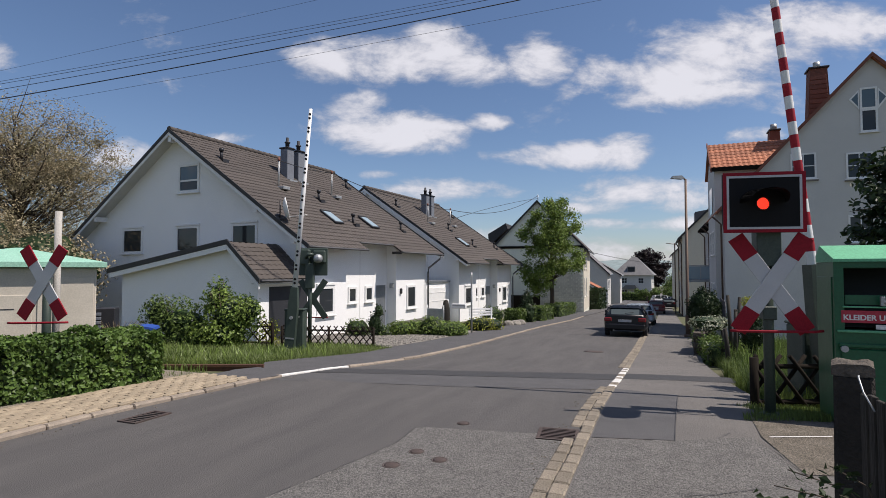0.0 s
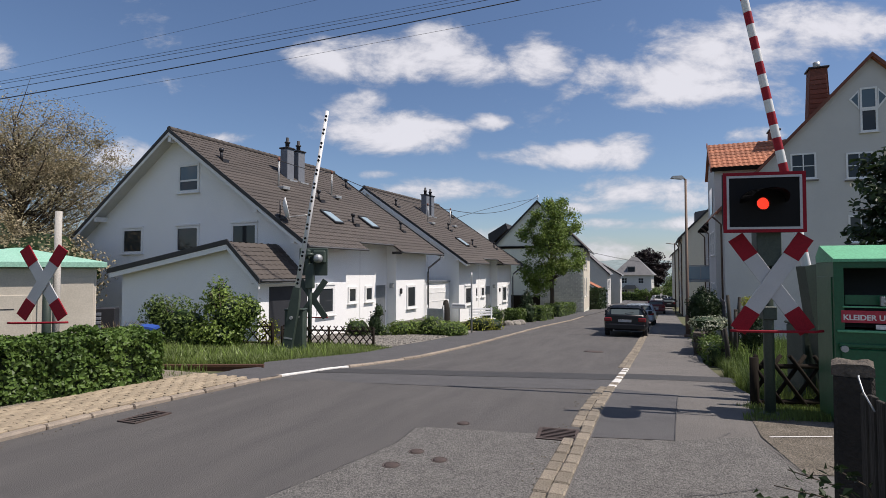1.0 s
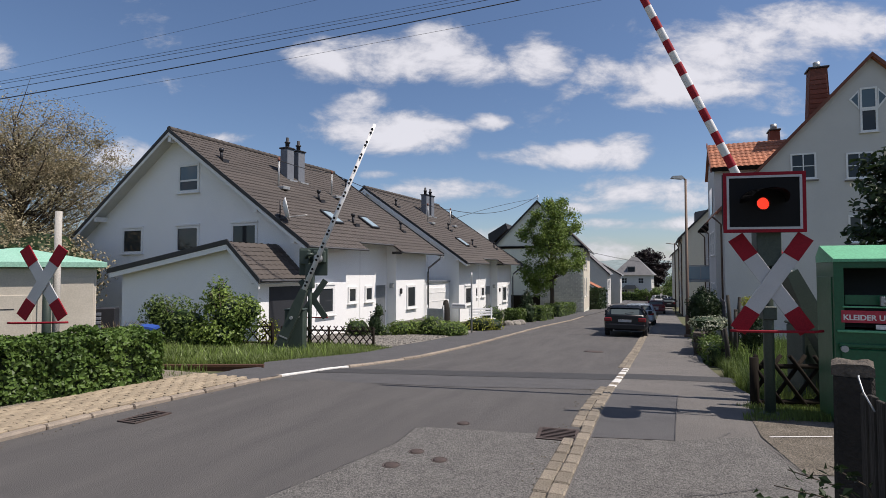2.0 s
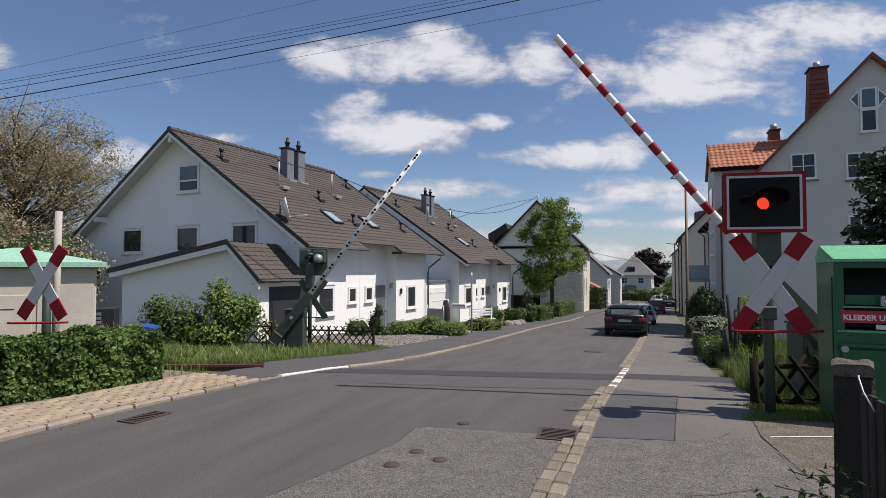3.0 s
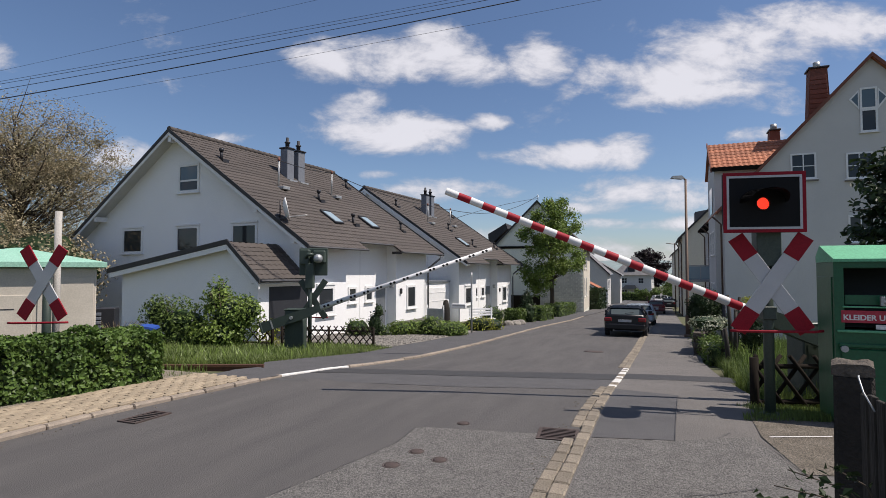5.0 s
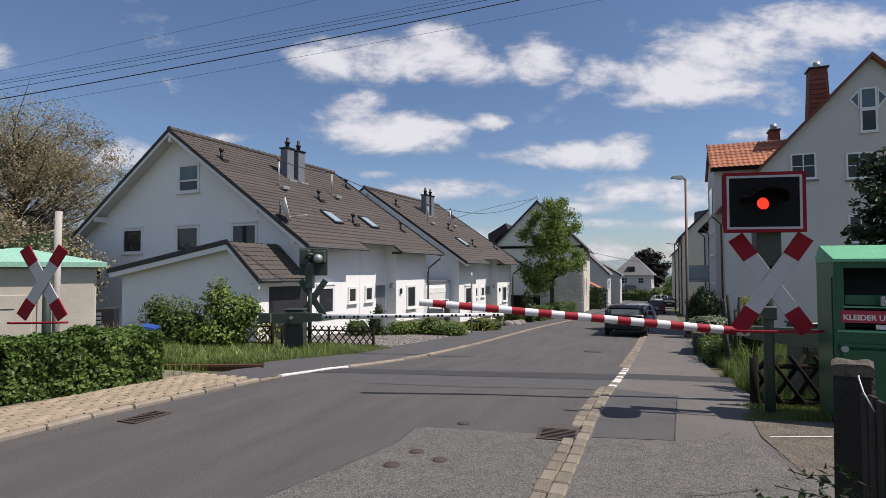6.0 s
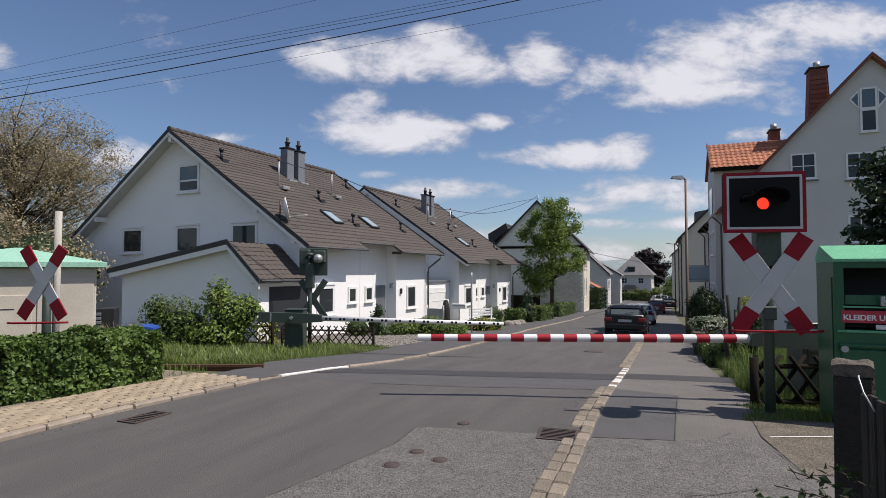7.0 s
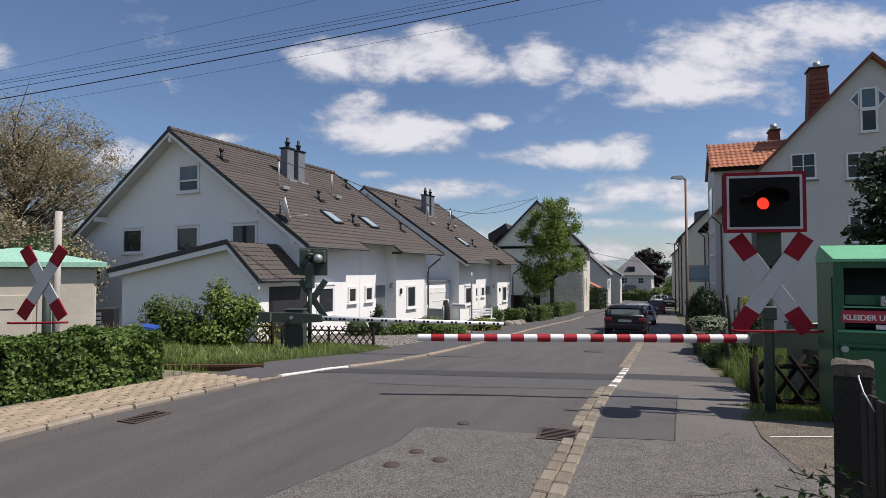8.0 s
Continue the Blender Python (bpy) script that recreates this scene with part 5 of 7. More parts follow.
# ---- the right-hand row and the far houses ----
def right_house():
    h = base("house", pose(12.56, 24.36, 0.277, 0, 0, -21.7) @ Matrix.Scale(0.84, 4), "tall white rendered house with a steep orange tiled roof", "house", "street houses")
    W, ap, ev, ft, L = 13.16, 12.2, 5.1, -2.4, 14.0
    k = (ap - ev) / (W / 2)
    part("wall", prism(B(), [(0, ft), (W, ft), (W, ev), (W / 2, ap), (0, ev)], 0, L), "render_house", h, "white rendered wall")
    o = 0.35
    for s in (1, -1):
        e0, e1 = W / 2 - s * (W / 2 + o), ev - o * k
        a, b = (e0, -0.22, e1 + 0.1), (e0, L, e1 + 0.1)
        c, d = (W / 2, L, ap + 0.1), (W / 2, -0.22, ap + 0.1)
        tiled_slope(h, a, b, c, d, 28, 30, "roof_orange", label="orange clay pantiles")
        part("verge", prism(B(), [(W / 2, ap + 0.22), (e0, e1 + 0.2), (e0, e1 - 0.02), (W / 2, ap + 0.0)], -0.28, -0.22), "brick", h, "red-brown verge board")
    # cross gable to the street
    z0, zr = 7.35, 9.12
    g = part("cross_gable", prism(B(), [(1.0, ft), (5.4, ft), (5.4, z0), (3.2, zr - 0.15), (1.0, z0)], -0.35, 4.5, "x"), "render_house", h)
    tiled_slope(h, (-0.5, 0.75, z0), (4.6, 0.75, z0), (4.6, 3.2, zr), (-0.5, 3.2, zr), 8, 20, "roof_orange", name="dormer_roof")
    tiled_slope(h, (4.6, 5.65, z0), (-0.5, 5.65, z0), (-0.5, 3.2, zr), (4.6, 3.2, zr), 8, 20, "roof_orange", name="dormer_roof")
    part("verge", prism(B(), [(0.72, z0 - 0.02), (3.2, zr + 0.14), (3.2, zr - 0.1), (0.72, z0 - 0.25)], -0.56, -0.5, "x"), "brick", g)
    part("eave_board", box(B(), -0.5, 4.2, 0.7, 0.76, z0 - 0.2, z0 + 0.02), "wood_dark", g)
    part("window", box(B(), -0.38, -0.34, 2.4, 4.0, 5.0, 6.5), "pane", g)
    for x, w, z, hh in ((3.64, 1.12, 6.37, 1.32), (6.0, 1.1, 6.26, 1.3), (6.0, 1.05, 3.1, 1.35)):
        window(h, w, hh, pose(x, -0.02, z), bars=1, frame_w=0.08)
        part("sill", box(B(), x - w / 2 - 0.08, x + w / 2 + 0.08, -0.12, 0.0, z - 0.12, z - 0.055, 0.01), "plinth", h)
    x, z = 6.44, 8.53
    window(h, 0.72, 1.15, pose(x, -0.02, z), frame_w=0.09)
    window(h, 0.72, 1.08, pose(x, -0.02, z + 1.14), sill=False, frame_w=0.09, glassy="pane_sky")
    for s in (1, -1):
        bm = prism(B(), [(x + s * 0.38, z + 1.12), (x + s * 0.8, z + 1.68), (x + s * 0.38, z + 2.15)], -0.03, 0.02)
        w = part("side_window", bm, "white_paint", h, "triangular white-framed window")
        part("pane", prism(B(), [(x + s * 0.43, z + 1.3), (x + s * 0.7, z + 1.68), (x + s * 0.43, z + 2.0)], -0.036, -0.03), "pane_sky", w)
    # chimneys
    for cx, cy, w, d, z1, zc in ((5.02, 2.6, 1.12, 0.8, 12.8, 9.6), (3.25, 4.8, 0.72, 0.7, 10.05, 7.6)):
        c = part("chimney", prism(B(), [(cx - w * 0.5, zc), (cx + w * 0.5, zc), (cx + w * 0.36, z1), (cx - w * 0.36, z1)], cy, cy + d), "brick", h, "red tile-hung chimney")
        part("chimney_cap", box(B(), cx - w * 0.44, cx + w * 0.44, cy - 0.1, cy + d + 0.1, z1, z1 + 0.1, 0.02), "dark_metal", c)
        part("flue", lathe(B(), [(0.18, 0), (0.18, 0.35)], 12, pose(cx, cy + d / 2, z1 + 0.1)), "galv", c)
        if w > 1:
            for i in range(9):
                zz = zc + 0.5 + i * 0.26
                part("tile_course", box(B(), cx - w * 0.44 + i * 0.012, cx + w * 0.42 - i * 0.016, cy - 0.035, cy + 0.0, zz, zz + 0.22, 0.01), "brick", c)
    # street front: windows, pipes, rafters
    for y in (1.9, 3.4, 7.2, 9.6):
        for z in (-0.3, 2.6):
            window(h, 1.0, 1.35, pose(-0.02 - (0.35 if y < 5.4 else 0), y, z, 0, 0, -90), bars=1)
    for y in (0.35, 5.8, 8.6, 12.4):
        part("downpipe", tube(B(), [(-0.55, y, ev - 0.45), (-0.12, y, ev - 0.9), (-0.1, y, ft)], 0.05, 8), "rust_pole", h, "dark brown downpipe")
    for y in steps(6.0, 12.8, 0.65):
        part("rafter_end", box(B(), -0.55, 0.0, y - 0.05, y + 0.05, ev - 0.55, ev - 0.38), "wood_dark", h)
    part("gutter", tube(B(), [(-0.42, 5.7, ev - 0.38), (-0.42, L, ev - 0.38)], 0.07, 8), "rust_pole", h)
    ba = part("balcony", box(B(), -1.5, -0.0, 7.0, 9.8, 0.98, 1.12, 0.02), "galv", h, "balcony with pale glass panels")
    for x0, x1, y0, y1 in ((-1.5, -1.46, 7.0, 9.8), (-1.46, 0.0, 7.0, 7.04), (-1.46, 0.0, 9.76, 9.8)):
        part("glass_panel", box(B(), x0, x1, y0, y1, 1.16, 2.0), "glass_pale", ba)
    for x0, y0 in ((-1.48, 7.02), (-0.75, 7.02), (-1.48, 9.78)):
        part("post", box(B(), x0 - 0.03, x0 + 0.03, y0 - 0.03, y0 + 0.03, 1.12, 2.06), "galv", ba)
    part("handrail", tube(B(), [(0, 7.02, 2.06), (-1.48, 7.02, 2.06), (-1.48, 9.78, 2.06)], 0.03, 6), "galv", ba)


right_house()


def row_house(x, y, rz, W, L, ev, ap, ft, wall, roof, label, windows, front=(), overhang=0.35, pts=True, plinth=True, asym=0.0):
    """A plain gabled house; its corner by the street at (x, y), gable toward -y of its own axes, spreading to +x."""
    h = base("house", Matrix.Translation((x, y, 0)) @ pose(0, 0, 0, 0, 0, rz), label, "house", "street houses")
    k = (ap - ev) / (W / 2)
    part("wall", prism(B(), [(0, ft), (W, ft), (W, ev), (W / 2, ap), (0, ev)], 0, L), wall, h)
    o = overhang
    for s in (1, -1):
        e0, e1 = W / 2 - s * (W / 2 + o), ev - o * k
        tiled_slope(h, (e0, -0.2, e1 + 0.1), (e0, L + 0.2, e1 + 0.1), (W / 2, L + 0.2, ap + 0.1), (W / 2, -0.2, ap + 0.1), 18, 20, roof)
        part("verge", prism(B(), [(W / 2, ap + 0.2), (e0, e1 + 0.18), (e0, e1 - 0.06), (W / 2, ap - 0.04)], -0.27, -0.2), "fascia", h, "dark verge board")
        part("gutter", tube(B(), [(e0, -0.2, e1 + 0.05), (e0, L + 0.2, e1 + 0.05)], 0.07, 6), "zinc", h)
    for wx, z, w, hh in windows:
        window(h, w, hh, pose(wx, -0.02, z), frame_w=0.09)
    for side, wy, z, w, hh in front:
        window(h, w, hh, pose(-0.02 if side < 0 else W + 0.02, wy, z, 0, 0, -90 if side < 0 else 90), frame_w=0.09)
    return h


# the cream house down the right side and one more behind it
hb = row_house(21.9, 50.0, -21.7, 10, 14, 4.9, 10.0, -3.2, "render_cream", "roof_slate", "cream rendered house with a slate roof", [(6.5, 2.0, 1, 1.3)], [(-1, 3, -0.8, 1, 1.4), (-1, 6, -0.8, 1, 1.4), (-1, 3, 2.2, 1, 1.4), (-1, 6, 2.2, 1, 1.4), (-1, 10, 2.2, 1, 1.4), (-1, 10, -.8, 1, 1.4)])
part("roof_dormer", prism(B(), [(1.2, 5.7), (3.6, 5.7), (3.6, 7.6), (1.2, 7.2)], 1.5, 3.4), "roof_slate", hb)
for y in (0.5, 9.0):
    part("downpipe", tube(B(), [(-0.3, y, 4.6), (-0.08, y, 4.2), (-0.08, y, -3.0)], 0.06, 6), "rust_pole", hb)
row_house(33.7, 80.0, -21.7, 9, 12, 4.2, 8.6, -5.0, "render_cream", "roof_slate", "plain rendered house far down the street", [(5, 1.0, 1, 1.3)], [(-1, 3, 0.5, 1, 1.4), (-1, 7, 0.5, 1, 1.4)])

# the grey-green gabled house behind the street tree
hg = row_house(14.0 - 0.951 * 9.1, 54.6 + 0.309 * 9.1, -18.0, 9.1, 12, 4.15, 8.75, -3.4, "render_green", "roof_tile", "grey-green rendered gable house with a dark roof", [], [(1, 1.6, -0.9, 0.9, 1.9), (1, 1.6, 1.9, 0.9, 1.9), (1, 4.6, -0.9, 0.9, 1.9), (1, 4.6, 1.9, 0.9, 1.9)], overhang=0.5)
part("string_course", box(B(), -0.05, 9.15, -0.06, 0.0, 4.0, 4.25), "wood_dark", hg, "dark timber band")
part("front_wall", box(B(), 9.1, 9.115, 0.02, 12, -2.4, 3.9), "render_cream", hg, "pale yellow street front")
part("garden_gate", box(B(), -0.5, 5.0, -1.5, -1.42, -3.0, -0.75), "wood_dark", hg, "dark board screen")
part("dormer", prism(B(), [(-0.6, 4.3), (1.4, 6.1), (1.2, 6.7), (0.2, 6.1), (-0.7, 5.6)], 0.3, 4.0), "fascia", hg)
part("chimney", box(B(), 5.1, 5.7, 4.0, 4.7, 7.4, 9.4, 0.02), "brick", hg)
part("mast", tube(B(), [(4.55, 0.6, 8.6), (4.55, 0.6, 9.6)], 0.04, 6), "galv", hg)


def stone_facing():
    """Rough stone courses on the lower gable."""
    rnd = random.Random(21)
    stones = [mesh_of("stone", box(B(), -0.22 * s, 0.22 * s, -0.04, 0.02, -0.095, 0.095, 0.015), "stone_wall") for s in (0.9, 1.0, 1.15)]
    z, r = -2.9, 0
    while z < 1.55:
        x = 4.4 + (0.2 if r % 2 else 0)
        while x < 9.05:
            ob = new("stone", stones[rnd.randrange(3)])
            ob.parent, ob.matrix_basis = hg, pose(x, rnd.uniform(-0.02, 0.0), z)
            x += 0.47
        z += 0.195
        r += 1


stone_facing()

# pale houses at the far end
row_house(16.5, 82.7, -20.0, 8.0, 9, 1.4, 5.2, -4.6, "render_house", "roof_slate", "white rendered house with a grey roof", [], [(1, 2.0, -1.0, 1, 1.3), (1, 5.0, -1.0, 1, 1.3)])


def hipped_house():
    h = base("house", pose(39.4, 126.0, -4.75, 0, 0, -25), "white villa with a steep hipped slate roof", "house", "street houses")
    w, d, e, r = 8.0, 8.0, 5.4, 9.6
    part("wall", box(B(), 0, w, 0, d, -0.5, e, 0.02), "render_house", h)
    bm = B()
    low = [bm.verts.new(v) for v in ((-0.6, -0.6, e), (w + 0.6, -0.6, e), (w + 0.6, d + 0.6, e), (-0.6, d + 0.6, e))]
    top = [bm.verts.new((w / 2 - 0.6, d / 2, r)), bm.verts.new((w / 2 + 0.6, d / 2, r))]
    bm.faces.new(low[::-1]), bm.faces.new((low[0], low[1], top[1], top[0])), bm.faces.new((low[1], low[2], top[1])), bm.faces.new((low[2], low[3], top[0], top[1])), bm.faces.new((low[3], low[0], top[0]))
    part("roof", bm, "roof_slate", h, "grey slate hipped roof")
    dm = part("dormer", box(B(), 2.8, 4.6, 0.3, 3.0, e + 0.7, e + 2.0, 0.02), "roof_slate", h)
    part("window", box(B(), 3.0, 4.4, 0.26, 0.3, e + 0.85, e + 1.8), "pane", dm)
    for x in (2.2, 5.8):
        for z in (0.9, 3.5):
            window(h, 1.2, 1.3, pose(x, -0.02, z), bars=1)
    for y in (2.2, 5.4):
        window(h, 1.1, 1.3, pose(w + 0.02, y, 3.5, 0, 0, 90), bars=1)
    part("porch_roof", prism(B(), [(1.8, 2.3), (5.4, 2.3), (4.6, 3.2), (2.6, 3.2)], -1.4, 0), "roof_slate", h)


hipped_house()
row_house(22.6, 96.0, -20.0, 8.0, 9, 1.0, 3.4, -5.5, "render_house", "roof_slate", "low white house with a grey roof", [], [(1, 2, -1.5, 1, 1.3)])
lean = base("shed", Matrix.Translation((18.9, 72.6, -3.6)) @ pose(0, 0, 0, 0, 0, -25), "small shed with a red tiled roof", "shed")
part("wall", box(B(), 0, 1.5, 0, 2.5, -0.2, 2.9), "render_house", lean)
part("roof", prism(B(), [(-0.2, 3.9), (1.8, 2.9), (1.8, 3.02), (-0.2, 4.02)], -0.2, 2.7), "roof_orange", lean, "red tiled lean-to roof")


# ---- vehicles ----
def car(p, q, paint, label, dark=False, turn=0.0, suv=1.0):
    """A parked estate car seen from behind; length along y, tail at y = 0."""
    c = base("car", street_frame(p, q, 0.0) @ pose(0, 0, 0, 0, 0, turn), label, "car", "parked cars")
    W, H, L = 0.87, 1.27 * suv, 4.35
    st = [(0.0, 0.72, 0.36, 0.86), (0.06, 0.80, 0.30, 0.92), (0.25, 0.85, 0.26, 0.95), (0.9, W, 0.22, 0.94), (2.2, W, 0.2, 0.92), (3.2, W, 0.2, 0.9), (3.9, 0.83, 0.22, 0.8), (4.25, 0.74, 0.27, 0.68), (L, 0.64, 0.34, 0.6)]
    bm = B()
    rings = []
    for y, w, z0, z1 in st:
        prof = [(-w * 0.9, z0), (-w * 0.985, z0 + 0.12), (-w, (z0 + z1) / 2), (-w * 0.97, z1 - 0.1), (-w * 0.9, z1), (w * 0.9, z1), (w * 0.97, z1 - 0.1), (w, (z0 + z1) / 2), (w * 0.985, z0 + 0.12), (w * 0.9, z0)]
        rings.append([bm.verts.new((x, y, z)) for x, z in prof])
    for a, b in zip(rings, rings[1:]):
        for i in range(10):
            f = bm.faces.new((a[i], a[(i + 1) % 10], b[(i + 1) % 10], b[i]))
            f.smooth = True
    bm.faces.new(rings[0][::-1]), bm.faces.new(rings[-1])
    bmesh.ops.recalc_face_normals(bm, faces=bm.faces)
    body = part("body", bm, paint, c)
    gl = [(0.12, 0.78, 0.9), (0.46, 0.6, H - 0.08), (0.66, 0.57, H - 0.02), (1.6, 0.57, H), (2.2, 0.56, H - 0.04), (3.05, 0.74, 0.9)]
    bm = B()
    rings = [[bm.verts.new((-w0, y, 0.88)), bm.verts.new((-w, y, z)), bm.verts.new((w, y, z)), bm.verts.new((w0, y, 0.88))] for (y, w, z), w0 in zip(gl, (0.78, 0.79, 0.8, 0.8, 0.8, 0.76))]
    for a, b in zip(rings, rings[1:]):
        for i in range(3):
            bm.faces.new((a[i], a[i + 1], b[i + 1], b[i]))
    bm.faces.new(rings[0]), bm.faces.new(rings[-1][::-1])
    bmesh.ops.recalc_face_normals(bm, faces=bm.faces)
    part("cabin", bm, "car_glass", c, "dark tinted windows")
    bm = B()
    rr = [[bm.verts.new((-w, y, z + 0.015)), bm.verts.new((-w * 0.8, y, z + 0.04)), bm.verts.new((w * 0.8, y, z + 0.04)), bm.verts.new((w, y, z + 0.015))] for y, w, z in ((0.4, 0.62, H - 0.11), (0.64, 0.6, H - 0.02), (1.6, 0.59, H), (2.25, 0.58, H - 0.05))]
    for a, b in zip(rr, rr[1:]):
        for i in range(3):
            bm.faces.new((a[i], a[i + 1], b[i + 1], b[i])).smooth = True
    bmesh.ops.solidify(bm, geom=list(bm.faces), thickness=0.04)
    bmesh.ops.recalc_face_normals(bm, faces=bm.faces)
    part("roof", bm, paint, c)
    for s in (1, -1):
        for pts in ([(s * 0.79, 0.14, 0.9), (s * 0.66, 0.42, H - 0.07)], [(s * 0.81, 1.25, 0.9), (s * 0.645, 1.3, H - 0.01)], [(s * 0.77, 3.0, 0.9), (s * 0.63, 2.2, H - 0.04)]):
            part("pillar", tube(B(), pts, 0.045, 6), paint, c)
        part("tail_light", box(B(), min(s * 0.52, s * 0.83), max(s * 0.52, s * 0.83), -0.03, 0.3, 0.64, 0.8, 0.03), "tail_red", c, "red tail light")
        part("mirror", box(B(), min(s * 0.86, s * 1.03), max(s * 0.86, s * 1.03), 2.55, 2.68, 0.9, 1.05, 0.03), paint, c)
        for y in (0.75, 3.45):
            wh = part("wheel", lathe(B(), [(0.2, -0.1), (0.29, -0.1), (0.315, -0.07), (0.315, 0.07), (0.29, 0.1), (0.2, 0.1)], 24, pose(s * 0.76, y, 0.315, 0, 90, 0)), "tyre", c, "black tyre")
            part("rim", lathe(B(), [(0.2, -0.09), (0.19, 0.092), (0.06, 0.1)], 16, pose(s * 0.76, y, 0.315, 0, s * 90, 0)), "galv", wh)
    part("rear_window", prism(B(), [(0.08, 0.93), (0.36, H - 0.13), (0.4, H - 0.13), (0.13, 0.93)], -0.56, 0.56, "x"), "rear_glass", c)
    part("bumper", box(B(), -0.8, 0.8, -0.07, 0.2, 0.3, 0.55, 0.05), paint, c)
    part("number_plate", box(B(), -0.26, 0.26, -0.02, 0.05, 0.62, 0.72, 0.004), "plate", c, "blank pale plate")
    part("wiper", tube(B(), [(0.0, 0.06, 0.98), (0.35, 0.13, 1.03)], 0.012, 6), "tyre", c)
    part("exhaust", tube(B(), [(-0.45, -0.06, 0.27), (-0.45, 0.2, 0.27)], 0.03, 8), "galv", c)
    return c


M["paint_black"] = mat("paint_black", (0.008, 0.008, 0.01), None, 2, 0.3, 0.0, 40, spec=0.35)
M["paint_silver"] = mat("paint_silver", (0.42, 0.48, 0.55), None, 2, 0.35, 0.0, 40)
M["paint_red"] = mat("paint_red", (0.12, 0.012, 0.02), None, 2, 0.3, 0.0, 40)
M["paint_white"] = mat("paint_white", (0.72, 0.72, 0.74), None, 2, 0.3, 0.0, 40)
# grey instead of white: the shade on the car's tail is painted in
M["plate"] = mat("plate", (0.4, 0.4, 0.4), None, 2, 0.5, 0.0, 40)
# lightened in place of reflections and the bright interior behind
M["rear_glass"] = glass("rear_glass", (0.07, 0.085, 0.085), 0.05)
M["tyre"] = mat("tyre", (0.02, 0.02, 0.02), None, 5, 0.85, 0.2, 60)
M["tail_red"] = mat("tail_red", (0.2, 0.012, 0.014), None, 2, 0.25, 0.0, 40)
M["car_glass"] = glass("car_glass", (0.015, 0.02, 0.022), 0.05)
car(-1.42, 24.0, "paint_black", "black estate car parked at the kerb")
car(-1.25, 34.5, "paint_silver", "pale blue-silver hatchback parked at the kerb", turn=-1)
car(-0.5, 57.0, "paint_red", "dark red car parked down the street")
car(0.9, 74.0, "paint_black", "dark car parked down the street")
car(2.2, 98.0, "paint_white", "white car at the end of the street", turn=30)
car(-1.5, 100.0, "paint_white", "white van at the end of the street", turn=-70, suv=1.2)


def street_lamp():
    x, y = 10.3, 23.1
    s = base("street_lamp", pose(x, y, land(x, y)), "tall slim brown steel street lamp", "street lamp")
    part("pole", tube(B(), [(0, 0, -0.1), (0, 0, 0.9), (0, 0, 1.0), (0, 0, 6.7)], [0.1, 0.1, 0.07, 0.045], 12), "rust_pole", s)
    part("arm", tube(B(), [(0, 0, 6.65), (-0.1, 0, 6.75), (-0.35, 0, 6.78)], 0.035, 8), "rust_pole", s)
    part("lamp_head", prism(B(), [(-0.62, 6.72), (-0.15, 6.68), (-0.08, 6.74), (-0.2, 6.84), (-0.55, 6.82)], -0.1, 0.1), "galv", s, "flat grey lamp head")
    part("base_cover", lathe(B(), [(0.16, -0.02), (0.16, 0.12), (0.11, 0.16)], 12), "rust_pole", s)
    for x2, y2, h, w in ((24.0, 56.6, 7.2, 0.06), (50.0, 118.0, 9.0, 0.07)):
        u = base("utility_pole", pose(x2, y2, land(x2, y2)), "slim street pole with a short arm", "pole")
        part("pole", tube(B(), [(0, 0, -0.1), (0, 0, h)], w, 8), "rust_pole", u)
        part("arm", tube(B(), [(0, 0, h - 0.1), (-0.9, 0, h)], w * 0.6, 6), "rust_pole", u)


street_lamp()


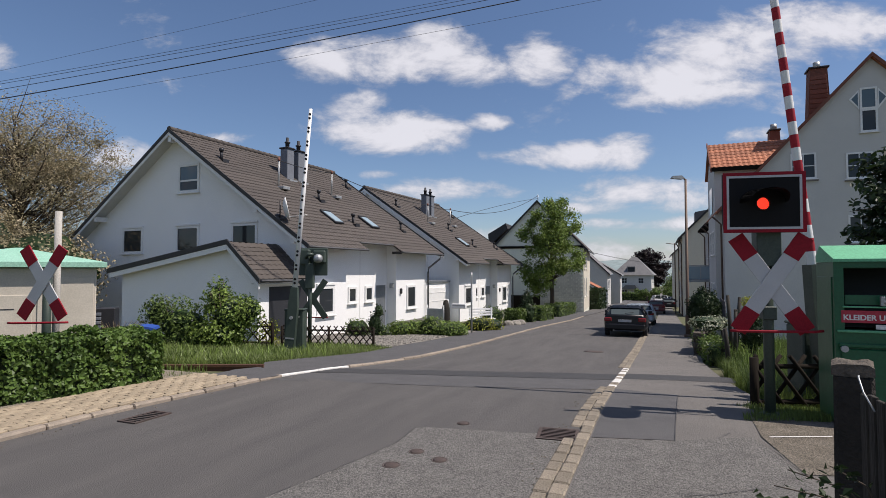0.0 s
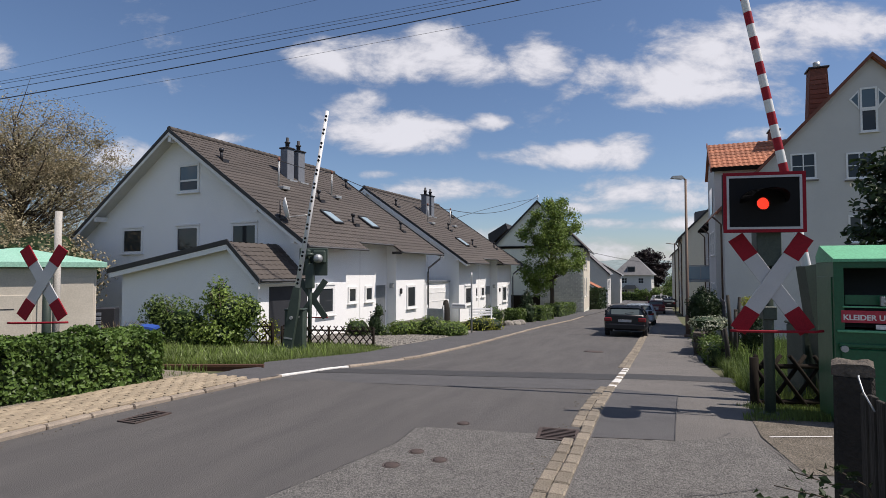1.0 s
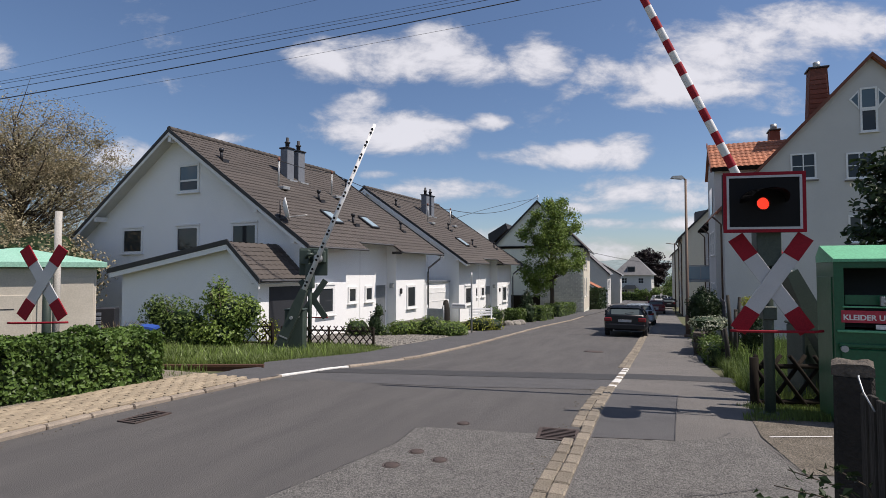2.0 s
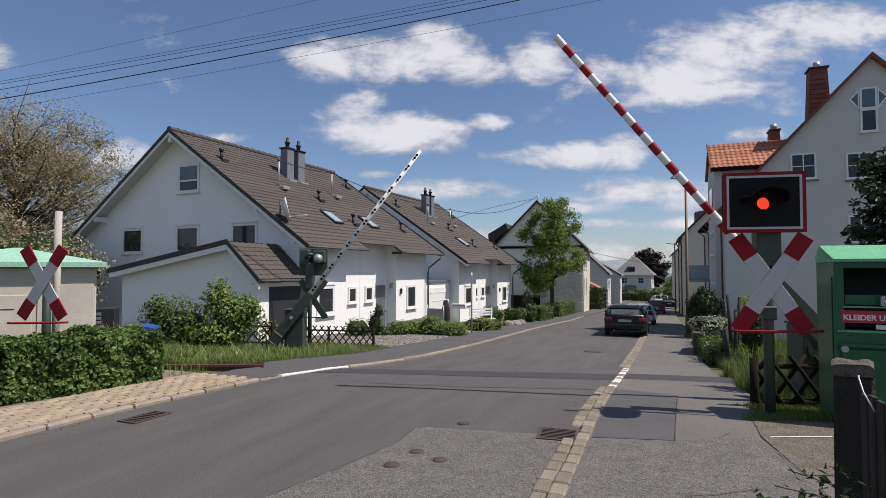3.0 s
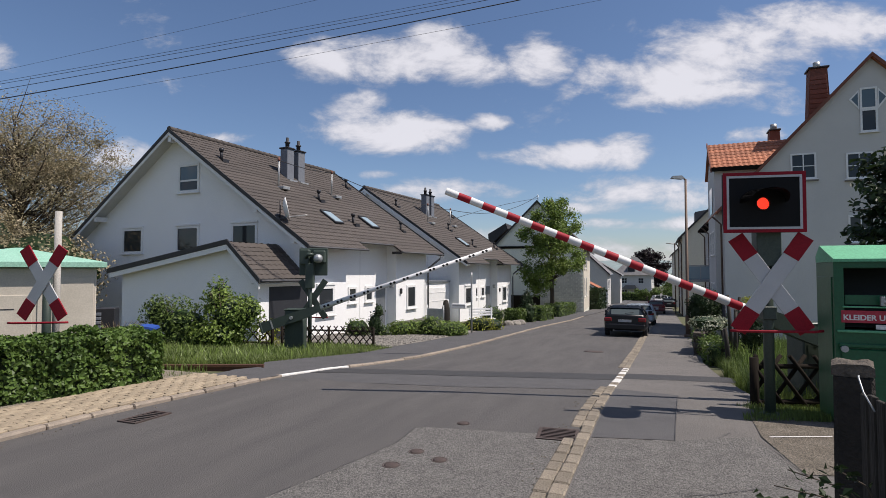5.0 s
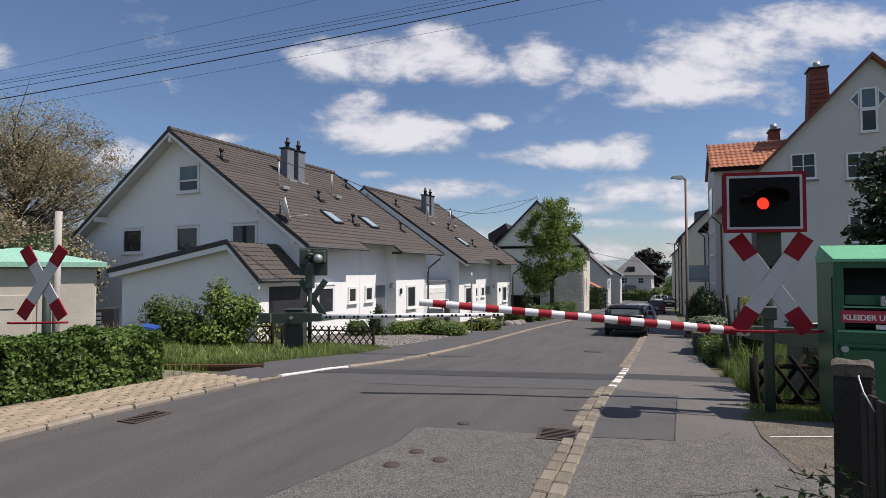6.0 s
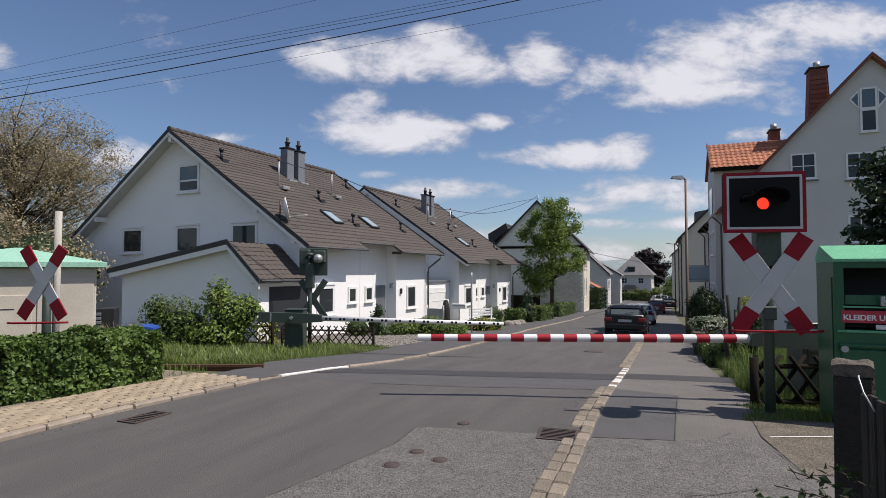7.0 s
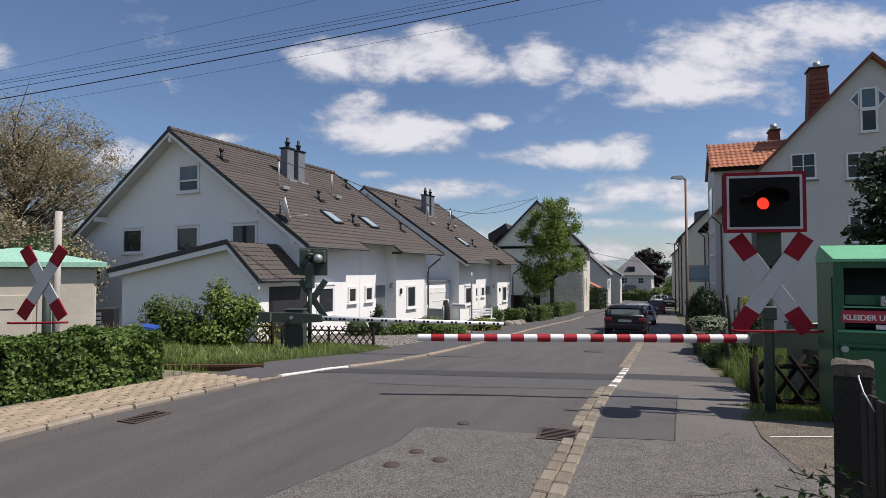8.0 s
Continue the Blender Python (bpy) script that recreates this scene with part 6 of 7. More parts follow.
def wires():
    def cable(pts, r, label="thin dark overhead cable", sag=0.0, n=14):
        a, b = Vector(pts[0]), Vector(pts[1])
        line = [a.lerp(b, i / n) - Vector((0, 0, sag * 4 * (i / n) * (1 - i / n))) for i in range(n + 1)]
        solid("overhead_cable", tube(B(), line, r, 6), "cable", label, "cable", "overhead cables")
    # span lines high over the crossing: (far left point, right point)
    cable([(-19.5, 18.0, 6.62), (8.0, 18.0, 11.98)], 0.016, "thick dark overhead cable", 0.2)
    for zl, zr, r in ((8.13, 10.86, 0.006), (8.04, 10.75, 0.007), (7.85, 10.6, 0.009), (7.18, 9.86, 0.005), (8.5, 11.9, 0.004)):
        k = (zr - zl) / 14.58
        cable([(-19.5, 18.0, zl - 4.92 * k), (8.0, 18.0, zr + 8.0 * k)], r, sag=0.12)
    pole = base("utility_pole", pose(-19.5, 18.0, land(-19.5, 18.0) - 0.2), "tall grey wooden pole holding the overhead cables", "pole")
    part("shaft", tube(B(), [(0, 0, -0.3), (0, 0, 5), (0, 0, 9.0)], [0.14, 0.12, 0.1], 10), "wood_grey", pole)
    # house service cables
    c1 = H1.matrix_basis
    k = (7.75 - 2.62) / 7.55

    def mast(m, x, y, t):
        return m @ Vector((x, y, 7.75 + t - x * k + 1.2))
    m1a, m1b = mast(c1, 3.23, 3.17, 0), mast(c1, 3.09, 7.31, 0)
    m2a, m2b = mast(H2.matrix_basis, 3.23, 3.17, -0.42), mast(H2.matrix_basis, 3.09, 7.31, -0.42)
    cable([m1a, m1b], 0.018, sag=0.1), cable([m1b, m2a], 0.018, sag=0.25), cable([m2a, m2b], 0.018, sag=0.1)
    top = hg.matrix_basis @ Vector((4.55, 0.6, 9.5))
    cable([m2b, top], 0.022, sag=0.9), cable([m2b - Vector((0, 0, 0.8)), top - Vector((0, 0, 0.3))], 0.018, sag=-0.2)
    cable([(15.5, 57, 3.6), (34, 80, 2.6)], 0.014, sag=0.3), cable([(20, 76, 4.4), (44, 100, 2.4)], 0.014, sag=0.3)


wires()
# ---- plants ----
def leaf_mesh(name, pts, size, seed, up=0.5, fold=True, outward=None, slim=0.62):
    """Many small folded leaves at points; outward: directions that they lean to."""
    r = np.random.RandomState(seed)
    n = len(pts)
    nor = r.normal(size=(n, 3)) + np.array([0, 0, up])
    if outward is not None:
        nor = nor * 0.6 + outward
    nor /= np.linalg.norm(nor, axis=1)[:, None] + 1e-9
    t = np.cross(nor, r.normal(size=(n, 3)))
    t /= np.linalg.norm(t, axis=1)[:, None] + 1e-9
    b = np.cross(nor, t)
    s = (size * r.uniform(0.6, 1.35, n))[:, None]
    tip, root = pts + t * s * 0.5, pts - t * s * 0.5
    l, rr = pts + b * s * slim * 0.5 + nor * s * 0.12 - t * s * 0.05, pts - b * s * slim * 0.5 + nor * s * 0.12 - t * s * 0.05
    v = np.stack([root, l, tip, rr], 1).reshape(-1, 3)
    k = np.arange(n) * 4
    f = np.concatenate([np.stack([k, k + 2, k + 1], 1), np.stack([k, k + 3, k + 2], 1)])
    me = bpy.data.meshes.new(name)
    me.from_pydata(v.tolist(), [], f.tolist())
    return me


def blob_points(n, centre, radii, seed, shell=0.45, gap=0.0, freq=1.3, flat=-1.0):
    """Points in the outer part of a lumpy ellipsoid, with gaps."""
    r = np.random.RandomState(seed)
    out, dirs = [], []
    off = Vector((seed * 3.7, seed * 1.3, seed * 0.7))
    while len(out) < n:
        d = Vector(r.normal(size=3)).normalized()
        if d.z < flat:
            continue
        lump = 1.0 + 0.3 * noise.noise(d * freq * 1.7 + off) + 0.16 * noise.noise(d * freq * 4 + off)
        rad = lump * (1 - shell * r.rand() ** 1.6)
        p = Vector((d.x * radii[0], d.y * radii[1], d.z * radii[2])) * rad
        if gap and noise.noise(p * (2.2 / max(radii)) * freq + off) < gap - 0.5 + 0.25 * r.rand():
            continue
        out.append((p.x + centre[0], p.y + centre[1], p.z + centre[2]))
        dirs.append((d.x, d.y, d.z))
    return np.array(out), np.array(dirs)


def with_material(me, name):
    me.materials.append(M[name])
    return me


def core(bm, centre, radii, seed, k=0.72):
    """A dark lumpy core that stops the view through a dense shrub; its colour stands in for inner shade."""
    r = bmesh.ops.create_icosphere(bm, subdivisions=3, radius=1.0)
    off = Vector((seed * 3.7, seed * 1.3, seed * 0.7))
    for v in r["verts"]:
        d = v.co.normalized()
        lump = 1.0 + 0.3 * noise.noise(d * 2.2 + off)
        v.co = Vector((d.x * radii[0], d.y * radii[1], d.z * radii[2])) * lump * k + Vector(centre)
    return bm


def shrub(label, blobs, leaf, material, n, seed, name="shrub", stems=True, dense=0.72, group="", twigs=0):
    """A shrub of several lumpy blobs (x, y, z, rx, ry, rz) that starts at the ground."""
    x0, y0 = blobs[0][0], blobs[0][1]
    g = land(x0, y0) - 0.06
    s = base(name, pose(x0, y0, g), label, name.replace("_", " "), group)
    pts, dirs = [], []
    tot = sum(b[3] * b[4] + b[4] * b[5] for b in blobs)
    bm = B()
    for i, (x, y, z, rx, ry, rz) in enumerate(blobs):
        c = (x - x0, y - y0, z - g)
        p, d = blob_points(int(n * (rx * ry + ry * rz) / tot), c, (rx, ry, rz), seed + i)
        keep = p[:, 2] > 0.02
        pts.append(p[keep]), dirs.append(d[keep])
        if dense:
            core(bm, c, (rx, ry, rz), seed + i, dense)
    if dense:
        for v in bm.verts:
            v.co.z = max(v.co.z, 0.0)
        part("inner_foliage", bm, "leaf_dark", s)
    else:
        bm.free()
    me = with_material(leaf_mesh("foliage", np.concatenate(pts), leaf, seed, outward=np.concatenate(dirs)), material)
    ob = new("foliage", me)
    ob.parent = s
    bm = B()
    rnd = random.Random(seed)
    for x, y, z, rx, ry, rz in blobs:
        for _ in range(3 + twigs):
            tp = Vector((x - x0 + rnd.uniform(-1, 1) * rx * 0.7, y - y0 + rnd.uniform(-1, 1) * ry * 0.7, z - g + rz * rnd.uniform(0.2, 1.0)))
            tube(bm, [(x - x0 + rnd.uniform(-0.1, 0.1), y - y0, -0.05), tp * 0.5 + Vector((rnd.uniform(-0.1, 0.1), 0, 0)), tp], [0.025, 0.015, 0.006], 5)
    part("stem", bm, "bark", s)
    return s


def tree(label, x, y, h, crown, trunk_r, leaf, material, n, seed, gap=0.35, clumps=40, z0=None, name="tree"):
    """A tapered trunk with forking limbs and leaf clumps about the limb ends; crown: centre height, rx, ry, rz."""
    rnd = random.Random(seed)
    g = (land(x, y) if z0 is None else z0) - 0.08
    t = base(name, pose(x, y, g), label, "tree", "trees")
    cz, rx, ry, rz = crown
    bm = B()
    tube(bm, [(0, 0, -0.1), (0.02, 0, cz * 0.35), (-0.03, 0.02, cz * 0.8), (0.0, 0.0, cz + rz * 0.6)], [trunk_r * 1.25, trunk_r, trunk_r * 0.75, trunk_r * 0.2], 10)
    part("trunk", bm, "bark", t)
    pts, dirs = [], []
    off = Vector((seed * 1.7, 0, seed))
    for i in range(clumps):
        while True:
            d = Vector((rnd.gauss(0, 1), rnd.gauss(0, 1), rnd.gauss(0, 1))).normalized()
            if d.z > -0.85:
                break
        lump = 1 + 0.28 * noise.noise(d * 2 + off)
        e = Vector((d.x * rx * lump, d.y * ry * lump, cz + d.z * rz * lump))
        if i % 3 == 0:
            e = Vector((e.x * 0.55, e.y * 0.55, cz + (e.z - cz) * 0.6))
        root = Vector((0, 0, min(max(cz * 0.55, e.z - 0.9 * Vector((e.x, e.y, 0)).length), cz + rz * 0.5)))
        mid = root.lerp(e, 0.5) + Vector((rnd.uniform(-1, 1), rnd.uniform(-1, 1), rnd.uniform(0, 1))) * 0.12 * rx
        bm = tube(B(), [root, mid, e], [trunk_r * 0.24, trunk_r * 0.13, trunk_r * 0.05], 5)
        for _ in range(3):
            tw = e + Vector((rnd.gauss(0, 1), rnd.gauss(0, 1), rnd.gauss(0.3, 0.8))) * rx * 0.17
            tube(bm, [mid.lerp(e, rnd.random()), tw], [trunk_r * 0.06, trunk_r * 0.025], 4)
        part("limb", bm, "bark", t)
        cr = rx * rnd.uniform(0.2, 0.36)
        p, d2 = blob_points(n // clumps, e, (cr * 1.1, cr * 1.1, cr * 0.85), seed * 50 + i, shell=0.9, gap=gap)
        pts.append(p), dirs.append(d2 * 0.6)
    me = with_material(leaf_mesh("crown", np.concatenate(pts), leaf, seed, outward=np.concatenate(dirs), up=0.8), material)
    ob = new("crown", me)
    ob.parent = t
    return t


def box_points(n, L, D, H, seed, lump=0.08, faces=(1, 1, 1, 1)):
    """Points on the skin of a clipped hedge of that length, depth and height, its front along x."""
    r = np.random.RandomState(seed)
    area = np.array([L * H, L * H, D * H, D * H, L * D])
    pick = r.choice(5, n, p=area / area.sum())
    a, b = r.rand(n), r.rand(n)
    p, d = np.zeros((n, 3)), np.zeros((n, 3))
    for i in range(n):
        k = pick[i]
        if k == 0:
            p[i], d[i] = (a[i] * L, 0, b[i] * H), (0, -1, 0)
        elif k == 1:
            p[i], d[i] = (a[i] * L, D, b[i] * H), (0, 1, 0)
        elif k == 2:
            p[i], d[i] = (0, a[i] * D, b[i] * H), (-1, 0, 0)
        elif k == 3:
            p[i], d[i] = (L, a[i] * D, b[i] * H), (1, 0, 0)
        else:
            p[i], d[i] = (a[i] * L, b[i] * D, H), (0, 0, 1)
        w = noise.noise(Vector(p[i]) * 2.3 + Vector((seed, 0, 0))) * lump * 2 + noise.noise(Vector(p[i]) * 6.1) * lump
        p[i] += d[i] * (w - r.rand() ** 2 * 0.12)
    return p, d


def hedge(label, a, b, depth, height, leaf, material, n, seed, lump=0.08, h0=-0.06, name="hedge", group="hedges"):
    a, b = Vector(a), Vector(b)
    L = (b - a).length
    rz = math.degrees(math.atan2(b.y - a.y, b.x - a.x))
    g0, g1 = land(a.x, a.y) + h0, land(b.x, b.y) + h0
    m = Matrix.Translation((a.x, a.y, g0)) @ pose(0, 0, 0, 0, 0, rz) @ pose(0, 0, 0, 0, -math.degrees(math.atan2(g1 - g0, L)), 0)
    h = base(name, m, label, "hedge", group)
    p, d = box_points(n, L, depth, height, seed, lump)
    ob = new("foliage", with_material(leaf_mesh("foliage", p, leaf, seed, outward=d * 0.9, slim=0.8), material))
    ob.parent = h
    # dark box: blocks the view and stands in for the hedge's inner shade
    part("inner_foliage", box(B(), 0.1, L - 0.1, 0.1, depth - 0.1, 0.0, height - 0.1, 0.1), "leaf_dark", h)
    return h


def blades(name, label, region, n, h, seed, material="grass", width=0.012, spread=0.35, z=-0.06, m_extra=None, heads=False):
    """Grass blades scattered where region(x, y) is true; region also gives bounds as attributes of a tuple."""
    r = np.random.RandomState(seed)
    (x0, x1, y0, y1), test = region
    pts = []
    while len(pts) < n:
        x, y = r.uniform(x0, x1), r.uniform(y0, y1)
        if test(x, y) and noise.noise(Vector((x * 1.1, y * 1.1, seed))) > -0.45 + 0.3 * r.rand():
            pts.append((x, y, land(x, y) + z))
    p = np.array(pts)
    a = r.uniform(0, 2 * math.pi, n)
    hh = h * r.uniform(0.45, 1.25, n) * (1 + 0.5 * np.array([noise.noise(Vector((q[0] * 0.9, q[1] * 0.9, 5))) for q in pts]))
    side = np.stack([np.cos(a), np.sin(a), np.zeros(n)], 1) * (width * r.uniform(0.6, 1.4, n))[:, None]
    lean = np.stack([np.cos(a * 3.7), np.sin(a * 3.7), np.zeros(n)], 1) * (hh * spread * r.rand(n))[:, None]
    up = np.zeros((n, 3))
    up[:, 2] = hh
    v = np.stack([p - side, p + side, p + side * 0.7 + up * 0.55 + lean * 0.35, p - side * 0.7 + up * 0.55 + lean * 0.35, p + up + lean], 1).reshape(-1, 3)
    k = np.arange(n) * 5
    f4 = np.stack([k, k + 1, k + 2, k + 3], 1).tolist()
    f3 = np.stack([k + 3, k + 2, k + 4], 1).tolist()
    me = bpy.data.meshes.new(name)
    me.from_pydata(v.tolist(), [], f4 + f3)
    me.materials.append(M[material])
    return tagged(new(name, me), label, "grass", kind="stuff")


def q_of(x, y):
    return 0.3697 * x + 0.9291 * y


def pq(x, y):
    return 0.9291 * x - 0.3697 * y, 0.3697 * x + 0.9291 * y


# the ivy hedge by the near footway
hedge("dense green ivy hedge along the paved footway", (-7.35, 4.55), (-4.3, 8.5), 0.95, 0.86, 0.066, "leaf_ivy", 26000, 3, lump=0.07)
hedge("low dark hedge with weeds beside the pavement", (7.15, 13.9), (9.95, 20.6), 0.5, 0.62, 0.07, "leaf_green", 3200, 4, lump=0.12)
for (q0, p1, q1, w, h) in ((31.4, -7.7, 32.9, 0.9, 0.9), (33.6, -7.5, 35.0, 0.9, 0.95), (35.5, -7.2, 39.6, 1.0, 1.0), (43.2, -7.35, 52.0, 1.2, 1.1)):
    a, b = street(p1, q0), street(p1, q1)
    hedge("clipped green garden hedge along the footway", a[:2], b[:2], w, h, 0.11, "leaf_green", 2200, int(q0), lump=0.07)
hedge("dark clipped hedge before a far house", street(-6.6, 66)[:2], street(-6.6, 73)[:2], 2.4, 2.4, 0.3, "leaf_dark", 1500, 9, lump=0.25)
hedge("green clipped hedge before the villa", (38.5, 119), (44, 116), 1.5, 1.7, 0.3, "leaf_green", 1200, 12, lump=0.3)

# trees
tree("slender young street tree with fresh green leaves", 8.95, 45.0, 9, (5.5, 2.2, 2.1, 3.8), 0.17, 0.18, "leaf_street", 26000, 5, gap=0.12, clumps=85)
tree("tall walnut tree with sparse brownish spring leaves", -23.4, 30.0, 11, (6.9, 4.7, 4.2, 4.3), 0.3, 0.11, "leaf_brown", 90000, 8, gap=0.3, clumps=150)
tree("dark purple copper beech far down the street", 52.2, 140.0, 13, (7.8, 4.3, 4.0, 4.0), 0.4, 0.6, "leaf_purple", 10000, 11, gap=0.0, clumps=50)
for i, (x, y, h, r) in enumerate(((54, 128, 5.2, 3.4), (57, 134, 5.0, 3.2), (50, 118, 3.2, 2.2), (42, 113, 3.0, 2.2), (60, 140, 5.4, 4.0))):
    tree("leafy green garden tree at the street's end", x, y, 8, (h * 0.62, r, r, h * 0.42), 0.2, 0.4, "leaf_green", 1500, 30 + i, gap=0.1, clumps=16)

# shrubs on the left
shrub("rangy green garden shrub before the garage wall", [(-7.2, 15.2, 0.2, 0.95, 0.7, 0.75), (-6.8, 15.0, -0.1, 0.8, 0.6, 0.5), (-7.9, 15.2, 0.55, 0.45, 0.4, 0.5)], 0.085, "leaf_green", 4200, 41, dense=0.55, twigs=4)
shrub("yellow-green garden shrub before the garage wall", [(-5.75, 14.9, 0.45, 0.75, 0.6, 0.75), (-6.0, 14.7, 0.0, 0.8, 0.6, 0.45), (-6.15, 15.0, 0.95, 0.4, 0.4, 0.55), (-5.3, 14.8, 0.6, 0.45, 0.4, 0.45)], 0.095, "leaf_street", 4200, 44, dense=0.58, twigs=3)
shrub("pale yellow flowering shrub by the fence", [(-5.2, 16.3, -0.1, 0.4, 0.35, 0.45)], 0.07, "leaf_yellow", 500, 47, dense=0.0)
shrub("tangled thicket behind the relay cabinet", [(-17.0, 23.0, 1.5, 3.0, 1.5, 2.2), (-21.5, 24.0, 2.2, 3.4, 1.5, 2.6)], 0.13, "leaf_brown", 12000, 50, dense=0.8)
shrub("small clipped conifer by the house entrance", [(-2.65, 21.4, -0.35, 0.3, 0.3, 0.5), (-2.5, 21.4, 0.15, 0.2, 0.2, 0.28)], 0.07, "leaf_dark", 700, 53)
shrub("low green shrub by the house entrance", [(-3.3, 21.2, -0.5, 0.55, 0.45, 0.4), (-2.4, 21.6, -0.7, 0.5, 0.4, 0.3)], 0.09, "leaf_green", 700, 54)
for i, (x, y, r, h) in enumerate(((-1.75, 22.0, 0.5, 0.34), (-1.2, 22.4, 0.55, 0.36), (-0.45, 22.2, 0.65, 0.46), (0.15, 22.0, 0.65, 0.36), (0.55, 22.4, 0.5, 0.32))):
    shrub("rounded green shrub in the front garden", [(x, y, land(x, y) + h * 0.75, r, 0.5, h)], 0.09, "leaf_street", 900, 60 + i, group="garden shrubs")
shrub("bright yellow-green ground shrub by the footway", [(1.6, 25.2, land(1.6, 25.2) + 0.25, 0.75, 0.5, 0.4), (2.25, 25.8, land(2.2, 25.8) + 0.25, 0.6, 0.5, 0.35)], 0.09, "leaf_yellow", 1100, 70, dense=0.8)
shrub("dark rounded shrub by the house corner", [(2.6, 29.0, land(2.6, 29) + 0.5, 0.75, 0.6, 0.6)], 0.1, "leaf_green", 700, 72)
shrub("pointed dwarf conifer behind the hedge", [(5.2, 34.0, land(5.2, 34) + 0.6, 0.6, 0.6, 0.9), (5.2, 34.0, land(5.2, 34) + 1.4, 0.35, 0.35, 0.7)], 0.12, "leaf_dark", 900, 74)
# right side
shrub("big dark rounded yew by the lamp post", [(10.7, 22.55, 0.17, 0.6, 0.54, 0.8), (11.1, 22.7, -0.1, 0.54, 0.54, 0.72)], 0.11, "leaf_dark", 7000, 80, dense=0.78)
shrub("white flowering shrub on the garden wall", [(7.95, 16.6, 0.12, 0.5, 0.4, 0.24), (8.5, 17.2, 0.1, 0.45, 0.4, 0.22)], 0.06, "leaf_white", 1300, 82, dense=0.8)
shrub("small clipped box shrub with a yellow top", [(7.75, 13.8, 0.5, 0.3, 0.3, 0.45), (7.75, 13.8, 0.15, 0.3, 0.3, 0.5)], 0.055, "leaf_dark", 2200, 84, dense=0.8)
shrub("yellow new growth of the clipped box", [(7.75, 13.75, 0.93, 0.27, 0.25, 0.17)], 0.05, "leaf_yellow", 500, 86, dense=0.0)


# overhanging branch of a shrub beside the container
def side_tree():
    t = base("shrub", pose(7.7, 8.7, -0.25), "dark-leaved shrub hanging over the green container", "shrub")
    part("trunk", tube(B(), [(0, 0, 0), (0.03, 0, 0.9), (-0.05, 0.02, 1.6), (-0.2, 0, 3.6)], [0.06, 0.05, 0.04, 0.02], 8), "bark", t)
    rnd = random.Random(4)
    bm = B()
    pts, dirs = [], []
    for i in range(95):
        z = rnd.uniform(1.95, 4.0)
        reach = 0.95 * math.sin(max(0.25, (4.0 - z) / 1.9 * 1.9 + 0.45))
        e = Vector((rnd.uniform(-1.5, 0.3) * reach, rnd.uniform(-0.45, 0.4), z))
        tube(bm, [(-0.1, 0, z - 0.25), (e.x * 0.5, e.y * 0.5, z), e - Vector((0, 0, 0.08))], [0.02, 0.012, 0.004], 5)
        for k in range(85):
            s = rnd.random()
            pts.append((e.x * s + rnd.gauss(0, 0.07), e.y * s + rnd.gauss(0, 0.07), z + rnd.gauss(-0.02, 0.07)))
            dirs.append((e.x * 0.5, e.y * 0.5 - 0.2, 0.5))
    part("twigs", bm, "bark", t)
    ob = new("foliage", with_material(leaf_mesh("foliage", np.array(pts), 0.12, 5, outward=np.array(dirs)), "leaf_dark"))
    ob.parent = t


side_tree()


def rose_twigs():
    t = base("rose_shrub", pose(2.3, 2.8, 0.09), "thin rose stems with a few dark leaves by the gate post", "shrub")
    ends = [(-0.62, 0.02, 0.55), (-0.5, 0.1, 0.6), (-0.72, 0.0, 0.5), (-0.34, -0.05, 0.53), (-0.28, 0.1, 0.62)]
    rnd = random.Random(9)
    pts = []
    for e in ends:
        mid = (e[0] * 0.45, e[1] * 0.5, e[2] * 0.86)
        part("stem", tube(B(), [(0, 0, -0.14), (-0.04, 0, 0.3), mid, e], [0.008, 0.007, 0.005, 0.003], 5), "bark", t)
        for k in range(13):
            s = rnd.uniform(0.1, 1.05)
            pts.append((mid[0] + (e[0] - mid[0]) * s + rnd.gauss(0, 0.02), mid[1] + rnd.gauss(0, 0.03), mid[2] + (e[2] - mid[2]) * s + rnd.gauss(0, 0.02)))
    ob = new("foliage", with_material(leaf_mesh("foliage", np.array(pts), 0.058, 6), "leaf_dark"))
    ob.parent = t


rose_twigs()

# grass
blades("grass_left", "tall spring grass between the track and the fence", ((-9.5, -0.8, 10.5, 16.5), lambda x, y: pq(x, y)[0] < kerb_l(pq(x, y)[1]) - 1.75 and y > 10.75 - 0.02 * x and y < 16.3 + 0.27 * (x + 3)), 80000, 0.2, 1, width=0.0045, spread=0.9)
blades("weeds_left", "straggling weeds and seed heads in the grass", ((-9.5, -0.8, 10.8, 16.3), lambda x, y: pq(x, y)[0] < kerb_l(pq(x, y)[1]) - 1.9 and y < 16.2 + 0.27 * (x + 3)), 2600, 0.3, 21, material="leaf_street", width=0.012, spread=0.6)
blades("weeds_right", "tall seed stalks in the grass bank", ((4.8, 12.5, 7.6, 19.0), lambda x, y: 1.5 < pq(x, y)[0] < 4.5), 2200, 0.62, 22, material="leaf_street", width=0.01, spread=0.5)
blades("grass_verge", "rough grass beside the hedge end and the track", ((-9.0, -4.0, 8.3, 10.3), lambda x, y: x < -3.95 - (y - 8.7) * 0.25 and y > 8.55 and (y < 9.2 or y > 9.75 or x < -5.2)), 2600, 0.16, 2, width=0.008)
blades("grass_right", "long uncut grass on the bank beside the pavement", ((4.6, 12.5, 7.5, 19.0), lambda x, y: pq(x, y)[0] > 1.35 + 0.1 * math.sin(y * 3) and pq(x, y)[0] < 4.5), 50000, 0.36, 3, width=0.0055, spread=0.8)
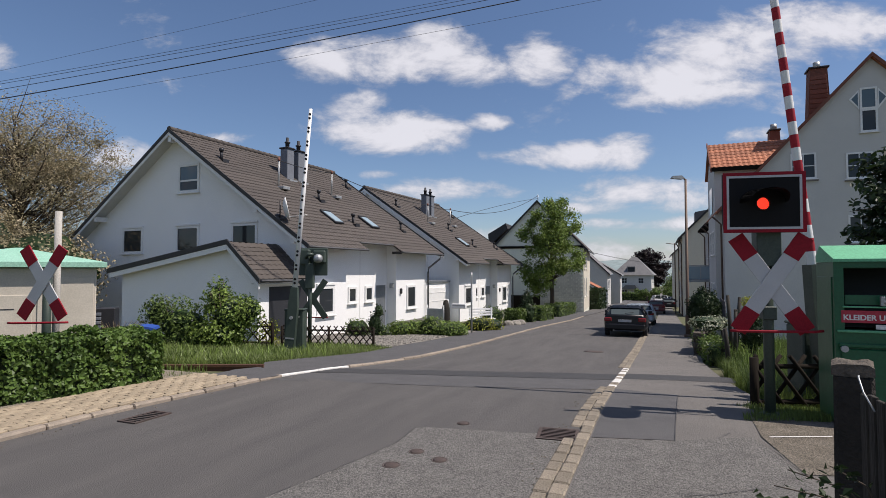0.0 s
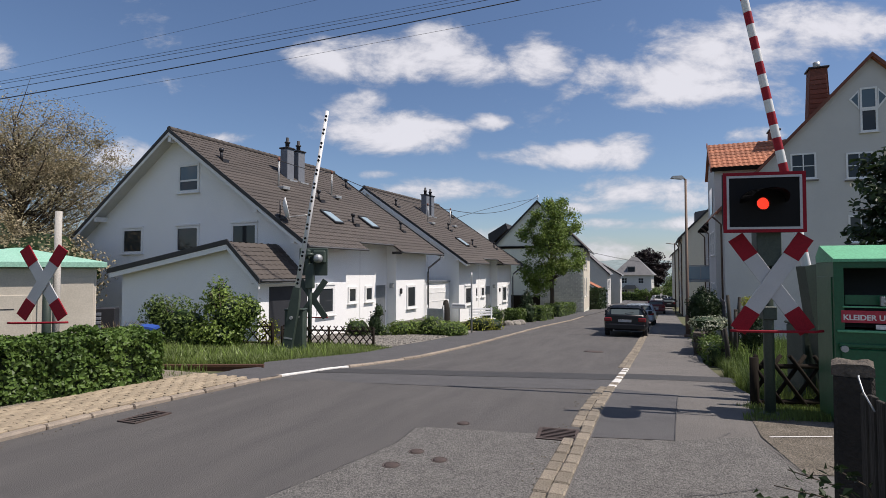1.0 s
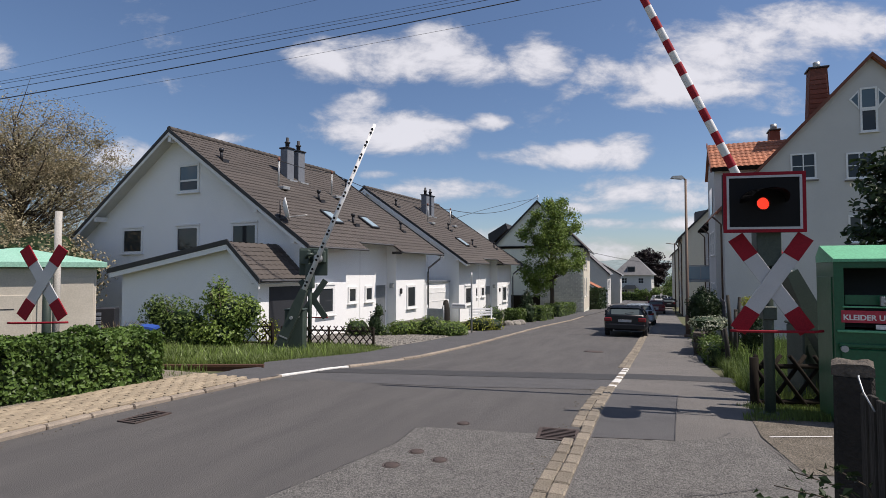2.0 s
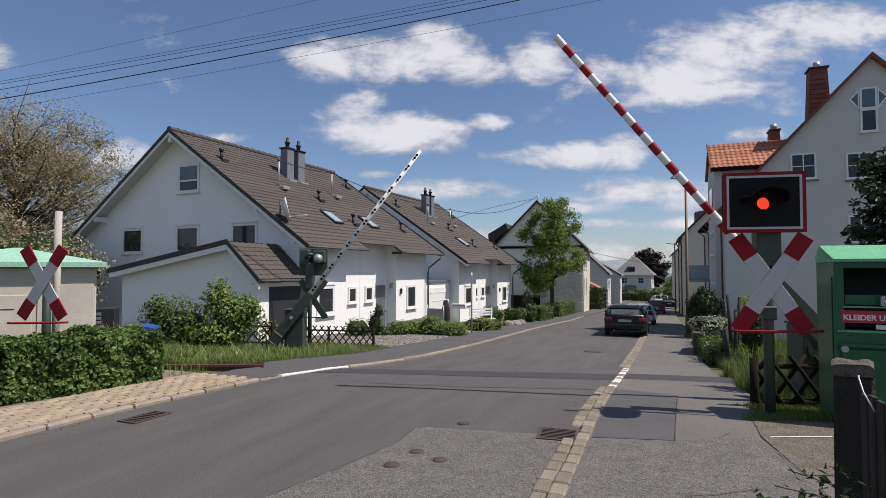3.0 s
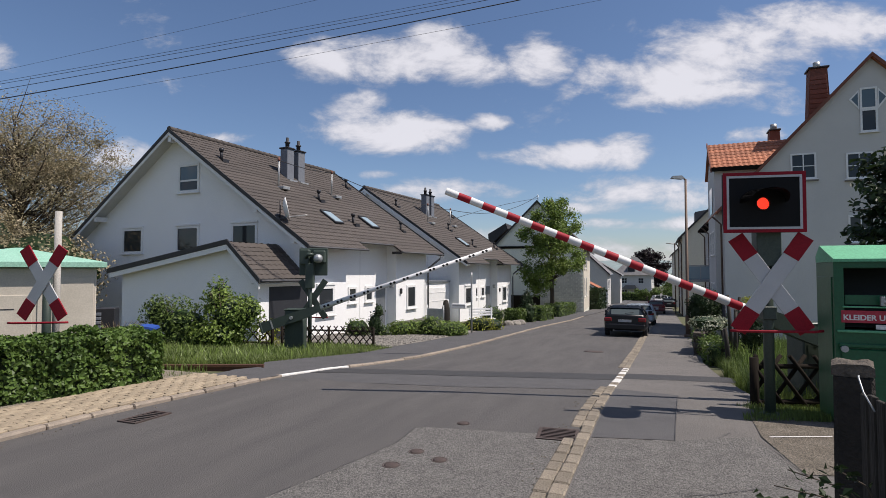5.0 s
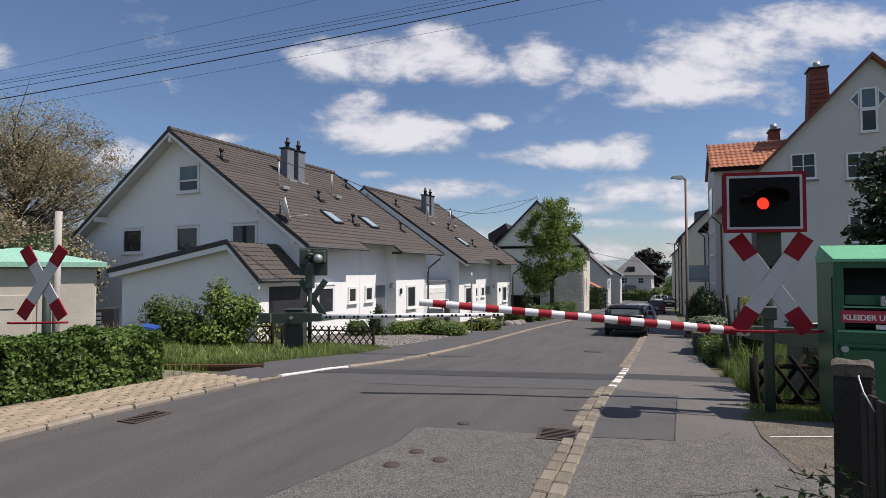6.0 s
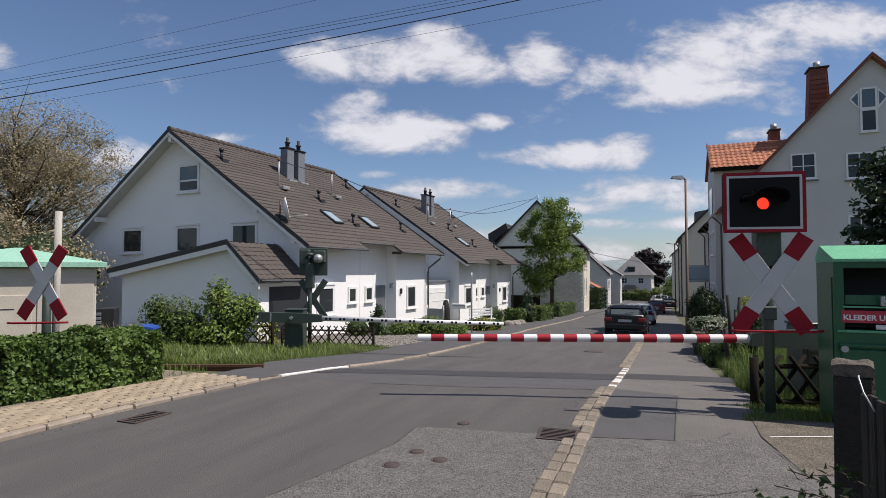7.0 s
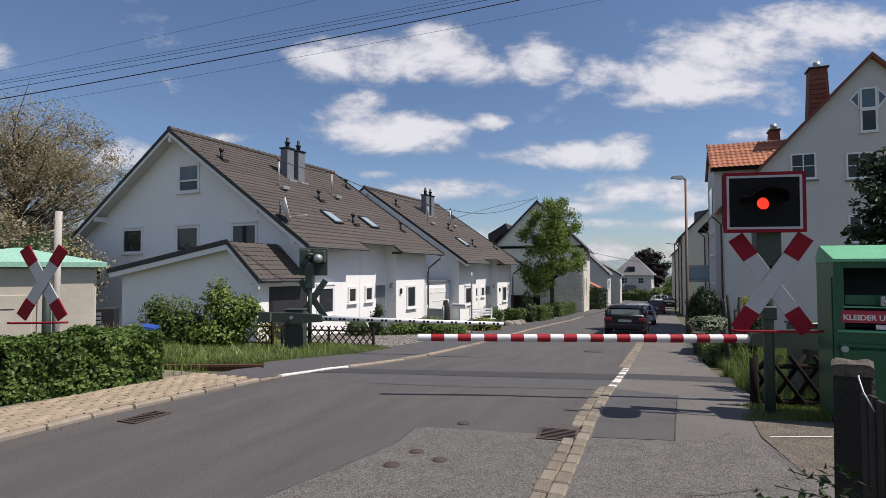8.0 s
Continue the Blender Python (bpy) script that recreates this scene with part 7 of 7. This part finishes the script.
blades("grass_front", "short grass and weeds at the foot of the lattice fence", ((3.4, 4.9, 6.3, 7.4), lambda x, y: pq(x, y)[0] > 0.97 + 0.1 * math.sin(q_of(x, y) * 5) and q_of(x, y) > 7.05 + 0.3 * noise.noise(Vector((x * 4, y * 4, 0)))), 3200, 0.1, 4, width=0.006, z=0.0)


# ---- smaller things ----
def louvre_box():
    b = base("louvre_box", pose(-8.05, 12.9, land(-8.05, 12.9) - 0.06, 0, 0, 20), "grey slatted box beside the house wall", "box")
    part("case", box(B(), -0.3, 0.3, 0, 0.5, 0, 1.05, 0.02), "dark_metal", b)
    for i in range(9):
        part("slat", box(B(), -0.28, 0.02, -0.03, 0.0, 0.08 + i * 0.1, 0.15 + i * 0.1, 0.006), "slate_grey", b)


louvre_box()


def straw():
    s = base("dry_grass", pose(-7.35, 12.4, land(-7.35, 12.4) - 0.06), "tuft of dry straw-coloured ornamental grass", "plant")
    rnd = random.Random(8)
    bm = B()
    for i in range(160):
        a, l = rnd.uniform(0, 6.28), rnd.uniform(0.5, 1.0)
        e = Vector((math.cos(a) * 0.5 * l + 0.1, math.sin(a) * 0.3, l * 0.8))
        tube(bm, [(rnd.uniform(-0.12, 0.12), rnd.uniform(-0.1, 0.1), 0), e * 0.55 + Vector((0, 0, 0.12)), e], [0.012, 0.009, 0.004], 3, False)
    part("stalks", bm, "straw", s)["kind"] = "stuff"


straw()


def blue_bin():
    b = base("waste_bin", pose(-7.5, 13.6, land(-7.5, 13.6) - 0.12, 0, 0, 15), "dark waste bin with a bright blue lid", "bin")
    part("body", prism(B(), [(-0.3, 0), (0.3, 0), (0.36, 0.62), (-0.36, 0.62)], -0.3, 0.3), "dark_metal", b)
    part("lid", prism(B(), [(-0.38, 0.625), (0.38, 0.625), (0.36, 0.69), (0.1, 0.74), (-0.36, 0.69)], -0.34, 0.33), "bin_blue", b, "bright blue lid")


blue_bin()


def sign_pole():
    x, y = 1.24, 23.75
    s = base("sign_pole", pose(x, y, land(x, y)), "thin grey sign pole on the footway", "sign")
    part("pole", tube(B(), [(0, 0, 0), (0, 0, 2.62)], 0.035, 8), "galv", s)
    part("sign_plate", box(B(), -0.012, 0.012, -0.3, 0.3, 1.9, 2.5, 0.004), "galv", s)
    m = base("letter_box", pose(0.75, 25.4, land(0.75, 25.4), 0, 0, -25), "white letter box on a thin stand", "letter box")
    part("case", box(B(), -0.35, 0.35, -0.1, 0.1, 1.0, 1.22, 0.02), "white_paint", m)
    part("flap", box(B(), -0.3, 0.3, -0.108, -0.1, 1.12, 1.18), "galv", m)
    part("stand", tube(B(), [(0, 0, 0), (0, 0, 1.0)], 0.03, 8), "galv", m)
    b = base("garden_bench", pose(2.0, 27.6, land(2.0, 27.6), 0, 0, 20), "white painted garden bench by the wall", "bench")
    for i in range(3):
        part("seat_slat", box(B(), -0.65, 0.65, -0.2 + i * 0.14, -0.09 + i * 0.14, 0.43, 0.46, 0.006), "white_paint", b)
        part("back_slat", box(B(), -0.65, 0.65, 0.24, 0.27, 0.58 + i * 0.14, 0.67 + i * 0.14, 0.006), "white_paint", b)
    for x in (-0.58, 0.58):
        part("leg", box(B(), x - 0.03, x + 0.03, -0.2, 0.24, 0, 0.43, 0.008), "white_paint", b)
        part("back_post", box(B(), x - 0.03, x + 0.03, 0.22, 0.26, 0.43, 1.0, 0.006), "white_paint", b)
    f = base("house_sign", pose(-0.3, 23.4, land(-0.3, 23.4), 0, 0, -25), "grey garden board on two posts", "sign")
    part("board", box(B(), -0.42, 0.38, -0.02, 0.02, 0.55, 1.05, 0.01), "galv", f)
    for x in (-0.4, 0.36):
        part("post", tube(B(), [(x, 0, 0), (x, 0, 1.2)], 0.025, 6), "galv", f)
    r = base("standing_stone", pose(0.15, 28.2, land(0.15, 28.2)), "dark upright garden stone", "stone")
    part("stone", lathe(B(), [(0.2, -0.1), (0.22, 0.3), (0.2, 0.9), (0.12, 1.3), (0.03, 1.36)], 10), "post_stone", r)
    rnd = random.Random(2)
    for i in range(5):
        bm = B()
        bmesh.ops.create_icosphere(bm, subdivisions=2, radius=0.3)
        for v in bm.verts:
            v.co = v.co * (1 + 0.35 * noise.noise(v.co * 3 + Vector((i * 3, 0, 0))))
            v.co.z *= 0.7
        xx, yy = 2.75 + i * 0.4, 29.3 + i * 0.35 + rnd.uniform(-0.3, 0.3)
        solid("boulder", bm, "cobble", "rough grey garden boulder", "stone", "garden boulders", m=pose(xx, yy, land(xx, yy) + 0.08, 0, 0, i * 40))


sign_pole()


def right_bits():
    w = base("planter_wall", Matrix.Translation((7.55, 15.9, land(7.5, 15.9) - 0.1)) @ pose(0, 0, 0, 0, 0, 62), "low brown stone planter wall", "wall")
    rnd = random.Random(6)
    for r in range(5):
        for i in range(7):
            x = i * 0.34 + (0.17 if r % 2 else 0)
            part("stone", box(B(), x + 0.01, x + 0.32, rnd.uniform(-0.02, 0.02), 0.3, r * 0.16, r * 0.16 + 0.15, 0.02), "cap_stone", w)
    for x, y, h, lean in ((8.05, 15.2, 1.5, 2), (8.35, 15.9, 1.9, -3), (8.6, 16.2, 1.85, 5), (6.95, 13.4, 1.05, -4), (7.2, 14.2, 0.95, 3)):
        p = base("fence_post", pose(x, y, land(x, y) - 0.1, 0, lean, 0), "weathered leaning wooden fence post", "post", "garden fence posts")
        part("shaft", tube(B(), [(0, 0, 0), (0.01, 0, h * 0.6), (0, 0, h)], [0.06, 0.055, 0.045], 7), "wood_grey", p)
    f = base("fence", pose(10.5, 20.4, land(10.5, 20.4) - 0.05, 0, 0, 66), "thin dark metal garden fence", "fence")
    for i in range(14):
        part("bar", tube(B(), [(i * 0.25, 0, 0), (i * 0.25, 0, 1.6)], 0.015, 5), "dark_metal", f)
    for z in (0.3, 1.4):
        part("rail", tube(B(), [(0, 0, z), (3.3, 0, z)], 0.02, 5), "dark_metal", f)


right_bits()


def litter():
    """Small stones and dry leaves along the gutter and the pavement's edge."""
    rnd = random.Random(17)
    bm = B()
    for i in range(110):
        q = rnd.uniform(2.5, 9)
        p = kerb_r(q) - 0.34 + rnd.gauss(0, 0.05) if i < 50 else kerb_l(q) + 0.06 + abs(rnd.gauss(0, 0.1))
        h = 0.006
        s = rnd.uniform(0.006, 0.018)
        c = Vector(street(p, q, h))
        a = rnd.uniform(0, 6.28)
        vs = [bm.verts.new(c + Vector((math.cos(a + k * 2.1) * s, math.sin(a + k * 2.1) * s, 0))) for k in range(3)] + [bm.verts.new(c + Vector((0, 0, s * 0.7)))]
        for k in range(3):
            bm.faces.new((vs[k], vs[(k + 1) % 3], vs[3]))
    solid("grit", bm, "soil", "scattered grit along the gutter", "grit", kind="stuff")


litter()


def swing(side, angle):
    return pose(0, -0.28, 0, 0, -side * angle, 0)


def motions():
    near = [(0.0, 83.2), (0.5, 83.0), (0.8, 81.0), (1.0, 78.3), (1.5, 70.7), (2.8, 51.9), (3.0, 49.2), (3.5, 42.7), (4.0, 35.8), (4.5, 28.9), (4.7, 26.0),
            (5.8, 8.5), (6.0, 5.2), (6.2, 2.7), (6.4, 0.6), (6.5, 0.2), (8.0, 0.2)]
    far = [(0.0, 85.5), (0.5, 85.3), (0.8, 83.2), (1.0, 80.9), (1.5, 74.4), (3.0, 52.7), (3.5, 45.5), (4.0, 37.8), (4.5, 29.3), (4.7, 25.4),
           (5.8, 3.2), (6.0, 0.8), (6.2, -0.8), (6.4, -1.6), (6.5, -1.7), (8.0, -1.7)]
    walk(ARM1, [(t, swing(-1, a)) for t, a in near])
    walk(ARM2, [(t, swing(1, a)) for t, a in far])
    # the red light flashes about once a second: invented blade swings in and out
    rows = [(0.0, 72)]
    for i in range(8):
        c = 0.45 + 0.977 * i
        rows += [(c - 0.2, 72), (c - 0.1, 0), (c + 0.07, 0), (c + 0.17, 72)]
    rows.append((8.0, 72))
    walk(BLADE, [(t, blink_pose(a)) for t, a in rows])


motions()
